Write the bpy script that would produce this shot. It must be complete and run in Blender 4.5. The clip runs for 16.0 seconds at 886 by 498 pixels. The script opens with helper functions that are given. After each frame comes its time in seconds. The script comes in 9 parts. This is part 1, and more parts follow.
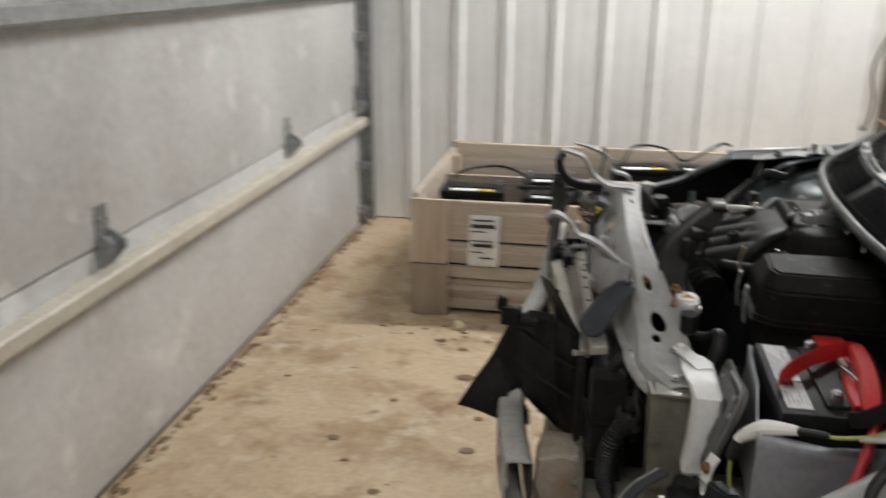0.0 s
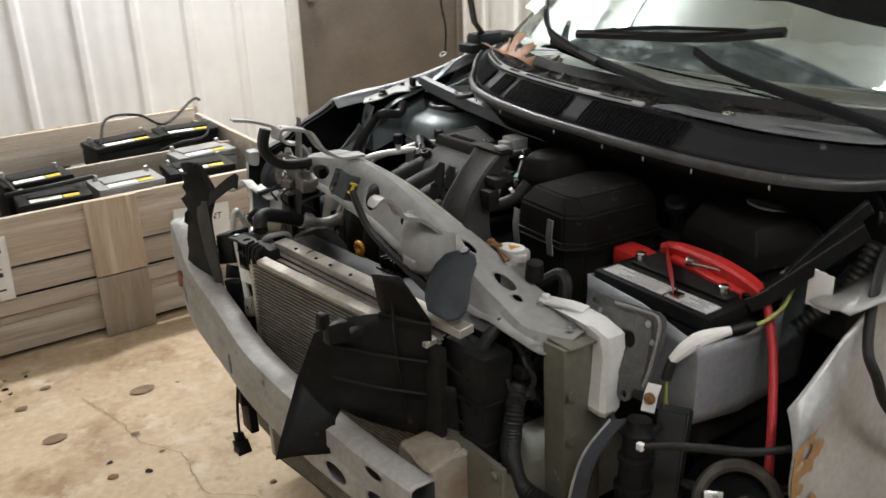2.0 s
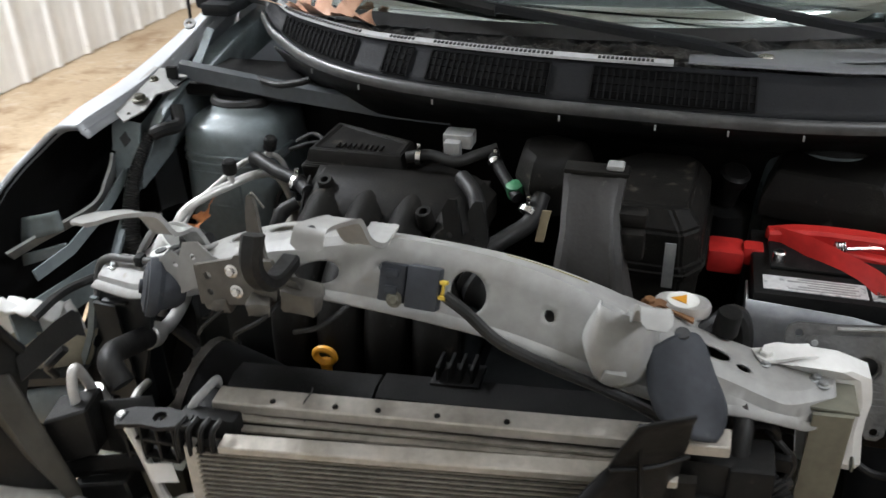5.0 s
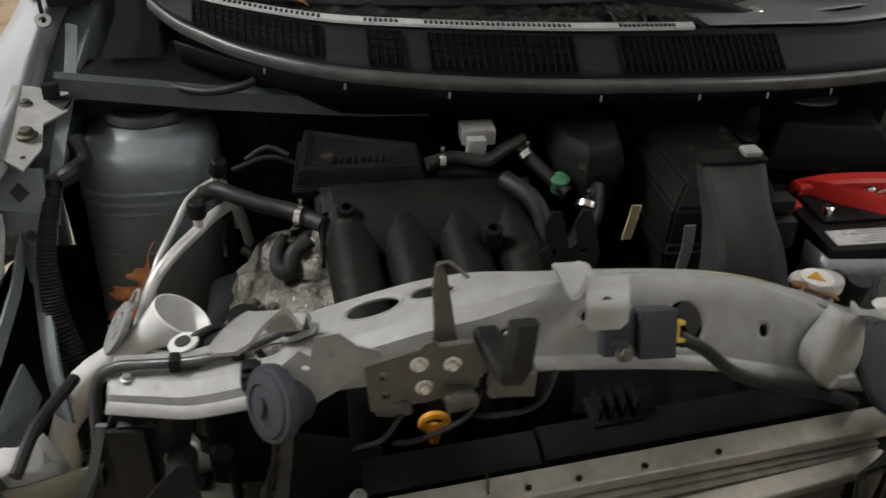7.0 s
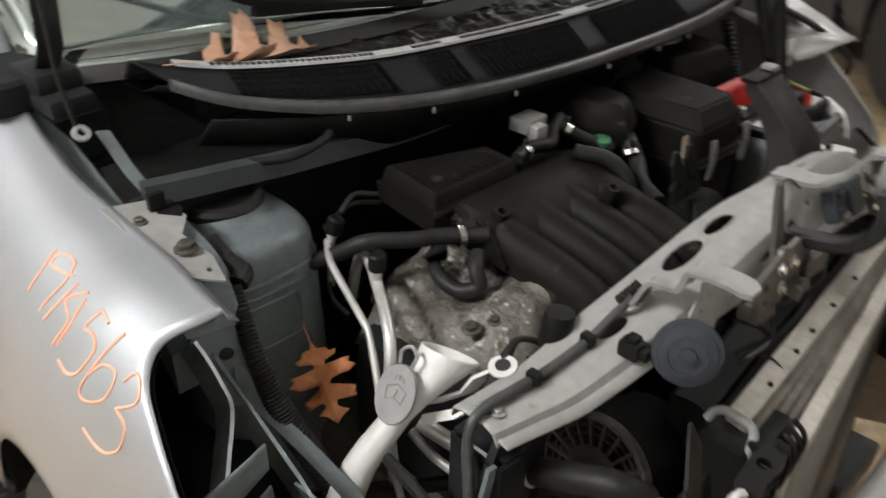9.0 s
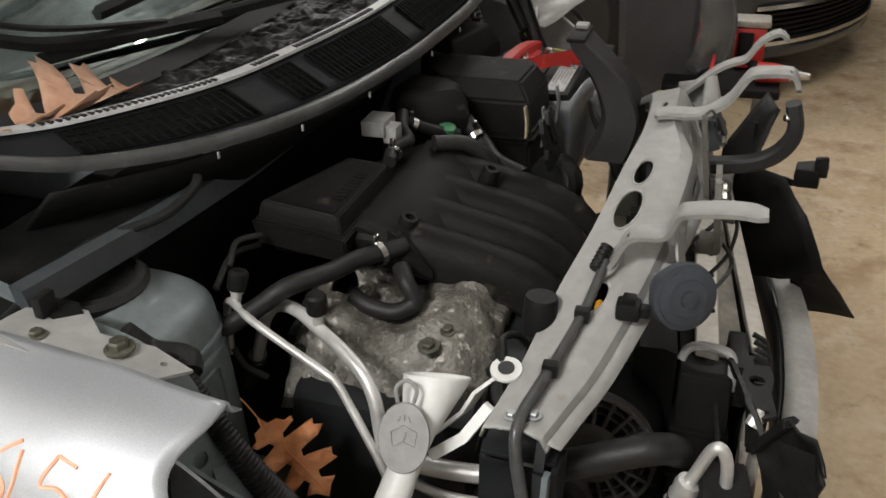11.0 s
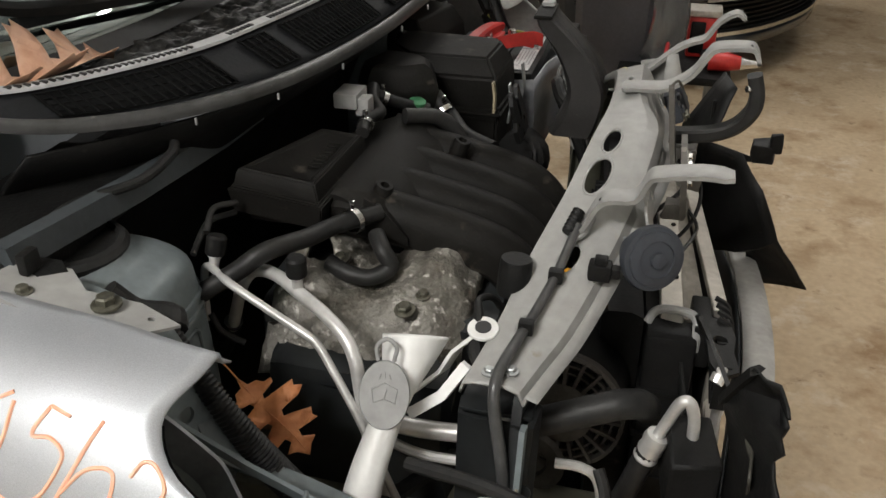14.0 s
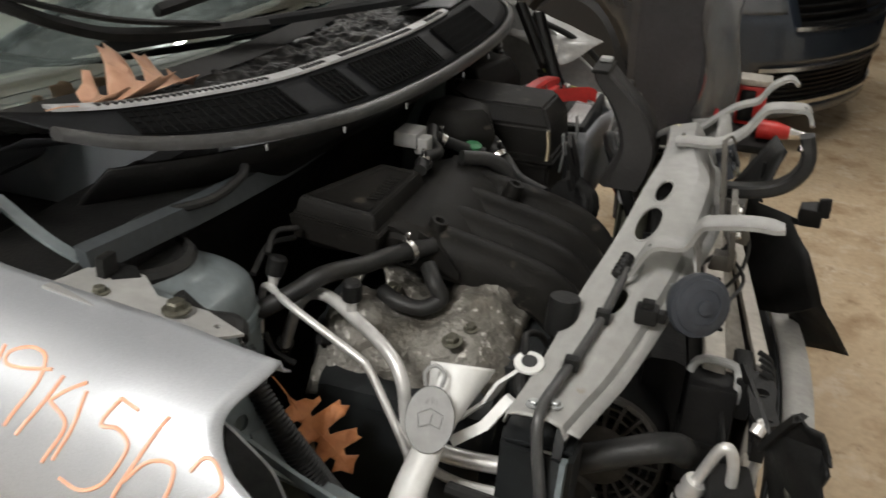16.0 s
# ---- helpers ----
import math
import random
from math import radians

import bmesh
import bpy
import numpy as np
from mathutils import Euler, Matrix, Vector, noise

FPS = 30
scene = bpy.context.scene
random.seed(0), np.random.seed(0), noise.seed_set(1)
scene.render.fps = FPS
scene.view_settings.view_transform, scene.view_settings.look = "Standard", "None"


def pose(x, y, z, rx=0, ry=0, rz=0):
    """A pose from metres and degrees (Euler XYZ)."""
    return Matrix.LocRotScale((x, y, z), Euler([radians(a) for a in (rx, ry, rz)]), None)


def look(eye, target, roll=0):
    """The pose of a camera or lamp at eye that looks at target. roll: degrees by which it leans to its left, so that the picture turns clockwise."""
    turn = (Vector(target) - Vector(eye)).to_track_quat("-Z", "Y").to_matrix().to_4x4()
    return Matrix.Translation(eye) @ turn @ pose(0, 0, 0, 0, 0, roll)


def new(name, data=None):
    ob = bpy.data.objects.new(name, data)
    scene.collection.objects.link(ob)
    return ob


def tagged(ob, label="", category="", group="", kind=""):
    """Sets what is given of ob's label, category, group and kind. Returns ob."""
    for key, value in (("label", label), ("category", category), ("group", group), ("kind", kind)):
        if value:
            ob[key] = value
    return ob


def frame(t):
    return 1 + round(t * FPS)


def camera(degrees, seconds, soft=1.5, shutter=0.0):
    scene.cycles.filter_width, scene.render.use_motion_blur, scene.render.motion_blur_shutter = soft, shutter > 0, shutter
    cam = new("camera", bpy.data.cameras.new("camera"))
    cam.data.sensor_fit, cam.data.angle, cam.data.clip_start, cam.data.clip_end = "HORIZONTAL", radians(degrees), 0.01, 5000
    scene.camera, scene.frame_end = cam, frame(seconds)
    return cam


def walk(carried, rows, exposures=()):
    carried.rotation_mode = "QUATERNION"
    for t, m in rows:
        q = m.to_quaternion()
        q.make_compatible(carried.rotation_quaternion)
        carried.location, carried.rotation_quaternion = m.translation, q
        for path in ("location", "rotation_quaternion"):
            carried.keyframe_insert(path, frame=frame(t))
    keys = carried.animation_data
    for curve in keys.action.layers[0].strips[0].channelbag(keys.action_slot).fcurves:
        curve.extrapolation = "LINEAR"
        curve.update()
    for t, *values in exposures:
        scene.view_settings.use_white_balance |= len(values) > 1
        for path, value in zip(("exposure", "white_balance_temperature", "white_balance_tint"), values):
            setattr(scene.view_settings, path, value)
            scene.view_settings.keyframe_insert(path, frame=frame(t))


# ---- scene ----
cam = camera(54.2, 16.0, soft=1.5, shutter=0.5)
PATH = [
    (0, (0.017, -1.728, 1.432), (-0.316, 0.145, 0.814), 0.4),
    (0.5, (-0.169, -1.595, 1.408), (0.023, 0.28, 0.739), 0.5),
    (1, (-0.332, -1.419, 1.405), (0.222, 0.367, 0.697), -0.9),
    (1.5, (-0.494, -1.35, 1.413), (0.343, 0.315, 0.687), -0.6),
    (2, (-0.649, -1.332, 1.433), (0.386, 0.209, 0.69), -1.9),
    (2.5, (-0.761, -1.314, 1.439), (0.382, 0.142, 0.682), -1.5),
    (3, (-0.785, -1.206, 1.432), (0.464, 0.152, 0.66), -0.3),
    (3.5, (-0.769, -0.973, 1.444), (0.625, 0.214, 0.64), -1.9),
    (4, (-0.763, -0.776, 1.442), (0.69, 0.276, 0.559), -2.9),
    (4.5, (-0.747, -0.491, 1.446), (0.831, 0.288, 0.496), -3.3),
    (4.7, (-0.739, -0.394, 1.461), (0.884, 0.269, 0.498), -2.7),
    (6.8, (-0.535, 0.222, 1.466), (1.116, -0.017, 0.364), 2.5),
    (7, (-0.544, 0.275, 1.466), (1.094, -0.02, 0.358), 2.2),
    (7.5, (-0.533, 0.431, 1.46), (1.061, -0.01, 0.335), 3.2),
    (8, (-0.419, 0.645, 1.447), (1.166, 0.003, 0.41), 1.5),
    (8.5, (-0.337, 0.822, 1.463), (1.145, -0.032, 0.426), 1.0),
    (9, (-0.277, 0.992, 1.464), (0.923, -0.227, 0.428), 0.3),
    (9.5, (-0.199, 1.08, 1.462), (0.749, -0.362, 0.451), 0.8),
    (9.7, (-0.146, 1.077, 1.454), (0.74, -0.411, 0.453), 0.1),
    (11.8, (0.037, 1.116, 1.398), (0.501, -0.544, 0.383), -1.3),
    (12, (0.037, 1.122, 1.395), (0.493, -0.536, 0.374), -1.1),
    (12.5, (0.038, 1.13, 1.393), (0.491, -0.525, 0.366), -0.9),
    (13, (0.041, 1.132, 1.393), (0.493, -0.52, 0.359), -0.6),
    (13.5, (0.046, 1.131, 1.393), (0.491, -0.521, 0.358), -0.3),
    (14, (0.044, 1.136, 1.396), (0.495, -0.525, 0.378), -0.2),
    (14.5, (0.038, 1.141, 1.398), (0.493, -0.53, 0.398), -0.1),
    (15, (0.037, 1.148, 1.399), (0.489, -0.534, 0.417), 0.1),
    (15.5, (0.037, 1.157, 1.399), (0.501, -0.538, 0.445), 0.9),
    (16, (0.052, 1.18, 1.391), (0.599, -0.516, 0.481), 2.3),
]
walk(cam, [(t, look(eye, target, roll)) for t, eye, target, roll in PATH], [(0, -1.36, 6300, 10), (0.7, -1.07, 6300, 10), (1.5, -1.05, 6300, 10), (2.5, -1.0, 6200, 10), (3, -0.92, 6000, 10), (4.2, -0.58, 5980, 10), (4.7, -0.58, 5920, 10), (7, -1.3, 6350, 10), (8, -1.3, 6450, 10), (8.5, -1.58, 6800, 10), (9.1, -1.1, 6350, 10), (12, -1.32, 6550, 10), (16, -1.27, 6550, 10)])

# ---------------------------------------------------------------- light
world = bpy.data.worlds.new("room_air")
scene.world = world
world.use_nodes = True
world.node_tree.nodes["Background"].inputs[0].default_value = (0.55, 0.6, 0.7, 1)
world.node_tree.nodes["Background"].inputs[1].default_value = 0.02
LAMPS = [(1.05, 2.55, 265.0), (1.15, -0.35, 24.0), (-0.6, -2.2, 62.0), (1.2, -3.6, 80.0), (4.2, -5.6, 130.0), (6.3, 0.2, 110.0)]
CEILING = 3.7


# ---------------------------------------------------------------- materials
def mat(name, col, rough=0.5, metal=0.0, col2=None, scale=6.0, amount=0.5, grain=90.0, bump=0.08, coat=0.0,
        spots=None, spot_scale=20.0, spot_at=0.62, stretch=(1, 1, 1), spec=0.5, trans=0.0, each=0.0, more=()):
    m = bpy.data.materials.new(name)
    m.use_nodes = True
    nt = m.node_tree
    n, l = nt.nodes, nt.links
    b = n["Principled BSDF"]
    tc = n.new("ShaderNodeTexCoord")
    mp = n.new("ShaderNodeMapping")
    mp.inputs["Scale"].default_value = stretch
    l.new(tc.outputs["Object"], mp.inputs[0])
    col2 = col2 or tuple(c * 0.72 for c in col)
    n1 = n.new("ShaderNodeTexNoise")
    n1.inputs["Scale"].default_value, n1.inputs["Detail"].default_value, n1.inputs["Roughness"].default_value = scale, 6, 0.62
    n2 = n.new("ShaderNodeTexNoise")
    n2.inputs["Scale"].default_value, n2.inputs["Detail"].default_value = grain, 4
    l.new(mp.outputs[0], n1.inputs[0]), l.new(mp.outputs[0], n2.inputs[0])
    r = n.new("ShaderNodeValToRGB")
    r.color_ramp.elements[0].position, r.color_ramp.elements[1].position = 0.5 - 0.3 * amount, 0.5 + 0.3 * amount + 0.02
    r.color_ramp.elements[0].color, r.color_ramp.elements[1].color = (*col2, 1), (*col, 1)
    l.new(n1.outputs[0], r.inputs[0])
    mul = n.new("ShaderNodeMixRGB")
    mul.blend_type, mul.inputs[0].default_value = "OVERLAY", 0.25
    l.new(r.outputs[0], mul.inputs[1]), l.new(n2.outputs[0], mul.inputs[2])
    out = mul.outputs[0]
    if spots:
        n3 = n.new("ShaderNodeTexNoise")
        n3.inputs["Scale"].default_value, n3.inputs["Detail"].default_value = spot_scale, 5
        l.new(mp.outputs[0], n3.inputs[0])
        r3 = n.new("ShaderNodeValToRGB")
        r3.color_ramp.elements[0].position, r3.color_ramp.elements[1].position = spot_at, spot_at + 0.1
        l.new(n3.outputs[0], r3.inputs[0])
        mx = n.new("ShaderNodeMixRGB")
        mx.inputs[2].default_value = (*spots, 1)
        l.new(r3.outputs[0], mx.inputs[0]), l.new(out, mx.inputs[1])
        out = mx.outputs[0]
    for k, (mc, ms, ma) in enumerate(more):
        # further stains, each with its own colour, size and share
        n4 = n.new("ShaderNodeTexNoise")
        n4.inputs["Scale"].default_value, n4.inputs["Detail"].default_value, n4.inputs["Roughness"].default_value = ms, 7, 0.65
        sh = n.new("ShaderNodeVectorMath")
        sh.inputs[1].default_value = (3.7 * k + 1.3, 5.1, 2.2 * k)
        l.new(mp.outputs[0], sh.inputs[0]), l.new(sh.outputs[0], n4.inputs[0])
        r4 = n.new("ShaderNodeValToRGB")
        r4.color_ramp.elements[0].position, r4.color_ramp.elements[1].position = ma, ma + 0.16
        l.new(n4.outputs[0], r4.inputs[0])
        m4 = n.new("ShaderNodeMixRGB")
        m4.inputs[2].default_value = (*mc, 1)
        l.new(r4.outputs[0], m4.inputs[0]), l.new(out, m4.inputs[1])
        out = m4.outputs[0]
    if each:
        # every piece a little lighter or darker, with its own place in the grain
        oi = n.new("ShaderNodeObjectInfo")
        mr = n.new("ShaderNodeMapRange")
        mr.inputs["To Min"].default_value, mr.inputs["To Max"].default_value = 1 - each, 1 + each
        l.new(oi.outputs["Random"], mr.inputs[0])
        hv = n.new("ShaderNodeHueSaturation")
        l.new(mr.outputs[0], hv.inputs["Value"]), l.new(out, hv.inputs["Color"])
        out = hv.outputs[0]
        ad = n.new("ShaderNodeVectorMath")
        ad.operation = "SCALE"
        ad.inputs[0].default_value = (7.0, 5.0, 9.0)
        l.new(oi.outputs["Random"], ad.inputs["Scale"]), l.new(ad.outputs[0], mp.inputs["Location"])
    l.new(out, b.inputs["Base Color"])
    rr = n.new("ShaderNodeMapRange")
    rr.inputs["To Min"].default_value, rr.inputs["To Max"].default_value = max(0.02, rough - 0.12), min(1, rough + 0.14)
    l.new(n1.outputs[0], rr.inputs[0]), l.new(rr.outputs[0], b.inputs["Roughness"])
    b.inputs["Metallic"].default_value = metal
    b.inputs["Coat Weight"].default_value = coat
    b.inputs["Coat Roughness"].default_value = 0.12
    b.inputs["Specular IOR Level"].default_value = spec
    b.inputs["Transmission Weight"].default_value = trans
    if bump:
        bp = n.new("ShaderNodeBump")
        bp.inputs["Strength"].default_value, bp.inputs["Distance"].default_value = bump, 0.004
        l.new(n2.outputs[0], bp.inputs["Height"]), l.new(bp.outputs[0], b.inputs["Normal"])
    return m


def glow(name, col, strength):
    m = bpy.data.materials.new(name)
    m.use_nodes = True
    b = m.node_tree.nodes["Principled BSDF"]
    b.inputs["Base Color"].default_value = (*col, 1)
    b.inputs["Emission Color"].default_value = (*col, 1)
    b.inputs["Emission Strength"].default_value = strength
    return m


WALL = mat("white_steel_sheet", (0.88, 0.88, 0.86), 0.38, col2=(0.8, 0.8, 0.78), scale=2.5, grain=14, bump=0.03, spots=(0.45, 0.42, 0.38), spot_scale=26, spot_at=0.74)
DOORPAINT = mat("white_door_paint", (0.62, 0.615, 0.60), 0.5, col2=(0.5, 0.49, 0.47), scale=2.2, grain=30, bump=0.05, spots=(0.72, 0.71, 0.68), spot_scale=6, spot_at=0.6, more=(((0.42, 0.37, 0.3), 4.0, 0.62), ((0.33, 0.28, 0.22), 40.0, 0.7)))
RAILPAINT = mat("cream_painted_strut", (0.62, 0.58, 0.49), 0.5, col2=(0.5, 0.46, 0.38), scale=9, spots=(0.3, 0.25, 0.18), spot_scale=30, spot_at=0.7)
GALV = mat("galvanised_steel", (0.42, 0.43, 0.43), 0.45, 0.75, col2=(0.3, 0.31, 0.31), scale=30)
CONCRETE = mat("tan_stained_concrete", (0.51, 0.405, 0.27), 0.7, col2=(0.39, 0.29, 0.18), scale=2.2, amount=0.7, grain=45, bump=0.2, spots=(0.22, 0.14, 0.08), spot_scale=5.5, spot_at=0.68, more=(((0.26, 0.165, 0.085), 3.4, 0.51), ((0.54, 0.46, 0.35), 8.0, 0.55), ((0.2, 0.125, 0.065), 18.0, 0.6), ((0.16, 0.1, 0.055), 60.0, 0.66)))
BROWN = mat("brown_door_paint", (0.16, 0.135, 0.112), 0.5, col2=(0.125, 0.104, 0.084), scale=4, spots=(0.33, 0.3, 0.27), spot_scale=9, spot_at=0.72)
TRIM = mat("white_trim", (0.74, 0.73, 0.70), 0.45, col2=(0.62, 0.6, 0.56), scale=5)
WOOD = mat("weathered_crate_wood", (0.5, 0.435, 0.36), 0.8, col2=(0.33, 0.265, 0.195), scale=3, amount=0.9, grain=40, bump=0.6, stretch=(0.45, 9, 9), spots=(0.12, 0.08, 0.05), spot_scale=4, spot_at=0.66, each=0.25, more=(((0.56, 0.51, 0.45), 2.2, 0.5), ((0.17, 0.115, 0.07), 1.1, 0.6), ((0.09, 0.06, 0.04), 14.0, 0.67)))
WOODV = mat("weathered_post_wood", (0.47, 0.385, 0.29), 0.8, col2=(0.29, 0.22, 0.15), scale=3, amount=0.9, grain=40, bump=0.6, stretch=(9, 9, 0.5), spots=(0.11, 0.075, 0.045), spot_scale=4, spot_at=0.66, each=0.28, more=(((0.52, 0.45, 0.37), 2.2, 0.52), ((0.15, 0.1, 0.06), 1.1, 0.58)))
PAPER = mat("white_paper", (0.82, 0.81, 0.78), 0.7, col2=(0.74, 0.73, 0.7), scale=10, bump=0.02)
INK = mat("black_ink", (0.03, 0.03, 0.03), 0.6, bump=0)
BLACK = mat("black_plastic", (0.0055, 0.0055, 0.0055), 0.5, col2=(0.012, 0.0118, 0.0112), scale=12, grain=240, bump=0.15, spots=(0.05, 0.046, 0.04), spot_scale=35, spot_at=0.69, spec=0.17, more=(((0.03, 0.027, 0.023), 90.0, 0.64),))
DUSTY = mat("dusty_black_plastic", (0.0135, 0.0125, 0.0108), 0.55, col2=(0.0036, 0.0034, 0.003), scale=13, amount=1.0, grain=300, bump=0.14, spots=(0.06, 0.052, 0.042), spot_scale=30, spot_at=0.66, spec=0.12, more=(((0.05, 0.044, 0.035), 130.0, 0.63), ((0.09, 0.08, 0.066), 260.0, 0.7)))
RUBBER = mat("black_rubber", (0.009, 0.009, 0.009), 0.5, col2=(0.02, 0.0195, 0.0185), scale=20, grain=120, bump=0.15, spec=0.28, spots=(0.06, 0.055, 0.047), spot_scale=50, spot_at=0.68)
SEAL = mat("grey_rubber_seal", (0.075, 0.075, 0.074), 0.34, col2=(0.036, 0.036, 0.036), scale=16, spots=(0.2, 0.19, 0.175), spot_scale=60, spot_at=0.68)
GREYRUB = mat("slate_rubber_flap", (0.04, 0.044, 0.052), 0.6, col2=(0.027, 0.03, 0.036), scale=12, spec=0.3, spots=(0.075, 0.075, 0.075), spot_scale=40, spot_at=0.66)
VENT = mat("charcoal_cowl_plastic", (0.015, 0.0158, 0.0175), 0.6, spec=0.18, col2=(0.011, 0.0115, 0.0125), scale=10, grain=260, bump=0.15, spots=(0.14, 0.135, 0.125), spot_scale=50, spot_at=0.7)
STEEL = mat("pale_grey_painted_steel", (0.31, 0.31, 0.297), 0.48, 0.0, col2=(0.245, 0.242, 0.23), scale=9, amount=0.8, grain=60, bump=0.05, spots=(0.22, 0.2, 0.165), spot_scale=40, spot_at=0.7, more=(((0.3, 0.27, 0.22), 14.0, 0.62), ((0.12, 0.1, 0.08), 120.0, 0.7)))
BEAM = mat("grey_bumper_steel", (0.4, 0.395, 0.375), 0.52, 0.1, col2=(0.27, 0.262, 0.24), scale=9, bump=0.05, spots=(0.17, 0.12, 0.075), spot_scale=16, spot_at=0.69, more=(((0.15, 0.13, 0.11), 60.0, 0.68), ((0.46, 0.46, 0.45), 25.0, 0.66)))
RUSTY = mat("rust_streaked_steel", (0.42, 0.41, 0.37), 0.55, 0.2, col2=(0.22, 0.12, 0.055), scale=11, amount=1.0, bump=0.2)
RUST = mat("orange_rust", (0.27, 0.13, 0.05), 0.75, col2=(0.13, 0.065, 0.03), scale=30, bump=0.3)
OLIVE = mat("olive_grey_painted_steel", (0.17, 0.168, 0.128), 0.45, 0.15, col2=(0.1, 0.098, 0.075), scale=12, amount=0.9, bump=0.05, coat=0.2, spots=(0.27, 0.265, 0.23), spot_scale=30, spot_at=0.68)
TOWER = mat("blue_grey_bay_paint", (0.175, 0.205, 0.212), 0.5, 0.15, col2=(0.12, 0.142, 0.148), scale=6, bump=0.04, coat=0.1, spots=(0.09, 0.09, 0.085), spot_scale=22, spot_at=0.7)
# darkened bay paint: the shade deep in the bay is in the colour
SHADEPAINT = mat("shaded_bay_paint", (0.022, 0.025, 0.026), 0.5, 0.1, col2=(0.01, 0.011, 0.0115), scale=7, spots=(0.05, 0.045, 0.038), spot_scale=15, spot_at=0.66, spec=0.35)
# near-black for hollow places: deep shade is put into the colour
SHADEBLACK = mat("matt_black_shade", (0.004, 0.004, 0.004), 0.8, spec=0.15)
SILVER = mat("silver_blue_metallic_paint", (0.44, 0.458, 0.478), 0.42, 0.5, col2=(0.38, 0.398, 0.418), scale=3, grain=900, bump=0.004, coat=0.3, spots=(0.58, 0.58, 0.57), spot_scale=4, spot_at=0.64)
TORN = mat("scuffed_silver_panel", (0.47, 0.47, 0.46), 0.42, 0.35, col2=(0.36, 0.36, 0.35), scale=6, bump=0.06, coat=0.3, spots=(0.3, 0.19, 0.1), spot_scale=8, spot_at=0.72)
ALU = mat("dull_aluminium", (0.7, 0.695, 0.675), 0.42, 0.6, col2=(0.55, 0.54, 0.52), scale=25)
# core colour far darker than aluminium: it paints the shade between fins and tubes
FIN = mat("radiator_fin_gap_shade", (0.022, 0.02, 0.017), 0.75, 0.1, col2=(0.01, 0.009, 0.008), scale=30, bump=0.2, spec=0.2)
TUBE = mat("dusty_condenser_tube", (0.3, 0.275, 0.235), 0.6, 0.2, col2=(0.2, 0.18, 0.15), scale=40, bump=0.1)
TANK = mat("dusty_aluminium_tank", (0.5, 0.47, 0.42), 0.5, 0.55, col2=(0.37, 0.345, 0.3), scale=14, spots=(0.2, 0.175, 0.14), spot_scale=40, spot_at=0.7)
CAST = mat("dirty_cast_aluminium", (0.25, 0.24, 0.215), 0.5, 0.45, col2=(0.07, 0.06, 0.045), scale=15, amount=0.9, grain=150, bump=0.9, spots=(0.5, 0.48, 0.44), spot_scale=75, spot_at=0.6)
CASTC = mat("grey_cast_housing", (0.33, 0.33, 0.325), 0.5, 0.6, col2=(0.2, 0.2, 0.195), scale=14, amount=0.9, grain=130, bump=0.45)
CASTD = mat("dark_cast_housing", (0.17, 0.17, 0.168), 0.5, 0.5, col2=(0.09, 0.09, 0.088), scale=18, amount=0.9, grain=130, bump=0.45)
WHITEPL = mat("milky_white_plastic", (0.76, 0.76, 0.74), 0.42, col2=(0.64, 0.635, 0.61), scale=9, bump=0.03, spots=(0.4, 0.37, 0.32), spot_scale=26, spot_at=0.72)
GREYPL = mat("grey_plastic_cap", (0.3, 0.3, 0.29), 0.5, col2=(0.24, 0.24, 0.235), scale=14)
SHIELD = mat("silver_battery_jacket", (0.36, 0.375, 0.395), 0.36, 0.35, col2=(0.29, 0.3, 0.32), scale=7, bump=0.05, spots=(0.55, 0.55, 0.55), spot_scale=40, spot_at=0.76)
RED = mat("red_plastic", (0.52, 0.028, 0.022), 0.4, col2=(0.4, 0.018, 0.016), scale=14, bump=0.03)
REDRUB = mat("red_cable_rubber", (0.55, 0.03, 0.035), 0.5, col2=(0.42, 0.022, 0.028), scale=20)
YELLOW = mat("yellow_plastic", (0.72, 0.52, 0.06), 0.5)
ORANGE = mat("orange_yellow_plastic", (0.78, 0.36, 0.02), 0.45)
GREEN = mat("green_plastic_cap", (0.05, 0.2, 0.09), 0.5)
LEAF = mat("dry_brown_oak_leaf", (0.84, 0.56, 0.41), 0.45, col2=(0.55, 0.27, 0.15), scale=16, amount=1.0, bump=0.3)
MARKER = mat("orange_paint_marker", (0.9, 0.41, 0.23), 0.65, col2=(0.8, 0.5, 0.37), scale=60, amount=1.0)
ZINC = mat("dull_olive_zinc", (0.15, 0.145, 0.115), 0.45, 0.6, col2=(0.07, 0.066, 0.05), scale=60)
CHROME = mat("bright_steel", (0.72, 0.71, 0.69), 0.22, 1.0, bump=0.02)
NAVY = mat("dark_blue_car_paint", (0.03, 0.04, 0.055), 0.3, 0.4, col2=(0.024, 0.032, 0.045), scale=4, bump=0.01, coat=0.9)
TYRE = mat("tyre_rubber", (0.03, 0.029, 0.028), 0.75, grain=200, bump=0.2)
SKIN = mat("dark_hood_underside", (0.02, 0.02, 0.02), 0.6, col2=(0.03, 0.03, 0.029), scale=30, grain=60, bump=0.6, spec=0.3)
CLEAR = mat("clear_lamp_plastic", (0.86, 0.88, 0.9), 0.1, bump=0.0, trans=0.9)
LIGHT = glow("lamp_diffuser", (1.0, 0.95, 0.86), 6.0)

GLASS = bpy.data.materials.new("windscreen_glass")
GLASS.use_nodes = True
_n = GLASS.node_tree.nodes
_b = _n["Principled BSDF"]
_b.inputs["Base Color"].default_value = (0.78, 0.88, 0.86, 1)
_b.inputs["Roughness"].default_value = 0.03
_b.inputs["Transmission Weight"].default_value = 1.0
_b.inputs["IOR"].default_value = 1.52
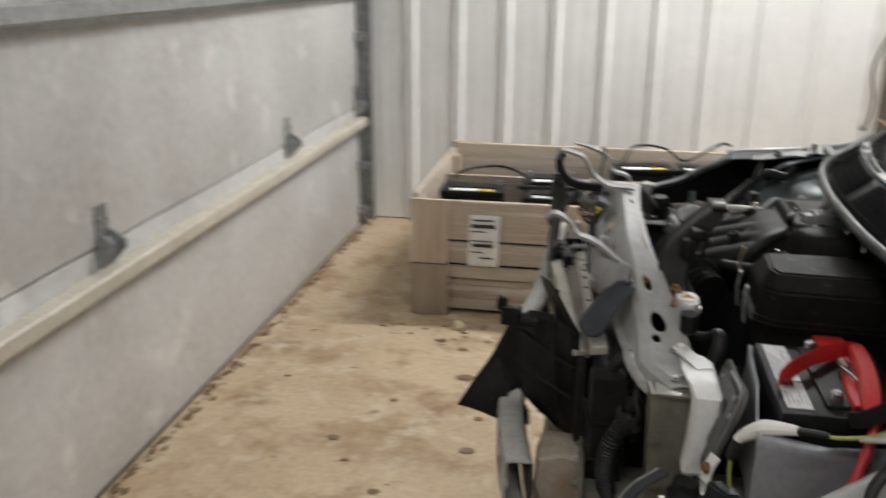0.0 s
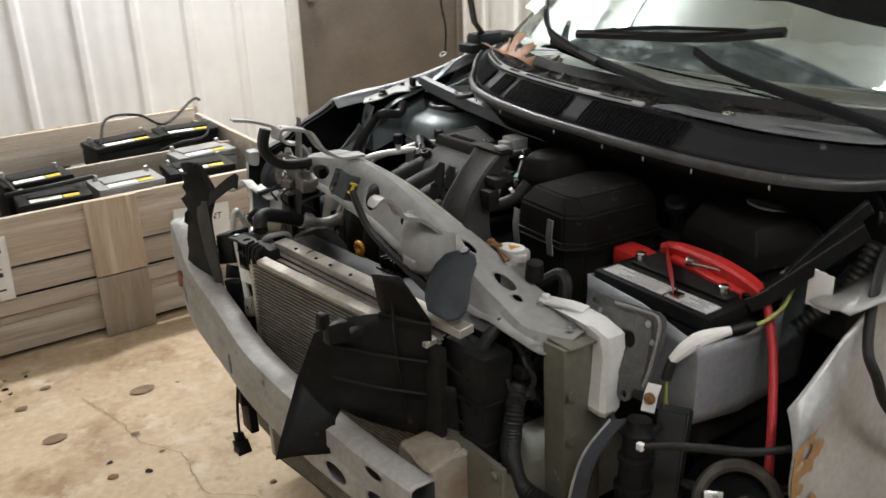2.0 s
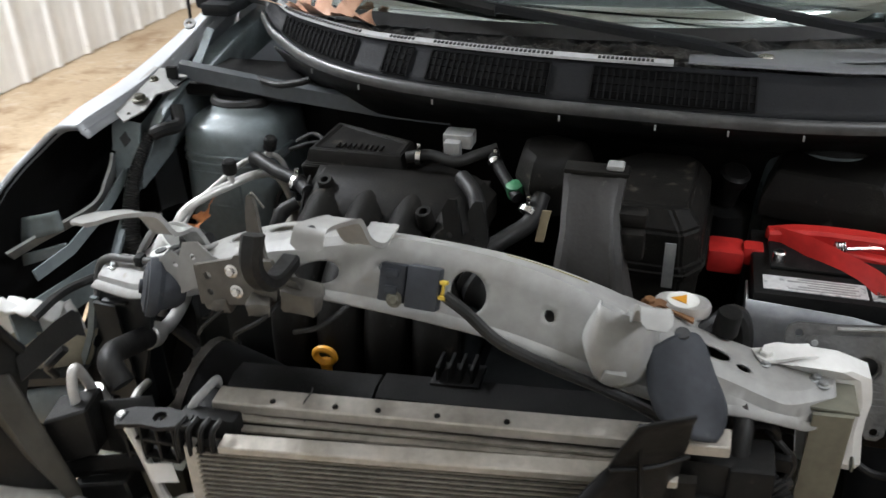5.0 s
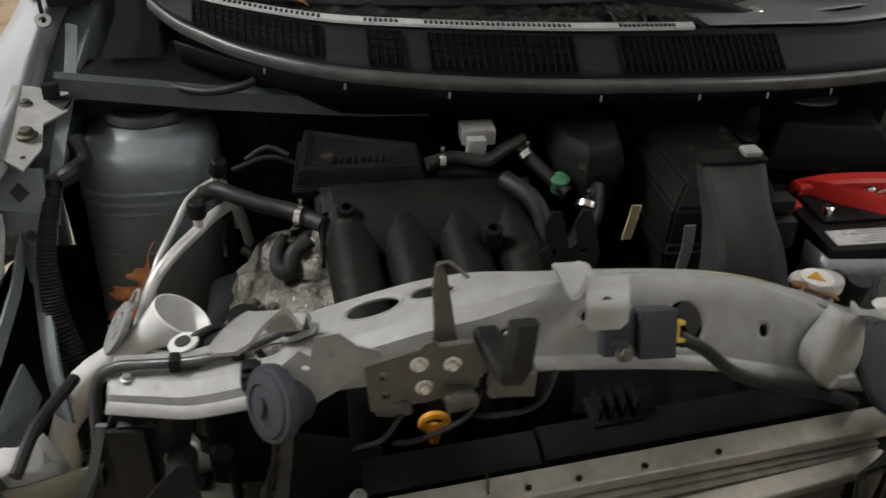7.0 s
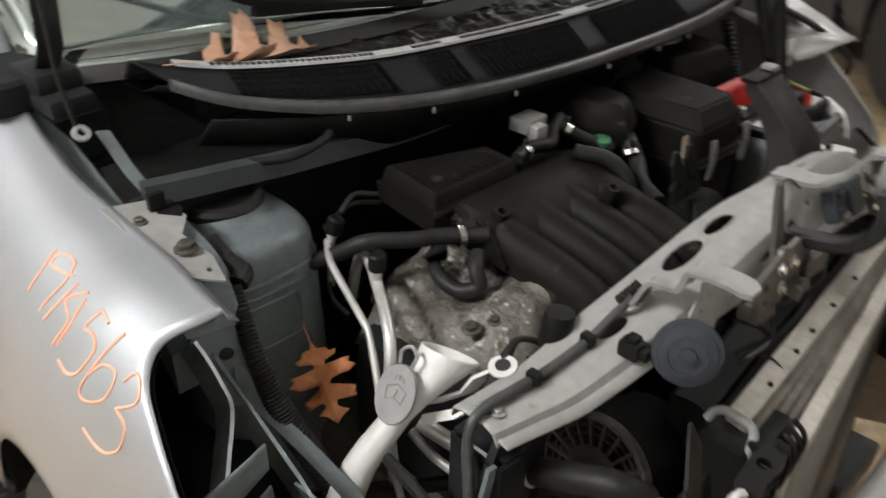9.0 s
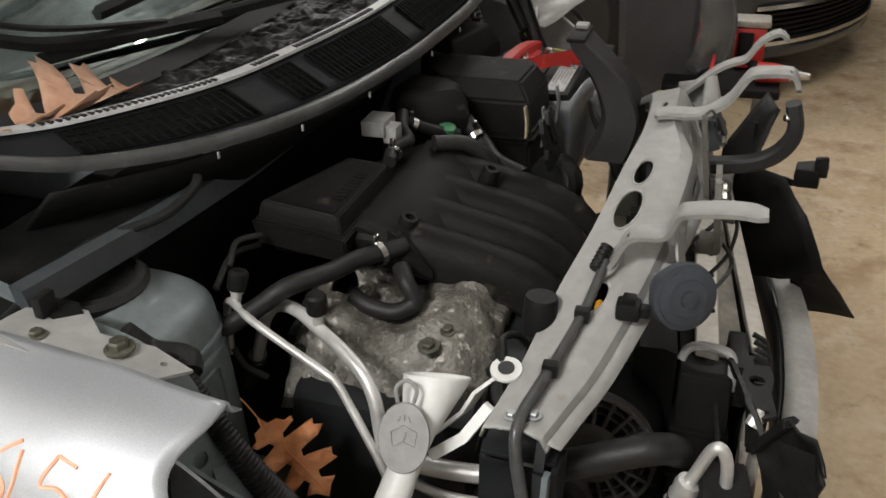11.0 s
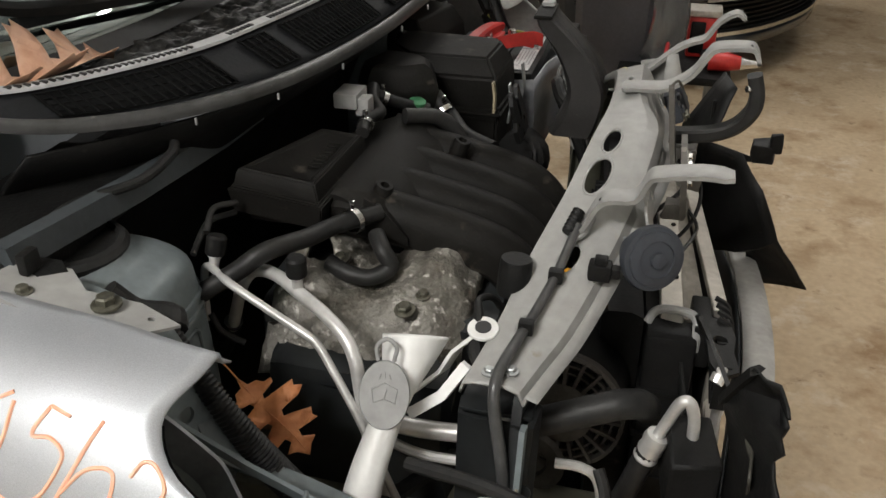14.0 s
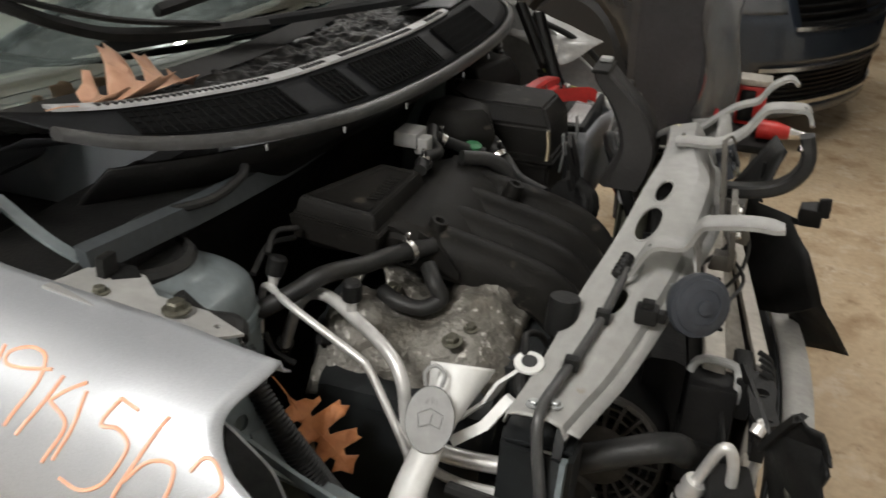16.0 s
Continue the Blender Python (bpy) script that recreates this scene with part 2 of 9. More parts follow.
# an added glossy share lifts the reflection above that of plain glass
_g = _n.new("ShaderNodeBsdfGlossy")
_g.inputs["Color"].default_value, _g.inputs["Roughness"].default_value = (0.86, 0.97, 0.93, 1), 0.03
_m = _n.new("ShaderNodeMixShader")
_m.inputs[0].default_value = 0.3
GLASS.node_tree.links.new(_b.outputs[0], _m.inputs[1]), GLASS.node_tree.links.new(_g.outputs[0], _m.inputs[2])
GLASS.node_tree.links.new(_m.outputs[0], _n["Material Output"].inputs[0])


# ---------------------------------------------------------------- building tools
ROOT = {}


def thing(name, label, category, base, group="", kind=""):
    e = new(name)
    e.location = base
    e.empty_display_size = 0.1
    ROOT[e] = Matrix.Translation(-Vector(base))
    return tagged(e, label, category, group, kind)


def part(name, bm, material, parent=None, label="", smooth=True, angle=35, solid=0.0):
    me = bpy.data.meshes.new(name)
    bmesh.ops.recalc_face_normals(bm, faces=bm.faces)
    if smooth:
        for f in bm.faces:
            f.smooth = True
        for e in bm.edges:
            if len(e.link_faces) == 2 and e.calc_face_angle(0) > radians(angle):
                e.smooth = False
    bm.to_mesh(me)
    bm.free()
    me.materials.append(material)
    ob = new(name, me)
    if parent:
        ob.parent = parent
        ob.matrix_parent_inverse = ROOT.get(parent, Matrix())
    if label:
        ob["label"] = label
    if solid:
        md = ob.modifiers.new("thickness", "SOLIDIFY")
        md.thickness, md.offset = solid, 0
    return ob


def plain(name, bm, material, label, category, group="", kind="", **kw):
    return tagged(part(name, bm, material, **kw), label, category, group, kind)


def V(*a):
    return Vector(a)


def axes(o, x, y):
    """A matrix with its origin at o, its x along x and its y near y."""
    x = Vector(x).normalized()
    z = x.cross(Vector(y)).normalized()
    y = z.cross(x)
    m = Matrix((x, y, z)).transposed().to_4x4()
    m.translation = Vector(o)
    return m


def box(bm, lo, hi, bev=0.0, m=None, seg=2):
    lo, hi = Vector(lo), Vector(hi)
    c, s = (lo + hi) / 2, hi - lo
    t = Matrix.Translation(c) @ Matrix.Diagonal((*s, 1))
    g = bmesh.ops.create_cube(bm, size=1, matrix=(m @ t) if m else t)
    if bev:
        es = list({e for v in g["verts"] for e in v.link_edges})
        bmesh.ops.bevel(bm, geom=es, offset=bev, segments=seg, affect="EDGES", profile=0.6)
    return bm


def boxes(*items, bev=0.0):
    bm = bmesh.new()
    for lo, hi in items:
        box(bm, lo, hi, bev)
    return bm


def spline(pts, n=6):
    p = [Vector(q) for q in pts]
    if len(p) < 3 or n < 2:
        return p
    p = [p[0] * 2 - p[1], *p, p[-1] * 2 - p[-2]]
    out = []
    for i in range(1, len(p) - 2):
        a, b, c, d = p[i - 1:i + 3]
        for k in range(n):
            t = k / n
            out.append(0.5 * (2 * b + (c - a) * t + (2 * a - 5 * b + 4 * c - d) * t * t + (3 * b - a - 3 * c + d) * t ** 3))
    out.append(p[-2])
    return out


def loft(bm, rings, caps=True, closed=True):
    vs = [[bm.verts.new(q) for q in r] for r in rings]
    n = len(vs[0])
    for a, b in zip(vs, vs[1:]):
        for i in range(n if closed else n - 1):
            j = (i + 1) % n
            bm.faces.new((a[i], a[j], b[j], b[i]))
    if caps and closed:
        bm.faces.new(vs[0][::-1]), bm.faces.new(vs[-1])
    return bm


def frames(p):
    """Turning-free cross axes along a line."""
    out, up = [], None
    for i, q in enumerate(p):
        d = (p[min(i + 1, len(p) - 1)] - p[max(i - 1, 0)]).normalized()
        if up is None:
            up = d.orthogonal().normalized()
        up = (up - d * up.dot(d)).normalized()
        out.append((up, d.cross(up)))
    return out


def tube(bm, pts, r, seg=10, n=6, ribs=0, flat=1.0):
    p = spline(pts, n)
    if ribs:
        dense = []
        for a, b in zip(p, p[1:]):
            k = max(1, int((b - a).length / ribs * 2))
            dense += [a.lerp(b, i / k) for i in range(k)]
        p = dense + [p[-1]]
    rings = []
    for i, (q, (u, w)) in enumerate(zip(p, frames(p))):
        t = i / max(1, len(p) - 1)
        rad = r if not isinstance(r, (list, tuple)) else r[min(int(t * (len(r) - 1)), len(r) - 2)] * (1 - (t * (len(r) - 1)) % 1 if t < 1 else 0) + r[min(int(t * (len(r) - 1)), len(r) - 2) + 1] * ((t * (len(r) - 1)) % 1 if t < 1 else 1)
        if ribs and i % 2:
            rad *= 0.86
        rings.append([q + (u * math.cos(a) + w * math.sin(a) * flat) * rad for a in (2 * math.pi * k / seg for k in range(seg))])
    return loft(bm, rings)


def lathe(bm, prof, m, seg=20):
    rings = [[m @ V(r * math.cos(a), r * math.sin(a), h) for a in (2 * math.pi * k / seg for k in range(seg))] for r, h in prof]
    return loft(bm, rings)


def pole(o, d):
    """A matrix at o whose z points along d."""
    d = Vector(d).normalized()
    return Matrix.Translation(Vector(o)) @ d.to_track_quat("Z", "Y").to_matrix().to_4x4()


def hoop(bm, prof, m, seg=20):
    """A lathed ring that stays open in the middle."""
    rs = [[m @ V(r * math.cos(a), r * math.sin(a), h) for a in (2 * math.pi * k / seg for k in range(seg))] for r, h in (*prof, prof[0])]
    return loft(bm, rs, caps=False)


def pieces(name, bm, material, parent, label="", gap=0.012, **kw):
    """Every separate lump of bm becomes a part of its own."""
    bm.verts.ensure_lookup_table()
    left, lumps = set(bm.verts), []
    while left:
        todo, lump = [left.pop()], []
        while todo:
            v = todo.pop()
            lump.append(v)
            for e in v.link_edges:
                w = e.other_vert(v)
                if w in left:
                    left.discard(w)
                    todo.append(w)
        c = sum((v.co for v in lump), V(0, 0, 0)) / len(lump)
        for other in lumps:
            if (other[0] - c).length < gap:
                other[1].extend(lump)
                break
        else:
            lumps.append([c, lump])
    for c, lump in lumps:
        own, table = bmesh.new(), {}
        for v in lump:
            table[v] = own.verts.new(v.co)
        for f in {f for v in lump for f in v.link_faces}:
            own.faces.new([table[v] for v in f.verts])
        part(name, own, material, parent, label, **kw)
    bm.free()


def disc(bm, o, d, r, h, bev=0.15, seg=20):
    b = min(r, h) * bev
    return lathe(bm, [(r - b, 0), (r, b), (r, h - b), (r - b, h)], pole(o, d), seg)


def bolt(bm, o, d, r=0.007):
    m = pole(o, d)
    lathe(bm, [(r * 1.5, 0), (r * 1.5, r * 0.25), (r * 1.3, r * 0.35)], m, 14)
    lathe(bm, [(r, r * 0.3), (r, r * 0.95), (r * 0.8, r * 1.15)], m, 6)
    return bm


def sheet(fn, us, vs, holes=(), tri=False):
    """A sheet fn(u, v) over a net, with round or oval holes (u, v, ru, rv) cut through it."""
    bm = bmesh.new()
    grid = [[bm.verts.new((u, v, 0)) for v in vs] for u in us]
    for a, b in zip(grid, grid[1:]):
        for i in range(len(vs) - 1):
            bm.faces.new((a[i], a[i + 1], b[i + 1], b[i]))
    for hu, hv, ru, rv in holes:
        inside = lambda c: ((c.x - hu) / ru) ** 2 + ((c.y - hv) / rv) ** 2 < 1
        bad = [f for f in bm.faces if inside(f.calc_center_median())]
        if not bad:
            bad = [min(bm.faces, key=lambda f: (f.calc_center_median() - V(hu, hv, 0)).length)]
        rim = {v for f in bad for v in f.verts}
        bmesh.ops.delete(bm, geom=bad, context="FACES")
        for v in rim:
            if v.is_valid:
                a = math.atan2((v.co.y - hv) / rv, (v.co.x - hu) / ru)
                v.co.x, v.co.y = hu + ru * math.cos(a), hv + rv * math.sin(a)
    for v in bm.verts:
        v.co = fn(v.co.x, v.co.y)
    return bm


def span(a, b, n):
    return [a + (b - a) * i / n for i in range(n + 1)]


def along(keys, u):
    """Smooth values between keys (u, a, b, ...)."""
    if u <= keys[0][0]:
        return keys[0][1:]
    for i in range(len(keys) - 1):
        p, q = keys[i], keys[i + 1]
        if u <= q[0]:
            o = keys[i - 1] if i else p
            r = keys[i + 2] if i + 2 < len(keys) else q
            t = (u - p[0]) / (q[0] - p[0])
            res = []
            for k in range(1, len(p)):
                m0 = (q[k] - o[k]) / (q[0] - o[0]) * (q[0] - p[0])
                m1 = (r[k] - p[k]) / (r[0] - p[0]) * (q[0] - p[0])
                res.append((2 * t ** 3 - 3 * t * t + 1) * p[k] + (t ** 3 - 2 * t * t + t) * m0 + (3 * t * t - 2 * t ** 3) * q[k] + (t ** 3 - t * t) * m1)
            return res
    return keys[-1][1:]


def plate(pts, thick, m, holes=(), bm=None):
    """A flat plate with the outline pts and round holes (x, y, r), laid by m."""
    own = bmesh.new()
    es = []
    loops = [[(x, y) for x, y in pts]] + [[(x + r * math.cos(a), y + r * math.sin(a)) for a in (2 * math.pi * k / 14 for k in range(14))] for x, y, r in holes]
    for lp in loops:
        vs = [own.verts.new((x, y, 0)) for x, y in lp]
        es += [own.edges.new((vs[i], vs[(i + 1) % len(vs)])) for i in range(len(vs))]
    bmesh.ops.triangle_fill(own, use_beauty=True, edges=es)
    g = bmesh.ops.extrude_face_region(own, geom=own.faces[:])
    bmesh.ops.translate(own, verts=[v for v in g["geom"] if isinstance(v, bmesh.types.BMVert)], vec=(0, 0, thick))
    bmesh.ops.transform(own, matrix=m, verts=own.verts)
    if bm is None:
        return own
    me = bpy.data.meshes.new("tmp")
    own.to_mesh(me), own.free()
    bm.from_mesh(me)
    bpy.data.meshes.remove(me)
    return bm


def crumple(bm, amp, scale, seed=0.0):
    for v in bm.verts:
        v.co += noise.noise_vector(v.co * scale + V(seed, seed * 2, -seed)) * amp
    return bm


def cutout(pts, normal, amp=0.003, scale=20, cuts=2):
    """A torn sheet with the outline pts, cut fine and a little buckled."""
    bm = bmesh.new()
    vs = [bm.verts.new(q) for q in pts]
    es = [bm.edges.new((vs[i], vs[(i + 1) % len(vs)])) for i in range(len(vs))]
    bmesh.ops.triangle_fill(bm, use_beauty=True, edges=es, normal=Vector(normal))
    bmesh.ops.subdivide_edges(bm, edges=bm.edges[:], cuts=cuts, use_grid_fill=True)
    return crumple(bm, amp, scale)


def strap(bm, pts, width, wdir, thick=0.003):
    """A bent flat strip through pts, as wide as width along wdir."""
    p = [Vector(q) for q in pts]
    w = Vector(wdir).normalized() * width / 2
    rings = []
    for i, q in enumerate(p):
        d = (p[min(i + 1, len(p) - 1)] - p[max(i - 1, 0)]).normalized()
        nn = d.cross(w).normalized() * thick / 2
        rings.append([q + w + nn, q - w + nn, q - w - nn, q + w - nn])
    return loft(bm, rings)


def text(name, body, size, m, material, parent, label=""):
    cu = bpy.data.curves.new(name, "FONT")
    cu.body, cu.size, cu.extrude, cu.align_x, cu.align_y = body, size, 0.0004, "CENTER", "CENTER"
    tmp = bpy.data.objects.new("tmp", cu)
    scene.collection.objects.link(tmp)
    me = bpy.data.meshes.new_from_object(tmp.evaluated_get(bpy.context.evaluated_depsgraph_get()))
    bpy.data.objects.remove(tmp)
    bpy.data.curves.remove(cu)
    me.transform(m)
    bm = bmesh.new()
    bm.from_mesh(me)
    bpy.data.meshes.remove(me)
    return part(name, bm, material, parent, label, smooth=False)


# ---------------------------------------------------------------- the room
X0, X1, Y0, Y1 = -1.30, 9.0, -9.0, 3.155


def ribbed(bm, a, b, z0, z1, inward, pitch=0.268, first=0.1):
    """Ribbed steel sheet along a line from a to b."""
    a, b, inward = Vector(a), Vector(b), Vector(inward)
    d = (b - a).normalized()
    L = (b - a).length
    prof = [(0.0, 0.0)]
    s = first
    while s < L - 0.06:
        prof += [(s - 0.032, 0), (s - 0.014, 0.02), (s + 0.014, 0.02), (s + 0.032, 0)]
        for k in (0.36, 0.64):
            c = s + pitch * k
            if c < L - 0.05:
                prof += [(c - 0.018, 0), (c, 0.003), (c + 0.018, 0)]
        s += pitch
    prof.append((L, 0.0))
    rows = [[(a + d * u + inward * h) + V(0, 0, z) for u, h in prof] for z in (z0, z1)]
    back = [[(a + d * u - inward * 0.08) + V(0, 0, z) for u, h in prof] for z in (z1, z0)]
    return loft(bm, [*rows, *back, rows[0]], caps=False, closed=False)


def room():
    bm = bmesh.new()
    bmesh.ops.create_grid(bm, x_segments=60, y_segments=60, size=0.5, matrix=Matrix.Translation(((X0 + X1) / 2, (Y0 + Y1) / 2, 0)) @ Matrix.Diagonal((X1 - X0 + 0.6, Y1 - Y0 + 0.4, 1, 1)))
    box(bm, (X0 - 0.3, Y0 - 0.2, -0.15), (X1 + 0.3, Y1 + 0.2, -0.004))
    plain("floor", bm, CONCRETE, "tan stained bare concrete garage floor", "floor", kind="structure")
    bm = bmesh.new()
    ribbed(bm, (X0 - 0.06, Y1, 0), (1.39, Y1, 0), 0.006, CEILING, (0, -1, 0), first=0.055)
    plain("wall_far", bm, WALL, "white ribbed steel wall behind the crate", "wall", kind="structure", angle=20)
    bm = bmesh.new()
    ribbed(bm, (2.62, Y1, 0), (X1, Y1, 0), 0.006, CEILING, (0, -1, 0), first=0.12)
    box(bm, (1.39, Y1, 2.16), (2.62, Y1 + 0.08, CEILING))
    plain("wall_far_end", bm, WALL, "white ribbed steel wall beside the brown door", "wall", kind="structure", angle=20)
    bm = bmesh.new()
    ribbed(bm, (X1, Y1, 0), (X1, Y0, 0), 0, CEILING, (-1, 0, 0))
    plain("wall_back", bm, WALL, "white ribbed steel wall at the garage's back", "wall", kind="structure")
    bm = bmesh.new()
    ribbed(bm, (X1, Y0, 0), (X0, Y0, 0), 0, CEILING, (0, 1, 0))
    plain("wall_near", bm, WALL, "white ribbed steel wall at the garage's other end", "wall", kind="structure")
    bm = boxes(((X0 - 0.16, Y0, 0), (X0 - 0.06, -7.9, CEILING)), ((X0 - 0.16, -2.75, 0), (X0 - 0.06, -2.35, CEILING)), ((X0 - 0.16, 3.0, 0), (X0 - 0.06, Y1, CEILING)), ((X0 - 0.16, Y0, 2.75), (X0 - 0.07, Y1, CEILING)))
    plain("wall_front", bm, WALL, "white wall round the overhead garage doors", "wall", kind="structure", smooth=False)
    bm = bmesh.new()
    ribbed(bm, (X0 - 0.1, 0, 0), (X1, 0, 0), 0, Y1 - Y0, (0, 1, 0), pitch=0.6)
    bmesh.ops.transform(bm, matrix=Matrix.Translation((0, Y0, CEILING)) @ Matrix.Rotation(radians(-90), 4, "X") @ Matrix.Diagonal((1, -1, 1, 1)), verts=bm.verts)
    plain("ceiling", bm, WALL, "white ribbed steel ceiling", "ceiling", kind="structure")


def overhead_door(y0, y1):
    d = thing("overhead_garage_door", "white sectional overhead garage door, closed, scuffed and dirty", "garage door", (X0, (y0 + y1) / 2, 0))
    seams = [0.012, 0.70, 1.411, 2.0, 2.575]
    for za, zb in zip(seams, seams[1:]):
        bm = bmesh.new()
        box(bm, (X0 - 0.05, y0, za + 0.003), (X0, y1, zb - 0.003), 0.006)
        part("door_section", bm, DOORPAINT, d)
    bm = boxes(((X0 - 0.045, y0, 0.0), (X0 - 0.006, y1, 0.014)))
    part("bottom_seal", bm, RUBBER, d)
    for z in seams[1:4]:
        # the long stiffening strut under each joint
        bm = bmesh.new()
        prof = [(0, -0.03), (0.012, -0.03), (0.012, -0.012), (0.052, -0.012), (0.058, -0.006), (0.058, 0.03), (0.052, 0.036), (0.004, 0.036), (0, 0.03)]
        loft(bm, [[V(X0 + 0.001 + h, y, z - 0.095 + k) for h, k in prof] for y in (y0 + 0.01, y1 - 0.012)])
        part("strut", bm, RAILPAINT if z < 1 else GALV, d, "cream painted steel strut" if z < 1 else "galvanised strut")
        ys = [y1 - 1.13 - 1.47 * k for k in range(0, 5) if y1 - 1.13 - 1.47 * k > y0 + 0.2]
        for y in [*ys, y1 - 0.05, y0 + 0.05]:
            bm = bmesh.new()
            strap(bm, [(X0 + 0.002, y, z - 0.07), (X0 + 0.003, y, z - 0.012), (X0 + 0.02, y, z - 0.004), (X0 + 0.02, y, z + 0.012), (X0 + 0.003, y, z + 0.02), (X0 + 0.002, y, z + 0.115)], 0.062, (0, 1, 0), 0.003)
            tube(bm, [(X0 + 0.016, y - 0.04, z + 0.003), (X0 + 0.016, y + 0.04, z + 0.003)], 0.009, 10, 1)
            loft(bm, [[V(X0 + 0.004, y + s, z - 0.06), V(X0 + 0.055, y + s, z - 0.01), V(X0 + 0.055, y + s, z + 0.012), V(X0 + 0.004, y + s, z + 0.045)] for s in (-0.03, -0.027)])
            loft(bm, [[V(X0 + 0.004, y + s, z - 0.06), V(X0 + 0.055, y + s, z - 0.01), V(X0 + 0.055, y + s, z + 0.012), V(X0 + 0.004, y + s, z + 0.045)] for s in (0.027, 0.03)])
            for s in (-0.018, 0.018):
                bolt(bm, (X0 + 0.004, y + s, z + 0.075), (1, 0, 0), 0.006)
            part("hinge", bm, GALV, d, "dirty galvanised hinge")
    for y, s in ((y1, 1), (y0, -1)):
        for z in (0.1, 0.36, 0.70, 1.07, 1.411, 2.0):
            bm = bmesh.new()
            tube(bm, [(X0 + 0.045, y - s * 0.05, z + 0.005), (X0 + 0.045, y + s * 0.05, z + 0.005)], 0.006, 8, 1)
            disc(bm, (X0 + 0.045, y + s * 0.035, z + 0.005), (0, s, 0), 0.024, 0.014)
            box(bm, (X0 + 0.001, y - 0.03 * s - 0.02, z - 0.02), (X0 + 0.05, y - 0.03 * s + 0.02, z + 0.03), 0.003)
            part("roller", bm, GALV, d)
        bm = bmesh.new()
        prof = [(0.0, 0.012), (0.016, 0.012), (0.022, 0.03), (0.022, 0.055), (0.07, 0.055), (0.07, 0.03), (0.074, 0.03), (0.074, 0.059), (0.018, 0.059), (0.018, 0.032), (0.012, 0.016), (0, 0.016)]
        loft(bm, [[V(X0 + 0.0 + h, y + s * k, z) for h, k in prof] for z in (0.03, 2.7)])
        part("track", bm, GALV, d, "galvanised vertical door track")
        bm = boxes(((X0 - 0.055, y + s * 0.062 - 0.02, 0.004), (X0 + 0.03, y + s * 0.062 + 0.03, 2.7)))
        part("jamb", bm, GALV, d, "grey steel angle")
    return d


def brown_door():
    d = thing("door_1", "closed brown steel door with pale scuffs, white frame", "door", (1.97, Y1, 0), kind="structure")
    bm = bmesh.new()
    box(bm, (1.455, Y1 - 0.005, 0.045), (2.515, Y1 + 0.04, 2.08), 0.004)
    part("door_leaf", bm, BROWN, d)
    for lo, hi in (((1.385, Y1 - 0.032, 0), (1.452, Y1 + 0.05, 2.15)), ((2.56, Y1 - 0.032, 0), (2.66, Y1 + 0.05, 2.15)), ((1.452, Y1 - 0.03, 2.083), (2.56, Y1 + 0.05, 2.15))):
        bm = bmesh.new()
        box(bm, lo, hi, 0.006)
        part("door_frame", bm, TRIM, d)
    bm = bmesh.new()
    box(bm, (2.518, Y1 - 0.02, 0.03), (2.558, Y1 + 0.05, 2.08), 0.004)
    part("hinge_stile", bm, BROWN, d)
    bm = bmesh.new()
    box(bm, (1.452, Y1 - 0.03, 0.004), (2.56, Y1 + 0.05, 0.04), 0.006)
    part("threshold", bm, BROWN, d)
    bm = bmesh.new()
    disc(bm, (1.53, Y1 - 0.005, 0.98), (0, -1, 0), 0.03, 0.012)
    lathe(bm, [(0.011, 0), (0.011, 0.03), (0.026, 0.036), (0.028, 0.055), (0.018, 0.066)], pole((1.53, Y1 - 0.012, 0.98), (0, -1, 0)))
    part("knob", bm, CHROME, d)


def lamps():
    for i, (x, y, w) in enumerate(LAMPS):
        e = thing("ceiling_light", "long white fluorescent ceiling light, switched on", "ceiling light", (x, y, CEILING), "ceiling lights")
        bm = bmesh.new()
        box(bm, (x - 0.62, y - 0.11, CEILING - 0.39), (x + 0.62, y + 0.11, CEILING - 0.335), 0.01)
        part("housing", bm, TRIM, e)
        bm = bmesh.new()
        box(bm, (x - 0.6, y - 0.09, CEILING - 0.415), (x + 0.6, y + 0.09, CEILING - 0.391), 0.008)
        part("diffuser", bm, LIGHT, e, "glowing diffuser")
        lt = bpy.data.lights.new("tube_light", "AREA")
        lt.shape, lt.size, lt.size_y, lt.energy, lt.color = "RECTANGLE", 1.2, 0.2, w, (1.0, 0.985, 0.965)
        lo = new("tube_light", lt)
        lo.matrix_world = pose(x, y, CEILING - 0.425)
        # added upward light above the closed housing, to brighten the ceiling
        up = bpy.data.lights.new("tube_light_up", "AREA")
        up.shape, up.size, up.size_y, up.energy, up.color = "RECTANGLE", 1.2, 0.2, w * 0.22, (1.0, 0.985, 0.965)
        uo = new("tube_light_up", up)
        uo.matrix_world = pose(x, y, CEILING - 0.325, 180)
        bm = bmesh.new()
        for s in (-0.5, 0.5):
            tube(bm, [(x + s, y, CEILING - 0.335), (x + s, y, CEILING + 0.01)], 0.006, 6, 1)
        pieces("hanger", bm, GALV, e)


room()
overhead_door(-2.3, 2.94)
brown_door()
lamps()


# ---------------------------------------------------------------- the crate and what lies in and by it
CX0, CX1, CY0, CY1 = -0.73, 0.70, 1.69, 2.79


def board(c, parent, lo, hi, upright=False):
    bm = bmesh.new()
    lo, hi = Vector(lo), Vector(hi)
    s = hi - lo
    n = V(*[max(1, int(k / 0.07)) for k in s])
    box(bm, lo, hi, 0.004)
    for v in bm.verts:
        v.co += noise.noise_vector(v.co * 9 + V(c, 0, c)) * 0.004
    part("board", bm, WOODV if upright else WOOD, parent)


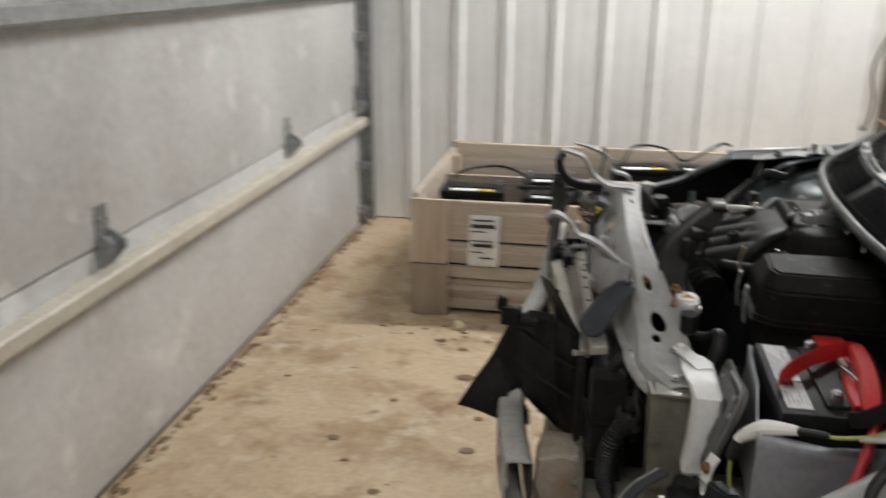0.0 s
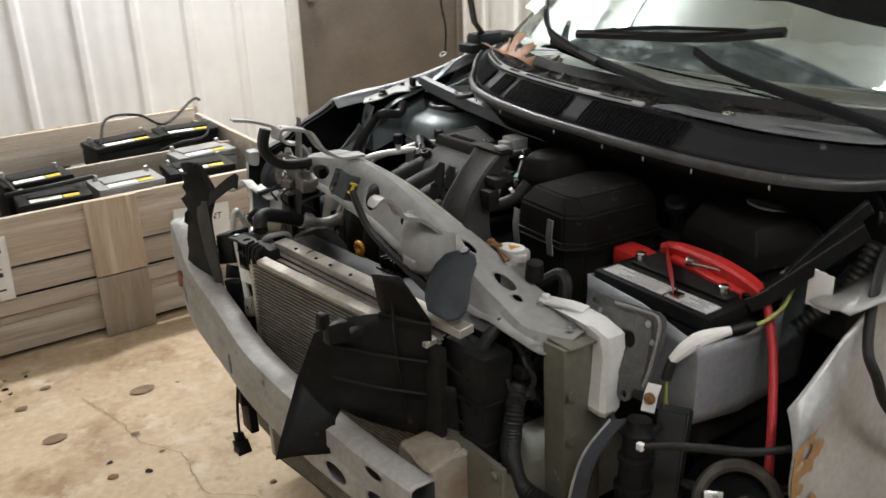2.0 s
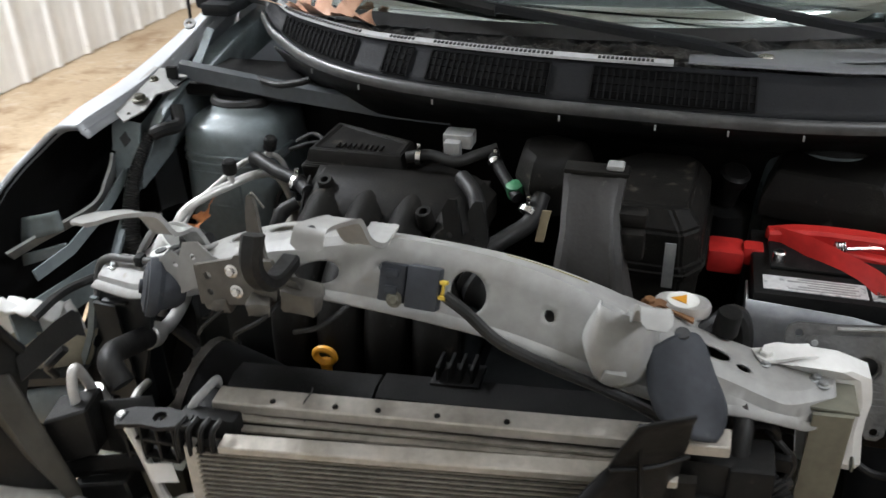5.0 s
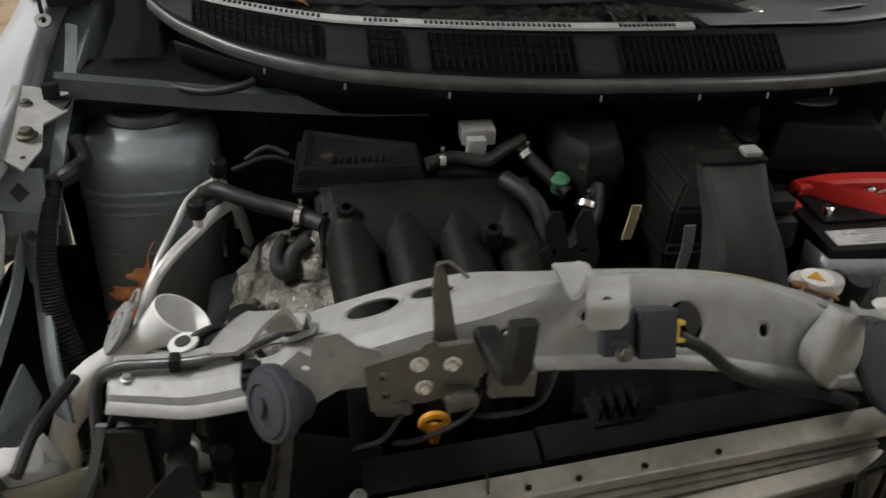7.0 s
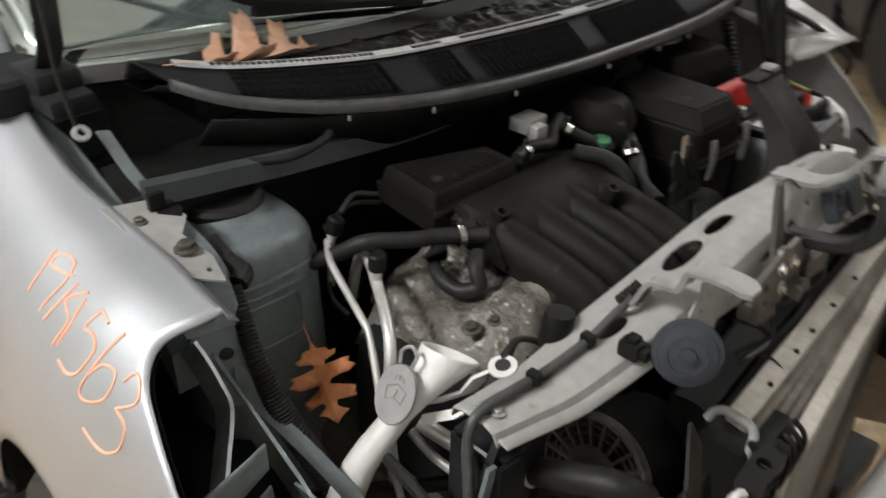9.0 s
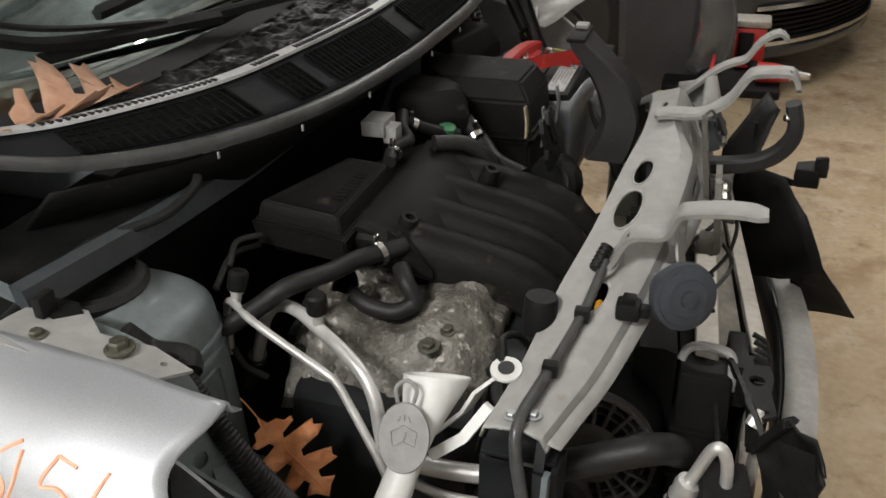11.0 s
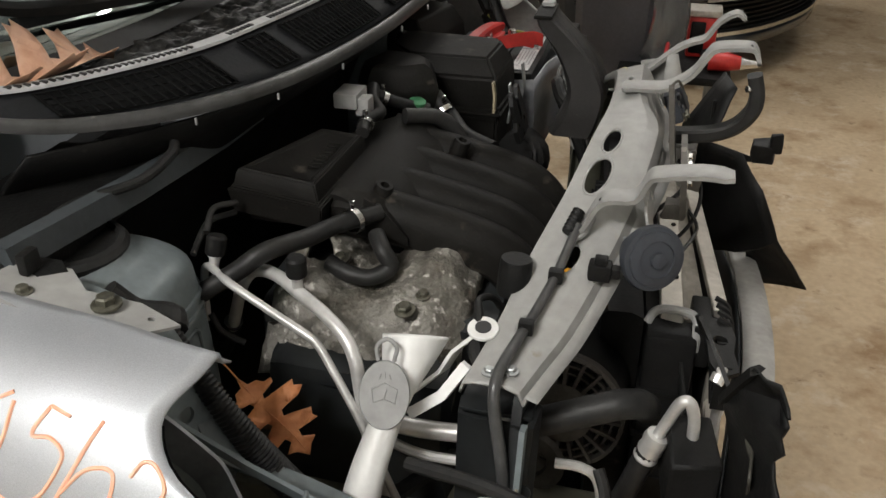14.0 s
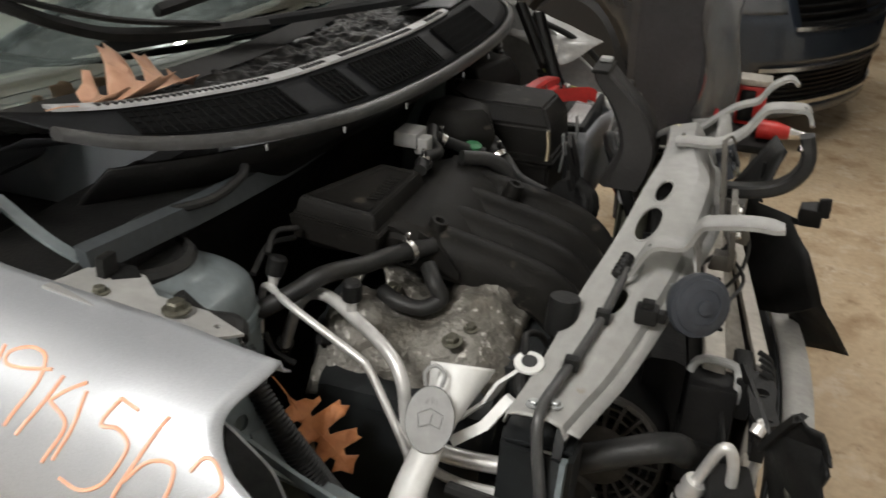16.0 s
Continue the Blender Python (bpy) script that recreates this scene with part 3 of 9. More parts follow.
def crate():
    c = thing("wooden_crate", "weathered grey-brown slatted wooden crate full of old car batteries", "crate", (0, 2.24, 0))
    k = 0
    rows = [(0.342, 0.512), (0.24, 0.328), (0.172, 0.222)]
    for y, s in ((CY0, 1), (CY1, -1)):
        ya, yb = (y + 0.02, y + 0.045) if s > 0 else (y - 0.045, y - 0.02)
        up = 0.04 if s < 0 else 0.0
        for za, zb in rows:
            board(k, c, (CX0 + 0.02, ya, za + up), (CX1 - 0.02, yb, zb + up))
            k += 1
        board(k, c, (CX0 + 0.1, ya + s * 0.03, 0.02), (CX1 - 0.1, yb + s * 0.03, 0.13))
        pa, pb = (y, y + 0.019) if s > 0 else (y - 0.019, y)
        for xa, xb in ((CX0, CX0 + 0.16), (-0.095, 0.085), (CX1 - 0.16, CX1)):
            board(k + 20, c, (xa, pa, 0.238), (xb, pb, 0.516 + up), True)
            board(k + 40, c, (xa, pa, 0.004), (xb, pb, 0.232), True)
            k += 1
    for x, s in ((CX0, 1), (CX1, -1)):
        xa, xb = (x + 0.002, x + 0.022) if s > 0 else (x - 0.022, x - 0.002)
        for za, zb in ((0.35, 0.53), (0.235, 0.335), (0.17, 0.222), (0.02, 0.13)):
            bm = bmesh.new()
            box(bm, (xa, CY0 + 0.05, za), (xb, CY1 - 0.05, zb), 0.004)
            crumple(bm, 0.006, 7, k)
            part("board", bm, WOOD, c)
            k += 1
        for y in (CY0 + 0.05, CY1 - 0.05 - 0.09):
            board(k, c, (x + s * 0.024 - 0.02, y, 0.01), (x + s * 0.024 + 0.02, y + 0.09, 0.5), True)
    board(91, c, (CX0 + 0.05, 2.235, 0.30), (CX1 - 0.05, 2.258, 0.50))
    bm = boxes(((CX0 + 0.03, CY0 + 0.06, 0.13), (CX1 - 0.03, CY1 - 0.06, 0.155)))
    part("crate_floor", bm, WOOD, c)
    # the printed label stapled to the front
    lb = thing("paper_label", "white printed paper label stapled to the crate's front boards", "label", (-0.42, CY0 + 0.015, 0.23))
    bm = sheet(lambda u, v: V(-0.487 + u + 0.008 * v / 0.22, CY0 + 0.014 + 0.004 * math.sin(v * 30) - 0.003, 0.235 + v), span(0, 0.128, 6), span(0, 0.222, 12))
    part("paper", bm, PAPER, lb, solid=0.001)
    for a, z, w, h in ((0.02, 0.198, 0.085, 0.007), (0.014, 0.168, 0.1, 0.016), (0.014, 0.15, 0.06, 0.005), (0.02, 0.085, 0.085, 0.014), (0.014, 0.11, 0.09, 0.004), (0.014, 0.06, 0.05, 0.005), (0.05, 0.035, 0.055, 0.006)):
        bm = boxes(((-0.487 + a, CY0 + 0.0035, 0.235 + z), (-0.487 + a + w, CY0 + 0.0055, 0.235 + z + h)))
        part("print_bar", bm, INK, lb)
    # the sign
    sg = thing("paper_sign", "white paper sign reading DISMANT 06 on the crate", "sign", (0.3, CY0 + 0.01, 0.28))
    m = axes((0.304, CY0 - 0.004, 0.35), (1, 0, -0.06), (0.06, 0, 1))
    bm = bmesh.new()
    box(bm, (-0.105, -0.072, -0.0008), (0.105, 0.072, 0.0008), 0.0, m)
    part("paper", bm, PAPER, sg)
    text("sign_writing", "DISMANT", 0.036, m @ Matrix.Translation((0, 0.022, 0.0014)), INK, sg)
    text("sign_writing", "06", 0.036, m @ Matrix.Translation((0, -0.028, 0.0014)), INK, sg)


def old_battery(x, y, z, w, d, h, turn, case, top, label):
    b = thing("car_battery", label, "battery", (0, 0, 0), "old batteries in the crate")
    bm = bmesh.new()
    box(bm, (-w / 2, -d / 2, 0), (w / 2, d / 2, h * 0.86), 0.006)
    part("case", bm, case, b)
    bm = bmesh.new()
    box(bm, (-w / 2 - 0.003, -d / 2 - 0.003, h * 0.865), (w / 2 + 0.003, d / 2 + 0.003, h), 0.006)
    box(bm, (-w * 0.36, -d * 0.2, h), (w * 0.36, d * 0.2, h + 0.008), 0.003)
    part("lid", bm, top, b)
    bm = bmesh.new()
    for s in (-1, 1):
        lathe(bm, [(0.011, h), (0.009, h + 0.02), (0.006, h + 0.022)], Matrix.Translation((s * w * 0.4, d * 0.3, 0)), 12)
    pieces("terminal", bm, GALV, b)
    bm = boxes(((-w * 0.34, -d * 0.46, h + 0.0005), (w * 0.1, -d * 0.24, h + 0.003)))
    part("sticker", bm, PAPER, b, "white sticker")
    bm = boxes(((w * 0.12, -d * 0.46, h + 0.0005), (w * 0.34, -d * 0.26, h + 0.003)))
    part("sticker", bm, YELLOW, b, "yellow sticker")
    b.matrix_basis = pose(x, y, z, 0, 0, turn)
    return b


def batteries():
    GREY = mat("grey_battery_case", (0.3, 0.3, 0.29), 0.5, scale=12)
    rnd = random.Random(4)
    for x, y, z, w, t, case, top in ((-0.50, 1.93, 0.325, 0.27, 3, BLACK, BLACK), (-0.15, 1.90, 0.315, 0.24, -4, BLACK, BLACK), (0.115, 1.93, 0.31, 0.24, 2, GREY, GREY), (0.40, 1.95, 0.31, 0.25, -3, BLACK, BLACK),
                                     (-0.17, 2.12, 0.335, 0.24, 5, BLACK, BLACK), (0.24, 2.42, 0.345, 0.28, 8, BLACK, BLACK), (0.53, 2.46, 0.34, 0.25, -5, BLACK, BLACK), (0.50, 2.20, 0.30, 0.25, 4, GREY, GREY), (-0.45, 2.42, 0.2, 0.26, 2, BLACK, BLACK), (-0.12, 2.45, 0.2, 0.26, -2, GREY, BLACK)):
        old_battery(x, y, z, w, 0.17, 0.195, t, case, top, ("old black car battery with stickers lying in the crate" if case == BLACK else "old grey car battery lying in the crate"))
    # packing under the upper layers
    bm = boxes(((-0.64, 1.78, 0.155), (0.62, 2.2, 0.309)), ((-0.64, 2.28, 0.155), (0.66, 2.68, 0.199)), ((0.1, 2.30, 0.2), (0.66, 2.58, 0.339)), bev=0.004)
    crumple(bm, 0.0, 5)
    plain("battery_layer", bm, BLACK, "dark lower layer of batteries packed in the crate", "battery", kind="stuff")
    for i, pts in enumerate((((-0.6, 1.86, 0.53), (-0.56, 1.95, 0.58), (-0.42, 2.06, 0.59), (-0.3, 2.02, 0.57), (-0.26, 1.95, 0.53)),
                             ((-0.3, 1.9, 0.535), (-0.15, 1.86, 0.55), (0.0, 1.92, 0.54)),
                             ((0.14, 2.36, 0.545), (0.2, 2.44, 0.63), (0.34, 2.47, 0.62), (0.44, 2.44, 0.57), (0.6, 2.52, 0.64), (0.66, 2.6, 0.62)),
                             ((0.3, 2.3, 0.47), (0.42, 2.26, 0.52), (0.56, 2.3, 0.52), (0.62, 2.4, 0.55)))):
        bm = bmesh.new()
        tube(bm, pts, 0.006 if i != 1 else 0.009, 8)
        plain("battery_cable", bm, RUBBER, "loose black battery cable lying over the batteries", "cable", "loose battery cables")


def floor_things():
    rnd = random.Random(7)
    bm = bmesh.new()
    bmesh.ops.create_icosphere(bm, subdivisions=2, radius=0.026, matrix=Matrix.Translation((-0.5, 1.56, 0.016)) @ Matrix.Diagonal((1, 0.7, 0.7, 1)))
    crumple(bm, 0.012, 40)
    plain("foam_lump", bm, mat("pale_foam", (0.66, 0.56, 0.38), 0.8), "small pale broken lump on the floor", "debris")
    for i in range(34):
        x, y = rnd.uniform(-1.15, 0.3), rnd.uniform(0.3, 1.62)
        if i > 14:
            x, y = rnd.gauss(-0.62, 0.14), rnd.gauss(1.54, 0.05)
        bm = bmesh.new()
        bmesh.ops.create_icosphere(bm, subdivisions=1, radius=rnd.uniform(0.004, 0.012), matrix=Matrix.Translation((x, y, 0.003)) @ Matrix.Diagonal((1.4, 1, 0.35, 1)))
        crumple(bm, 0.004, 90, i)
        plain("dirt_crumb", bm, (RUST, DUSTY, WOOD)[i % 3], "small crumb of dirt on the concrete floor", "debris", "crumbs of dirt on the floor")
    for i, (x, y, r) in enumerate(((-0.108, 1.242, 0.032), (-0.401, 1.118, 0.029), (-0.55, 1.43, 0.02), (-0.45, 1.36, 0.016), (-0.36, 1.45, 0.014), (-0.2, 1.0, 0.012), (-0.75, 0.62, 0.018), (-0.32, 0.62, 0.02), (-0.55, 0.35, 0.016), (-0.62, 0.9, 0.012))):
        bm = bmesh.new()
        m = Matrix.Translation((x, y, 0.004))
        k = 22
        vs = [bm.verts.new(m @ V(math.cos(a) * q * 1.2, math.sin(a) * q * 0.8, 0)) for a, q in ((2 * math.pi * j / k, r * (1 + 0.18 * noise.noise(V(j * 0.7, i, 0)))) for j in range(k))]
        bm.faces.new(vs)
        plain("oil_spot", bm, mat("oil_stain", (0.14, 0.085, 0.045), 0.55, col2=(0.2, 0.13, 0.075), scale=30) if i == 0 else bpy.data.materials["oil_stain"], "dark brown oil spot on the concrete", "stain", "oil spots on the floor", smooth=False)
    # dirt swept against the door
    bm = bmesh.new()
    for i in range(260):
        y = rnd.uniform(-0.6, 2.9)
        x = X0 + 0.012 + abs(rnd.gauss(0, 0.016))
        bmesh.ops.create_icosphere(bm, subdivisions=1, radius=rnd.uniform(0.004, 0.013), matrix=Matrix.Translation((x, y, 0.002)) @ Matrix.Diagonal((0.8, 1.8, 0.5, 1)))
    plain("swept_dirt", bm, mat("brown_dirt", (0.17, 0.105, 0.05), 0.9, scale=40), "brown dirt gathered along the foot of the garage door", "dirt", kind="stuff")
    # crack in the slab
    bm = bmesh.new()
    p = spline([(-0.28, 1.3, 0.004), (-0.22, 1.1, 0.004), (-0.2, 0.95, 0.004), (-0.12, 0.8, 0.004), (-0.13, 0.62, 0.004), (-0.02, 0.5, 0.004)], 8)
    p = [q + V(noise.noise(q * 30) * 0.012, 0, 0) for q in p]
    loft(bm, [[q + V(-0.0015, 0, 0), q + V(0.0015, 0, 0)] for q in p], caps=False, closed=False)
    plain("floor_crack", bm, mat("crack_dirt", (0.3, 0.215, 0.125), 0.9, scale=30), "thin dirty crack in the concrete floor", "crack", smooth=False)
    # the tyre that lies behind the crate
    t = thing("spare_tyre", "small black tyre lying on the floor behind the crate", "tyre", (1.29, 2.86, 0))
    bm = bmesh.new()
    lathe(bm, [(0.1, 0.02), (0.105, 0.0), (0.14, 0.0), (0.157, 0.04), (0.16, 0.1), (0.157, 0.16), (0.14, 0.195), (0.105, 0.195), (0.1, 0.175), (0.126, 0.15), (0.13, 0.1), (0.126, 0.05), (0.1, 0.02)], Matrix.Translation((1.29, 2.86, 0)), 40)
    part("casing", bm, TYRE, t)


crate()
batteries()
floor_things()


# ---------------------------------------------------------------- the dark blue car in the next bay
def other_car():
    cy = -3.05
    c = thing("dark_blue_sedan", "dark blue saloon car parked nose to the door", "car", (1.8, cy, 0))

    def nose(y, z):
        k = (y - cy) / 0.9
        return -0.56 + 0.42 * abs(k) ** 2.3 + 0.05 * max(0, (0.45 - z)) * 2 + max(0, z - 0.62) * 0.45

    ys = span(cy - 0.9, cy + 0.9, 36)
    zs = span(0.2, 0.86, 22)
    keep = lambda y, z: not (abs(y - cy) < 0.42 and 0.60 < z < 0.81) and not (abs(y - cy) < 0.55 and 0.265 < z < 0.43)
    bm = bmesh.new()
    g = [[bm.verts.new((nose(y, z), y, z)) for z in zs] for y in ys]
    for i in range(len(ys) - 1):
        for j in range(len(zs) - 1):
            if keep((ys[i] + ys[i + 1]) / 2, (zs[j] + zs[j + 1]) / 2):
                bm.faces.new((g[i][j], g[i + 1][j], g[i + 1][j + 1], g[i][j + 1]))
    part("bumper_cover", bm, NAVY, c, solid=0.012)
    for z0, z1, w, n in ((0.60, 0.80, 0.42, 6), (0.265, 0.425, 0.55, 7)):
        for k in range(n):
            z = z0 + (z1 - z0) * (k + 0.5) / n
            bm = bmesh.new()
            loft(bm, [[V(nose(y, z) + a, y, z + b) for a, b in ((0.012, -0.008), (0.03, -0.008), (0.03, 0.006), (0.006, 0.004))] for y in span(cy - w, cy + w, 16)])
            part("grille_slat", bm, BLACK, c)
        for z in (z0, z1):
            bm = bmesh.new()
            loft(bm, [[V(nose(y, z) + a, y, z + b) for a, b in ((-0.012, -0.009), (0.012, -0.009), (0.012, 0.009), (-0.012, 0.009))] for y in span(cy - w, cy + w, 16)])
            part("grille_trim", bm, CHROME, c, "bright grille trim")
        bm = bmesh.new()
        loft(bm, [[V(nose(y, z) + 0.09, y, z) for z in (z0 - 0.03, z1 + 0.03)] for y in span(cy - w - 0.03, cy + w + 0.03, 12)], caps=False, closed=False)
        part("grille_backing", bm, BLACK, c)
    bm = bmesh.new()
    plate([(-0.09, -0.02), (-0.03, -0.02), (-0.03, -0.035), (0.03, -0.035), (0.03, -0.02), (0.09, -0.02), (0.08, 0.02), (0.03, 0.02), (0.03, 0.035), (-0.03, 0.035), (-0.03, 0.02), (-0.08, 0.02)], 0.012, axes((-0.575 + 0.03, cy, 0.73), (0, -1, 0), (0.3, 0, 1)), bm=bm)
    part("badge", bm, mat("pale_gold_badge", (0.62, 0.47, 0.25), 0.4, 0.5), c, "pale gold badge")
    for s in (-1, 1):
        bm = bmesh.new()
        loft(bm, [[V(nose(cy + s * y, z) - 0.006 + 0.02 * (z > 0.84), cy + s * y, z) for z in span(0.66 + 0.03 * (y > 0.7), 0.80 + 0.04 * (y - 0.45), 6)] for y in span(0.46, 0.84, 10)], caps=False, closed=False)
        part("headlight", bm, CLEAR, c, "clear headlight", solid=0.01)
        bm = bmesh.new()
        lathe(bm, [(0.06, 0), (0.045, 0.04), (0.015, 0.06)], pole((nose(cy + s * 0.6, 0.74) + 0.02, cy + s * 0.6, 0.74), (1, 0, 0)))
        lathe(bm, [(0.05, 0), (0.035, 0.04), (0.015, 0.06)], pole((nose(cy + s * 0.73, 0.74) + 0.03, cy + s * 0.73, 0.74), (1, 0, 0)))
        part("reflector", bm, CHROME, c)
    hood = [(-0.42, 0.86, 0.55), (0.0, 0.93, 0.78), (0.5, 0.99, 0.84), (0.9, 1.03, 0.85)]
    bm = sheet(lambda u, v: V(along(hood, u)[0] * 0 + u + 0.28 * abs(v) ** 2.2 * (u < 0.3), cy + v * along(hood, u)[1], along(hood, u)[0] - 0.07 * abs(v) ** 3), span(-0.42, 0.9, 18), span(-1, 1, 20))
    part("bonnet", bm, NAVY, c, solid=0.012)
    sec = [(0.84, 0.9, 1.02, 0.74), (1.6, 0.92, 1.42, 0.6), (2.2, 0.92, 1.47, 0.58), (3.2, 0.92, 1.42, 0.58), (3.9, 0.9, 1.1, 0.66), (4.5, 0.86, 1.0, 0.66)]
    bm = bmesh.new()
    rings = []
    for x in span(0.9, 4.5, 24):
        w, h, wt = along(sec, x)
        rings.append([V(x, cy + y, z) for y, z in ((-w, 0.22), (-w - 0.02, 0.6), (-w + 0.02, 0.95), (-wt, h - 0.02), (0, h), (wt, h - 0.02), (w - 0.02, 0.95), (w + 0.02, 0.6), (w, 0.22))])
    loft(bm, rings)
    part("body", bm, NAVY, c)
    for s in (-1, 1):
        bm = sheet(lambda u, v: V(u, cy + s * (0.86 + 0.05 * math.sin(v * 2.5)), 0.24 + v * 0.66), span(-0.14, 0.92, 20), span(0, 1, 8), holes=[(0.36, 0.05, 0.36, 0.62)])
        part("wing", bm, NAVY, c, solid=0.01)
        for x in (0.36, 3.3):
            bm = bmesh.new()
            lathe(bm, [(0.2, -0.1), (0.3, -0.1), (0.33, -0.06), (0.33, 0.06), (0.3, 0.1), (0.2, 0.1)], pole((x, cy + s * 0.8, 0.33), (0, 1, 0)), 32)
            w = part("wheel", bm, TYRE, c)
            bm = bmesh.new()
            disc(bm, (x, cy + s * 0.8 - 0.08, 0.33), (0, 1, 0), 0.205, 0.16)
            part("rim", bm, ALU, w)
    # it stands askew in its bay
    c.matrix_basis = Matrix.Translation((0.007, -3.438, 0)) @ Matrix.Rotation(radians(-31), 4, "Z") @ Matrix.Translation((1.8, 0, 0))


other_car()


# ---------------------------------------------------------------- the wrecked silver car
CAR = thing("wrecked_silver_car", "silver hatchback, front end stripped, bonnet open, one wing crumpled", "car", (1.6, 0, 0))

# the upper tie bar: y, front x, rear x, top z, front lower z
BAR = [(-0.477, 0.146, 0.192, 0.82, 0.806), (-0.45, 0.127, 0.194, 0.824, 0.797), (-0.425, 0.105, 0.194, 0.83, 0.815), (-0.41, 0.096, 0.193, 0.836, 0.824), (-0.36, 0.09, 0.186, 0.855, 0.832), (-0.33, 0.084, 0.18, 0.868, 0.832), (-0.25, 0.058, 0.152, 0.92, 0.868),
       (-0.17, 0.036, 0.126, 0.965, 0.912), (-0.10, 0.03, 0.115, 0.988, 0.935), (0.0, 0.028, 0.11, 1.0, 0.95), (0.10, 0.029, 0.113, 0.998, 0.955),
       (0.17, 0.036, 0.123, 0.984, 0.945), (0.25, 0.052, 0.14, 0.95, 0.93), (0.32, 0.074, 0.163, 0.91, 0.898), (0.40, 0.103, 0.182, 0.87, 0.86), (0.45, 0.122, 0.192, 0.859, 0.85), (0.49, 0.136, 0.2, 0.853, 0.845)]


def bar_at(y, s):
    """A place on the tie bar: s from 0 at its rear lip over the top (0.1 to 0.6) and down its front face to 1."""
    xf, xr, zt, zb = along(BAR, y)
    k = along([(-0.45, 0.1), (-0.3, 0.5), (-0.2, 1.0), (0.05, 1.0), (0.14, 0.3), (0.5, 0.1)], y)[0]
    pts = [(0, xr + 0.003, zt - 0.014 - 0.01 * k), (0.06, xr, zt - 0.002 - 0.01 * k), (0.12, xr - 0.01, zt - 0.008 * k), (0.52, xf + 0.022 + 0.026 * k, zt), (0.6, xf + 0.006 + 0.034 * k, zt - 0.006), (0.66, xf + 0.034 * k, zt - 0.02 + 0.005 * k), (0.97, xf + 0.012 * k, zb - 0.01 * k), (1.0, xf - 0.012 + 0.01 * k, zb - 0.004 - 0.011 * k)]
    for a, b in zip(pts, pts[1:]):
        if s <= b[0] + 1e-9:
            t = (s - a[0]) / (b[0] - a[0])
            return V(a[1] + (b[1] - a[1]) * t, y, a[2] + (b[2] - a[2]) * t)
    return V(pts[-1][1], y, pts[-1][2])


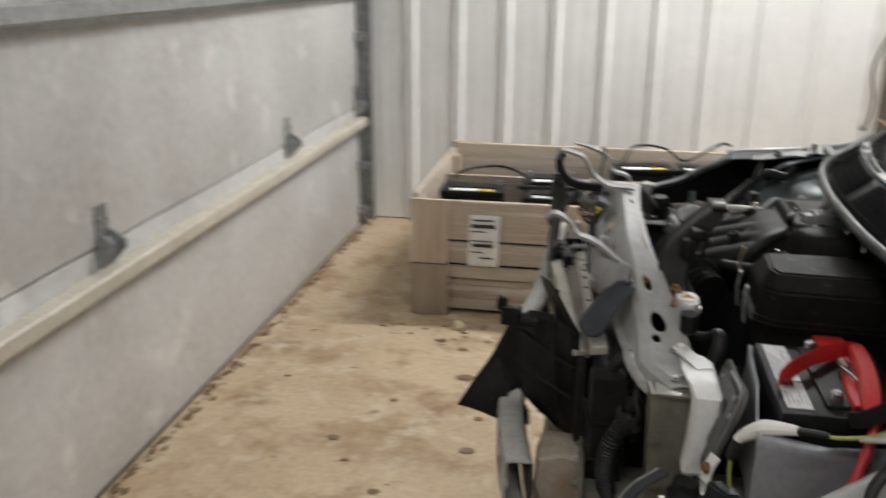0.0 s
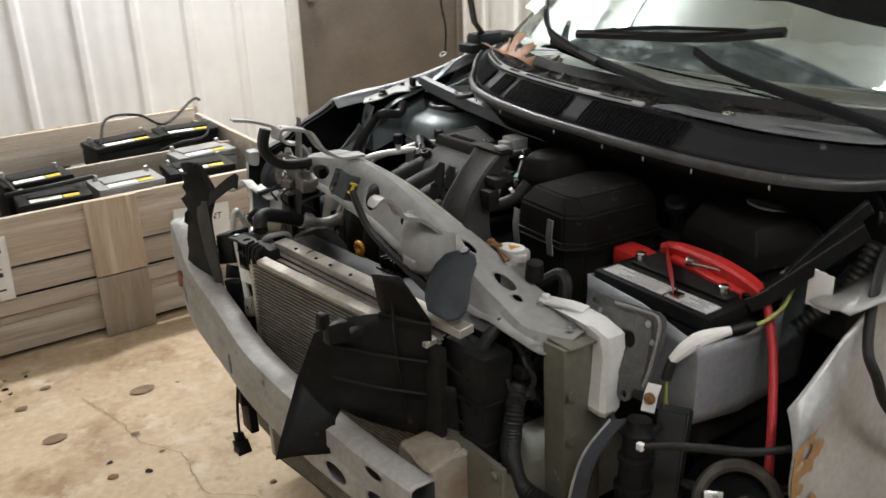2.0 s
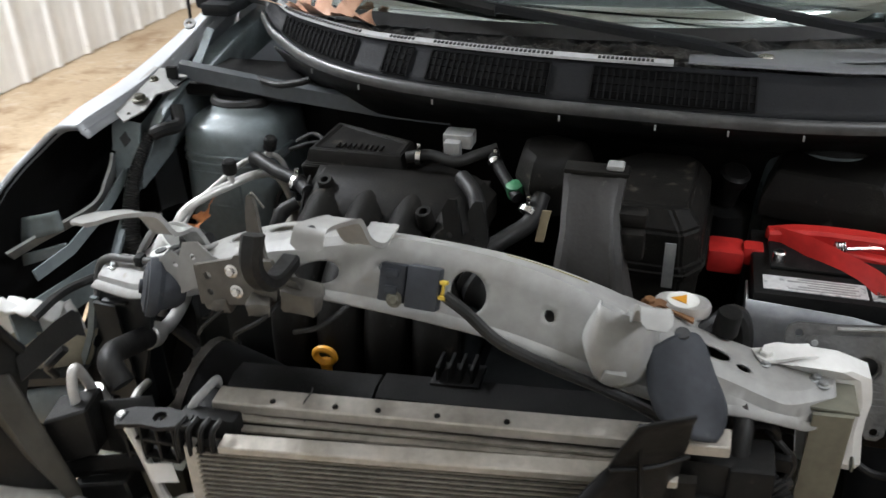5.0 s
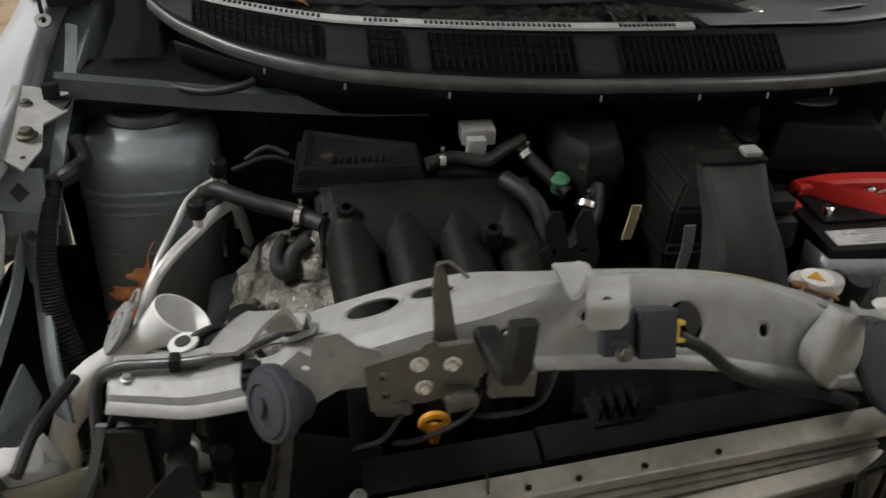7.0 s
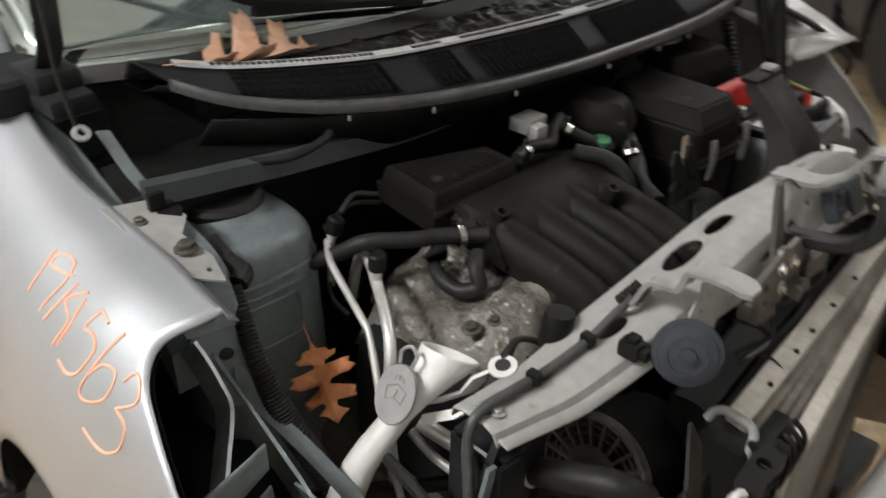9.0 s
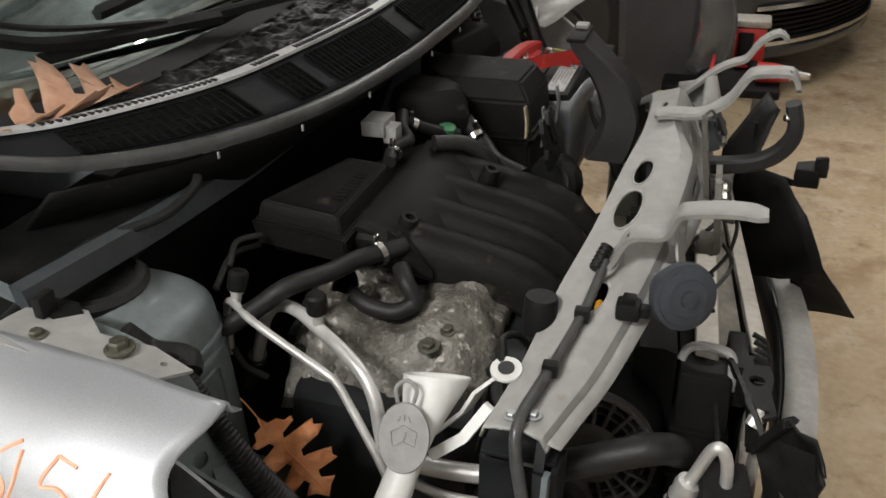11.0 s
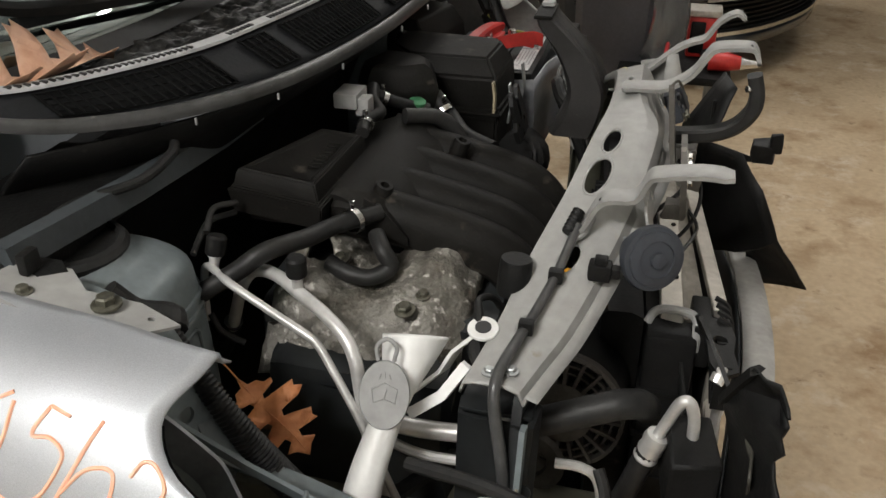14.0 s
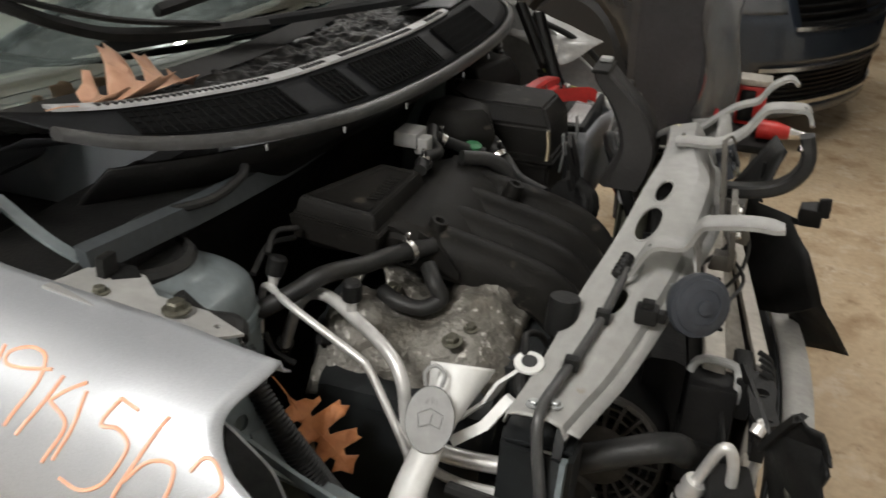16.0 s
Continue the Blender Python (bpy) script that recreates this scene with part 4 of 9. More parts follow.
def tie_bar():
    us = span(-0.477, 0.49, 196)
    vs = [0, 0.06, 0.12, *span(0.15, 0.5, 14), 0.52, 0.6, 0.66, *span(0.68, 0.95, 10), 0.97, 1.0]
    holes = [(0.168, 0.24, 0.02, 0.075), (0.223, 0.25, 0.025, 0.1), (0.283, 0.32, 0.007, 0.035), (0.325, 0.36, 0.016, 0.075), (-0.025, 0.26, 0.013, 0.055), (0.405, 0.3, 0.013, 0.07),
             (0.02, 0.24, 0.005, 0.03), (-0.335, 0.36, 0.02, 0.09), (-0.265, 0.36, 0.013, 0.06), (-0.37, 0.42, 0.009, 0.05),
             (-0.068, 0.8, 0.02, 0.13), (0.105, 0.8, 0.026, 0.12), (-0.157, 0.78, 0.006, 0.04), (0.03, 0.74, 0.006, 0.03), (0.155, 0.76, 0.014, 0.06), (0.475, 0.42, 0.005, 0.035)]
    bm = sheet(bar_at, us, vs, holes)
    bar = part("tie_bar", bm, STEEL, CAR, "pale grey steel radiator tie bar", solid=0.003, angle=26)
    # pressed rims round the two large holes
    for y, r, c, k in ((0.168, 0.0225, 0.24, 0.083), (0.223, 0.0275, 0.25, 0.108)):
        bm = bmesh.new()
        pts = [bar_at(y + r * math.cos(a), c + k * math.sin(a)) + V(0, 0, 0.001) for a in span(0, 2 * math.pi, 24)]
        tube(bm, pts, 0.0016, 6, 1)
        part("hole_rim", bm, STEEL, bar)
    bm = bmesh.new()
    loft(bm, [[bar_at(y, 0.135) + V(0, 0, 0.0025), bar_at(y, 0.158) + V(0, 0, 0.0025)] for y in span(-0.19, -0.1, 10)], caps=False, closed=False)
    part("yellow_strip", bm, mat("faded_yellow_sticker", (0.5, 0.46, 0.25), 0.6), bar, "narrow yellow sticker", solid=0.001)
    # end plates and bolts
    bm = bmesh.new()
    for y, s in ((-0.455, 0.3), (-0.395, 0.25), (-0.462, 0.5), (0.475, 0.25), (0.47, 0.5)):
        p = bar_at(y, s)
        bolt(bm, p + V(0, 0, 0.002), (0, 0, 1), 0.0052)
    pieces("bolt", bm, GALV, bar, "steel bolt head")
    # bump-stop straps that step forward off the bar, each ending in a turned-down lip
    for pts, w in ((((0.122, 0.293, 0.926), (0.112, 0.295, 0.936), (0.098, 0.298, 0.966), (0.085, 0.3, 0.975), (0.06, 0.304, 0.981), (0.048, 0.312, 1.008), (0.038, 0.32, 1.017), (0.0, 0.335, 1.03), (-0.03, 0.346, 1.034)), 0.03),
                   (((0.1, 0.04, 1.004), (0.085, 0.038, 1.006), (0.05, 0.038, 1.008), (0.03, 0.04, 1.018), (0.012, 0.041, 1.034), (-0.002, 0.042, 1.058), (-0.012, 0.044, 1.067), (-0.045, 0.057, 1.074), (-0.054, 0.06, 1.07), (-0.059, 0.061, 1.056)), 0.034),
                   (((0.088, -0.248, 0.925), (0.07, -0.25, 0.94), (0.036, -0.254, 0.97), (0.014, -0.256, 0.982), (-0.006, -0.258, 0.99), (-0.022, -0.262, 1.014), (-0.046, -0.268, 1.028), (-0.06, -0.27, 1.018)), 0.028)):
        q = spline(pts, 3)
        bm = bmesh.new()
        rings = []
        for i, c in enumerate(q):
            d = (q[min(i + 1, len(q) - 1)] - q[max(i - 1, 0)]).normalized()
            n = d.cross(V(0, 1, 0)).normalized()
            k = w / 2 * (0.62 if i in (0, len(q) - 1) else 1.0)
            rings.append([c + V(0, a * k, 0) + n * b for a, b in ((-1, -0.0035), (-0.9, 0.002), (-0.8, 0.0005), (0.8, 0.0005), (0.9, 0.002), (1, -0.0035), (0.86, -0.0025), (-0.86, -0.0025))])
        loft(bm, rings)
        st = part("bump_strap", bm, STEEL, bar, "stepped pale steel strap", angle=50)
        bm = bmesh.new()
        for k in (0.32, 0.84):
            c = q[int(k * (len(q) - 1))]
            e = q[int(k * (len(q) - 1)) + 1]
            up = (c - e).cross(V(0, 1, 0)).normalized()
            up = up if up.z > 0 else -up
            disc(bm, c + up * 0.0012, up, 0.0045, 0.0008, seg=14)
        pieces("strap_hole", bm, INK, st, "dark round hole")
    # pressed loop where the end strap meets the bar
    bm = bmesh.new()
    tube(bm, [(0.128, 0.278, 0.932), (0.112, 0.28, 0.938), (0.104, 0.288, 0.94), (0.112, 0.306, 0.929), (0.128, 0.31, 0.922)], 0.0035, 8)
    part("pressed_loop", bm, STEEL, bar)
    # holed bracket that carries the horn
    m = axes((0.046, 0.27, 0.944), (0.12, -1, 0.42), (0.25, 0.35, 1))
    bm = plate([(-0.045, 0.0), (-0.03, 0.026), (-0.012, 0.03), (-0.006, 0.02), (0.006, 0.034), (0.026, 0.03), (0.034, 0.008), (0.05, -0.004), (0.052, -0.028), (0.036, -0.036), (0.014, -0.02), (-0.02, -0.022), (-0.04, -0.016)], 0.003, m, [(-0.016, 0.012, 0.0035), (0.012, 0.014, 0.0035), (0.038, -0.014, 0.006)])
    crumple(bm, 0.003, 40)
    part("holed_bracket", bm, STEEL, bar, "bent pale bracket with holes")
    bm = bmesh.new()
    top = [(0.05, -0.212, 0.972), (0.036, -0.214, 0.975), (0.038, -0.232, 0.968), (0.052, -0.254, 0.955), (0.09, -0.268, 0.942)]
    mid = [(0.05, -0.196, 0.93), (0.026, -0.205, 0.928), (0.024, -0.232, 0.918), (0.042, -0.258, 0.914), (0.088, -0.272, 0.918)]
    low = [(0.052, -0.2, 0.9), (0.03, -0.214, 0.888), (0.032, -0.236, 0.878), (0.05, -0.258, 0.877), (0.088, -0.272, 0.89)]
    cols = [spline([a, b, c], 4) for a, b, c in zip(top, mid, low)]
    loft(bm, [spline([c[i] for c in cols], 4) for i in range(len(cols[0]))], caps=False, closed=False)
    sb = part("side_bracket", bm, STEEL, bar, "smooth pressed steel cone under the bar", solid=0.003)
    bm = bmesh.new()
    m = axes((0.026, -0.232, 0.897), (0.2, -1, -0.2), (-0.2, -0.1, 1))
    box(bm, (-0.012, -0.008, -0.003), (0.012, 0.008, 0.006), 0.002, m)
    part("bracket_tab", bm, STEEL, sb)
    bm = bmesh.new()
    disc(bm, (0.0325, -0.222, 0.95), (-1, -0.25, 0.25), 0.0035, 0.0015, seg=12)
    part("bracket_hole", bm, INK, sb)
    # sensor on the front face
    bm = bmesh.new()
    m = axes((0.036, -0.01, 0.972), (0, -1, -0.04), (0.45, 0, 1))
    box(bm, (-0.002, -0.024, -0.004), (0.034, 0.022, 0.018), 0.003, m)
    box(bm, (-0.034, -0.022, -0.004), (-0.004, 0.02, 0.012), 0.003, m)
    for a in (-0.012, 0.006):
        box(bm, (-0.026, a, 0.011), (-0.012, a + 0.008, 0.016), 0.001, m)
    sen = part("sensor", bm, GREYRUB, bar, "grey crash sensor")
    bm = bmesh.new()
    bolt(bm, m @ V(-0.014, -0.018, 0.012), m.to_3x3() @ V(0, 0, 1), 0.006)
    part("bolt", bm, ZINC, sen)
    bm = bmesh.new()
    box(bm, (0.034, -0.01, 0.004), (0.042, -0.006, 0.016), 0.001, m)
    box(bm, (0.034, 0.006, 0.004), (0.042, 0.01, 0.016), 0.001, m)
    box(bm, (0.036, -0.01, 0.006), (0.039, 0.01, 0.012), 0.001, m)
    part("yellow_clip", bm, YELLOW, bar, "yellow connector clip")
    bm = bmesh.new()
    tube(bm, [(0.026, -0.05, 0.968), (0.02, -0.075, 0.955), (0.018, -0.11, 0.925), (0.02, -0.16, 0.902), (0.03, -0.22, 0.875), (0.042, -0.27, 0.845), (0.07, -0.3, 0.8), (0.05, -0.36, 0.76), (0.06, -0.37, 0.68), (0.09, -0.38, 0.6)], 0.0065, 10)
    part("sensor_cable", bm, RUBBER, bar, "black sheathed cable")
    # latch plate with bolts and the black release hook
    bm = bmesh.new()
    LATCH = mat("brown_grey_latch_steel", (0.13, 0.122, 0.108), 0.5, 0.3, col2=(0.07, 0.064, 0.055), scale=20, amount=0.9, bump=0.15)
    m = axes((0.016, 0.19, 0.962), (0.04, -1, 0.18), (0.1, 0.18, 1))
    plate([(-0.05, -0.026), (-0.046, 0.022), (0.004, 0.026), (0.008, 0.03), (0.016, 0.03), (0.02, 0.024), (0.05, 0.02), (0.056, 0.004), (0.074, -0.006), (0.082, -0.024), (0.072, -0.03), (0.066, -0.016), (0.05, -0.014), (0.046, -0.028), (0.0, -0.03)], 0.007, m, [(-0.032, 0.008, 0.005), (-0.034, -0.012, 0.004)], bm)
    lp = part("latch_plate", bm, LATCH, bar, "brown-grey steel latch plate")
    bm = bmesh.new()
    for a, b in ((0.0, 0.012), (0.0, -0.013), (0.028, 0.004)):
        bolt(bm, m @ V(a, b, 0.007), m.to_3x3() @ V(0, 0, 1), 0.0055)
    pieces("bolt", bm, CHROME, lp)
    bm = bmesh.new()
    q = spline([(0.034, 0.13, 0.982), (0.012, 0.128, 0.983), (-0.02, 0.125, 0.988), (-0.042, 0.125, 1.0), (-0.056, 0.126, 1.02), (-0.058, 0.125, 1.04), (-0.052, 0.122, 1.062)], 6)
    rings = []
    for i, c in enumerate(q):
        d = (q[min(i + 1, len(q) - 1)] - q[max(i - 1, 0)]).normalized()
        n = d.cross(V(0, 1, 0)).normalized()
        rings.append([c + V(0, a, 0) + n * b for a, b in ((-0.011, -0.006), (-0.008, -0.009), (0.008, -0.009), (0.011, -0.006), (0.011, 0.003), (0.006, 0.008), (-0.006, 0.008), (-0.011, 0.003))])
    loft(bm, rings)
    hk = part("release_hook", bm, RUBBER, bar, "bent black rubber-clad hook")
    bm = bmesh.new()
    disc(bm, (-0.056, 0.126, 1.045), (1, 0.6, 0.3), 0.004, 0.014)
    part("hook_pin", bm, CHROME, hk)
    bm = bmesh.new()
    m = axes((0.032, 0.166, 0.985), (0.0, -1, 0.06), (0.14, 0.06, 1))
    plate([(-0.009, 0.052), (-0.005, 0.072), (0.0, 0.074), (0.004, 0.06), (0.009, 0.0), (0.02, -0.02), (0.004, -0.03), (-0.012, -0.02), (-0.01, 0.02)], 0.006, m, (), bm)
    tube(bm, [m @ V(0.0, 0.073, 0.003), m @ V(0.006, 0.076, 0.01), m @ V(0.02, 0.062, 0.014)], 0.0016, 6)
    part("latch_lever", bm, LATCH, bar, "upright dark latch lever")
    # hammered ears, tabs and loose wires under the latch
    bm = bmesh.new()
    for lo, hi in (((0.0, 0.09, 0.935), (0.03, 0.13, 0.962)), ((-0.008, 0.145, 0.93), (0.02, 0.17, 0.95)), ((0.004, 0.2, 0.918), (0.03, 0.23, 0.938))):
        box(bm, lo, hi, 0.004)
    bmesh.ops.subdivide_edges(bm, edges=bm.edges[:], cuts=1)
    crumple(bm, 0.006, 60)
    pieces("latch_catch", bm, LATCH, bar, "worn steel latch catch")
    for pts, r in ((((0.02, 0.13, 0.95), (-0.01, 0.15, 0.93), (-0.005, 0.19, 0.9), (0.03, 0.21, 0.86)), 0.0025), (((0.03, 0.06, 0.94), (0.0, 0.085, 0.925), (0.01, 0.12, 0.905), (0.04, 0.14, 0.88)), 0.003), (((0.01, 0.2, 0.93), (-0.01, 0.225, 0.91), (0.01, 0.25, 0.88)), 0.0022)):
        bm = bmesh.new()
        tube(bm, pts, r, 6)
        part("latch_cable", bm, RUBBER, bar)
    return bar


def horn():
    n = V(-0.5, 0.8, 0.28).normalized()
    o = V(0.036, 0.319, 0.919)
    m = pole(o, n)
    bm = bmesh.new()
    lathe(bm, [(r * 0.76, h) for r, h in ((0.02, -0.038), (0.03, -0.03), (0.036, -0.012), (0.046, -0.006), (0.048, 0.0), (0.046, 0.006), (0.040, 0.007), (0.039, 0.009), (0.0265, 0.012), (0.026, 0.0105), (0.012, 0.012), (0.011, 0.016), (0.002, 0.017))], m, 36)
    h = part("horn", bm, GREYRUB, CAR, "round slate-grey car horn")
    bm = bmesh.new()
    strap(bm, [o - n * 0.028, o - n * 0.034 + V(0.012, -0.01, 0.0), o - n * 0.036 + V(0.03, -0.02, -0.006)], 0.024, (0.2, 0.3, 1), 0.003)
    part("horn_bracket", bm, GALV, h)


def cap_and_hoses():
    # black rubber stops on the bar
    for o, r, hgt in (((0.178, 0.352, 0.872), 0.0185, 0.042), ((0.188, -0.348, 0.862), 0.015, 0.03)):
        bm = bmesh.new()
        lathe(bm, [(r * 0.96, 0), (r, 0.004), (r * 0.97, hgt * 0.9), (r * 0.9, hgt), (r * 0.2, hgt)], pole(o, (-0.05, -0.1, 1)), 22)
        part("rubber_stop", bm, BLACK, CAR, "round black rubber bump stop")
    # radiator cap
    o = V(0.187, -0.296, 0.885)
    m = pole(o, (0.02, 0, 1))
    bm = bmesh.new()
    ring = []
    for h, k in ((0, 0.97), (0.003, 1.0), (0.011, 1.0), (0.014, 0.95)):
        ring.append([m @ V(k * (0.026 + 0.007 * math.cos(2 * a)) * math.cos(a), k * (0.026 + 0.007 * math.cos(2 * a)) * math.sin(a), h) for a in (2 * math.pi * i / 36 for i in range(36))])
    loft(bm, ring)
    c = part("radiator_cap", bm, ALU, CAR, "bare metal radiator cap with orange warning sticker")
    bm = bmesh.new()
    disc(bm, m @ V(0, 0, 0.0145), (0.02, 0, 1), 0.019, 0.001)
    part("cap_sticker", bm, PAPER, c)
    bm = bmesh.new()
    disc(bm, m @ V(0.002, 0, 0.0158), (0.02, 0, 1), 0.012, 0.0008, seg=3)
    part("warning_mark", bm, ORANGE, c)
    bm = bmesh.new()
    lathe(bm, [(0.021, -0.06), (0.021, -0.01), (0.024, -0.008), (0.024, 0)], m, 20)
    part("filler_neck", bm, ALU, c)
    bm = bmesh.new()
    tube(bm, [(0.19, -0.3, 0.83), (0.22, -0.33, 0.84), (0.235, -0.36, 0.86), (0.23, -0.375, 0.83), (0.2, -0.37, 0.77), (0.17, -0.36, 0.7)], 0.012, 10)
    part("overflow_hose", bm, RUBBER, CAR)
    bm = bmesh.new()
    strap(bm, [(0.17, -0.255, 0.9), (0.175, -0.27, 0.9), (0.165, -0.31, 0.888)], 0.014, (1, 0, 0), 0.003)
    bolt(bm, (0.17, -0.258, 0.9), (0, 0, 1), 0.007)
    part("rusty_tab", bm, RUST, CAR, "rusty steel tab")


def radiator():
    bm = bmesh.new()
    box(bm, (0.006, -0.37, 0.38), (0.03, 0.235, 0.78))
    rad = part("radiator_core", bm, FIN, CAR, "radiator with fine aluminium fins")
    # condenser in front: a finned core between two tubes, turned a little more than the radiator
    def bar(x0, x1, z0, z1, ya, yb, turn, rise, lean=0.0):
        own = bmesh.new()
        loft(own, [[V(x + turn * (0.235 - y), y, z + rise * (0.235 - y)) for x, z in ((x0, z0), (x1, z0 + lean), (x1, z1 + lean), (x0, z1))] for y in span(ya, yb, 10)])
        return own
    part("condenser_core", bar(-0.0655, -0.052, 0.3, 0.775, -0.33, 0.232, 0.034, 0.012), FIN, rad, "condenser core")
    for k in range(61):
        z = 0.31 + k * 0.0076
        part("condenser_tube", bar(-0.0695, -0.0652, z, z + 0.002, -0.262, 0.23, 0.034, 0.012), TUBE, rad)
    for x0, x1, z, h, ya, yb, turn, rise in ((-0.073, -0.052, 0.772, 0.011, -0.31, 0.2, 0.034, 0.012), (-0.012, 0.016, 0.783, 0.015, -0.36, 0.236, -0.03, 0.04)):
        bm = bar(x0, x1, z, z + h, ya, yb, turn, rise, 0.004)
        bmesh.ops.bevel(bm, geom=bm.edges[:], offset=0.0015, segments=1, affect="EDGES")
        t = part("top_rail", bm, TANK, rad, "dusty aluminium top rail")
        if turn < 0:
            bm = bmesh.new()
            for y in (0.16, 0.082, 0.03, -0.04, -0.12):
                disc(bm, (x0 + 0.008 + turn * (0.235 - y), y, z + h + 0.001 + (0.235 - y) * rise), (0, 0, 1), 0.0035, 0.003, seg=8)
            pieces("rivet", bm, BLACK, t)
            bm = bmesh.new()
            tube(bm, [(0.022, 0.122, 0.806), (0.01, 0.119, 0.808), (-0.006, 0.122, 0.803), (-0.016, 0.118, 0.786)], 0.001, 6)
            part("twine", bm, INK, t)
    for k in range(3):
        part("rail_rib", bar(-0.046 + 0.012 * k, -0.036 + 0.012 * k, 0.768 + 0.006 * k, 0.7715 + 0.006 * k, -0.31, 0.225, 0.02 - 0.015 * k, 0.02), TUBE, rad)
    # plastic end tanks
    for ya, yb in ((0.228, 0.272), (-0.412, -0.362)):
        bm = bmesh.new()
        dz = (0.235 - ya) * 0.008
        box(bm, (-0.03, ya, 0.36), (0.03, yb, 0.785 + dz), 0.008)
        et = part("end_tank", bm, BLACK, rad, "black plastic end tank")
        for k in range(5):
            bm = bmesh.new()
            box(bm, (-0.034, ya - 0.004, 0.70 + dz - k * 0.07), (0.033, yb + 0.004, 0.706 + dz - k * 0.07), 0.001)
            part("tank_rib", bm, BLACK, rad)
    bm = bmesh.new()
    tube(bm, [(0.03, 0.25, 0.79), (0.024, 0.246, 0.802), (0.012, 0.244, 0.808), (-0.014, 0.246, 0.808), (-0.025, 0.25, 0.803), (-0.028, 0.258, 0.787), (-0.028, 0.26, 0.765)], 0.0055, 10)
    part("tank_lip", bm, GREYPL, rad, "rounded grey lip of the end tank")
    # ribbed mounting bracket at the tank top: a holed top plate, an open cell grid and three hooked ribs
    m = axes((-0.02, 0.27, 0.796), (0.06, -1, 0.08), (1, 0.06, 0.05))
    bm = plate([(-0.07, -0.036), (-0.062, -0.05), (-0.03, -0.046), (-0.004, -0.05), (0.03, -0.044), (0.028, -0.024), (-0.006, -0.016), (-0.05, -0.018), (-0.066, -0.024)], 0.006, m, [(-0.012, -0.032, 0.0085)])
    mb = part("mount_bracket", bm, BLACK, rad, "black plastic mounting bracket with open cells")
    bm = bmesh.new()
    for lo, hi in [((-0.066, 0.256 + k * 0.0225, 0.742 - 0.002 * k), (-0.05, 0.26 + k * 0.0225, 0.797)) for k in range(4)] + [((-0.066, 0.256, z), (-0.048, 0.326, z + 0.004)) for z in (0.742, 0.768)]:
        box(bm, lo, hi, 0.001)
    pieces("mount_rib", bm, BLACK, mb, gap=0.0001)
    for k in range(4):
        y = 0.249 - k * 0.0145
        bm = bmesh.new()
        tube(bm, [(-0.05, y - 0.004, 0.806), (-0.064, y, 0.8), (-0.068, y + 0.001, 0.785), (-0.066, y + 0.003, 0.76 + 0.004 * k), (-0.058, y + 0.009, 0.744 + 0.005 * k)], 0.0035, 6, 3)
        part("mount_hook", bm, BLACK, mb)
    bm = bmesh.new()
    box(bm, (-0.046, 0.19, 0.742), (-0.024, 0.262, 0.8), 0.004)
    part("mount_block", bm, BLACK, mb)
    # fan shroud behind
    bm = bmesh.new()
    for ya, yb, z0 in ((-0.36, 0.05, 0.797), (0.055, 0.24, 0.793)):
        loft(bm, [[V(0.034, y, 0.42), V(0.085, y, 0.42), V(0.085, y, z0 - 0.01), V(0.078, y, z0 - 0.002), V(0.05, y, z0), V(0.034, y, z0 - 0.006)] for y in (ya, yb)])
    fs = part("fan_shroud", bm, BLACK, CAR, "black plastic radiator fan shroud")
    bm = bmesh.new()
    for k in range(4):
        box(bm, (0.066, -0.062 + k * 0.014, 0.79), (0.1, -0.058 + k * 0.014, 0.82), 0.001)
    box(bm, (0.06, -0.07, 0.794), (0.105, -0.01, 0.8), 0.001)
    pieces("shroud_rib", bm, BLACK, fs, gap=0.004)
    # condenser pipe with block
    bm = bmesh.new()
    tube(bm, [(-0.03, 0.42, 0.72), (-0.029, 0.42, 0.76), (-0.027, 0.42, 0.795), (-0.02, 0.42, 0.815), (-0.011, 0.42, 0.812), (-0.001, 0.42, 0.785), (0.008, 0.42, 0.757)], 0.0065, 12)
    pp = part("ac_pipe", bm, ALU, CAR, "bent aluminium pipe")
    bm = bmesh.new()
    lathe(bm, [(0.012, 0), (0.014, 0.004), (0.012, 0.01), (0.014, 0.016), (0.0125, 0.022), (0.014, 0.03), (0.0125, 0.038)], pole((0.016, 0.42, 0.73), (-0.3, 0, 1)), 16)
    part("crimp", bm, ALU, pp)
    bm = bmesh.new()
    tube(bm, [(0.013, 0.42, 0.742), (0.027, 0.42, 0.69), (0.05, 0.41, 0.6), (0.08, 0.38, 0.5)], 0.0125, 12)
    part("ac_hose", bm, RUBBER, pp)
    bm = bmesh.new()
    tube(bm, [(-0.05, 0.338, 0.782), (-0.055, 0.33, 0.79), (-0.06, 0.32, 0.78), (-0.062, 0.312, 0.757), (-0.062, 0.304, 0.723), (-0.062, 0.297, 0.692), (-0.062, 0.289, 0.66)], [0.008, 0.0085, 0.007, 0.0062, 0.0062, 0.0065, 0.008], 10)
    part("condenser_pipe", bm, ALU, CAR, "white-tagged aluminium pipe")
    bm = bmesh.new()
    loft(bm, [[V(-0.072, y, z) for y, z in ((0.246, 0.688), (0.25, 0.64), (0.282, 0.626), (0.294, 0.634), (0.292, 0.664), (0.275, 0.674))], [V(-0.05, y, z) for y, z in ((0.246, 0.688), (0.25, 0.64), (0.282, 0.626), (0.294, 0.634), (0.292, 0.664), (0.275, 0.674))]])
    bmesh.ops.bevel(bm, geom=bm.edges[:], offset=0.003, segments=2, affect="EDGES")
    pb = part("pipe_block", bm, TANK, CAR, "cast aluminium pipe block")
    bm = bmesh.new()
    disc(bm, (-0.0725, 0.272, 0.653), (-1, 0, 0), 0.004, 0.001)
    part("block_hole", bm, INK, pb)
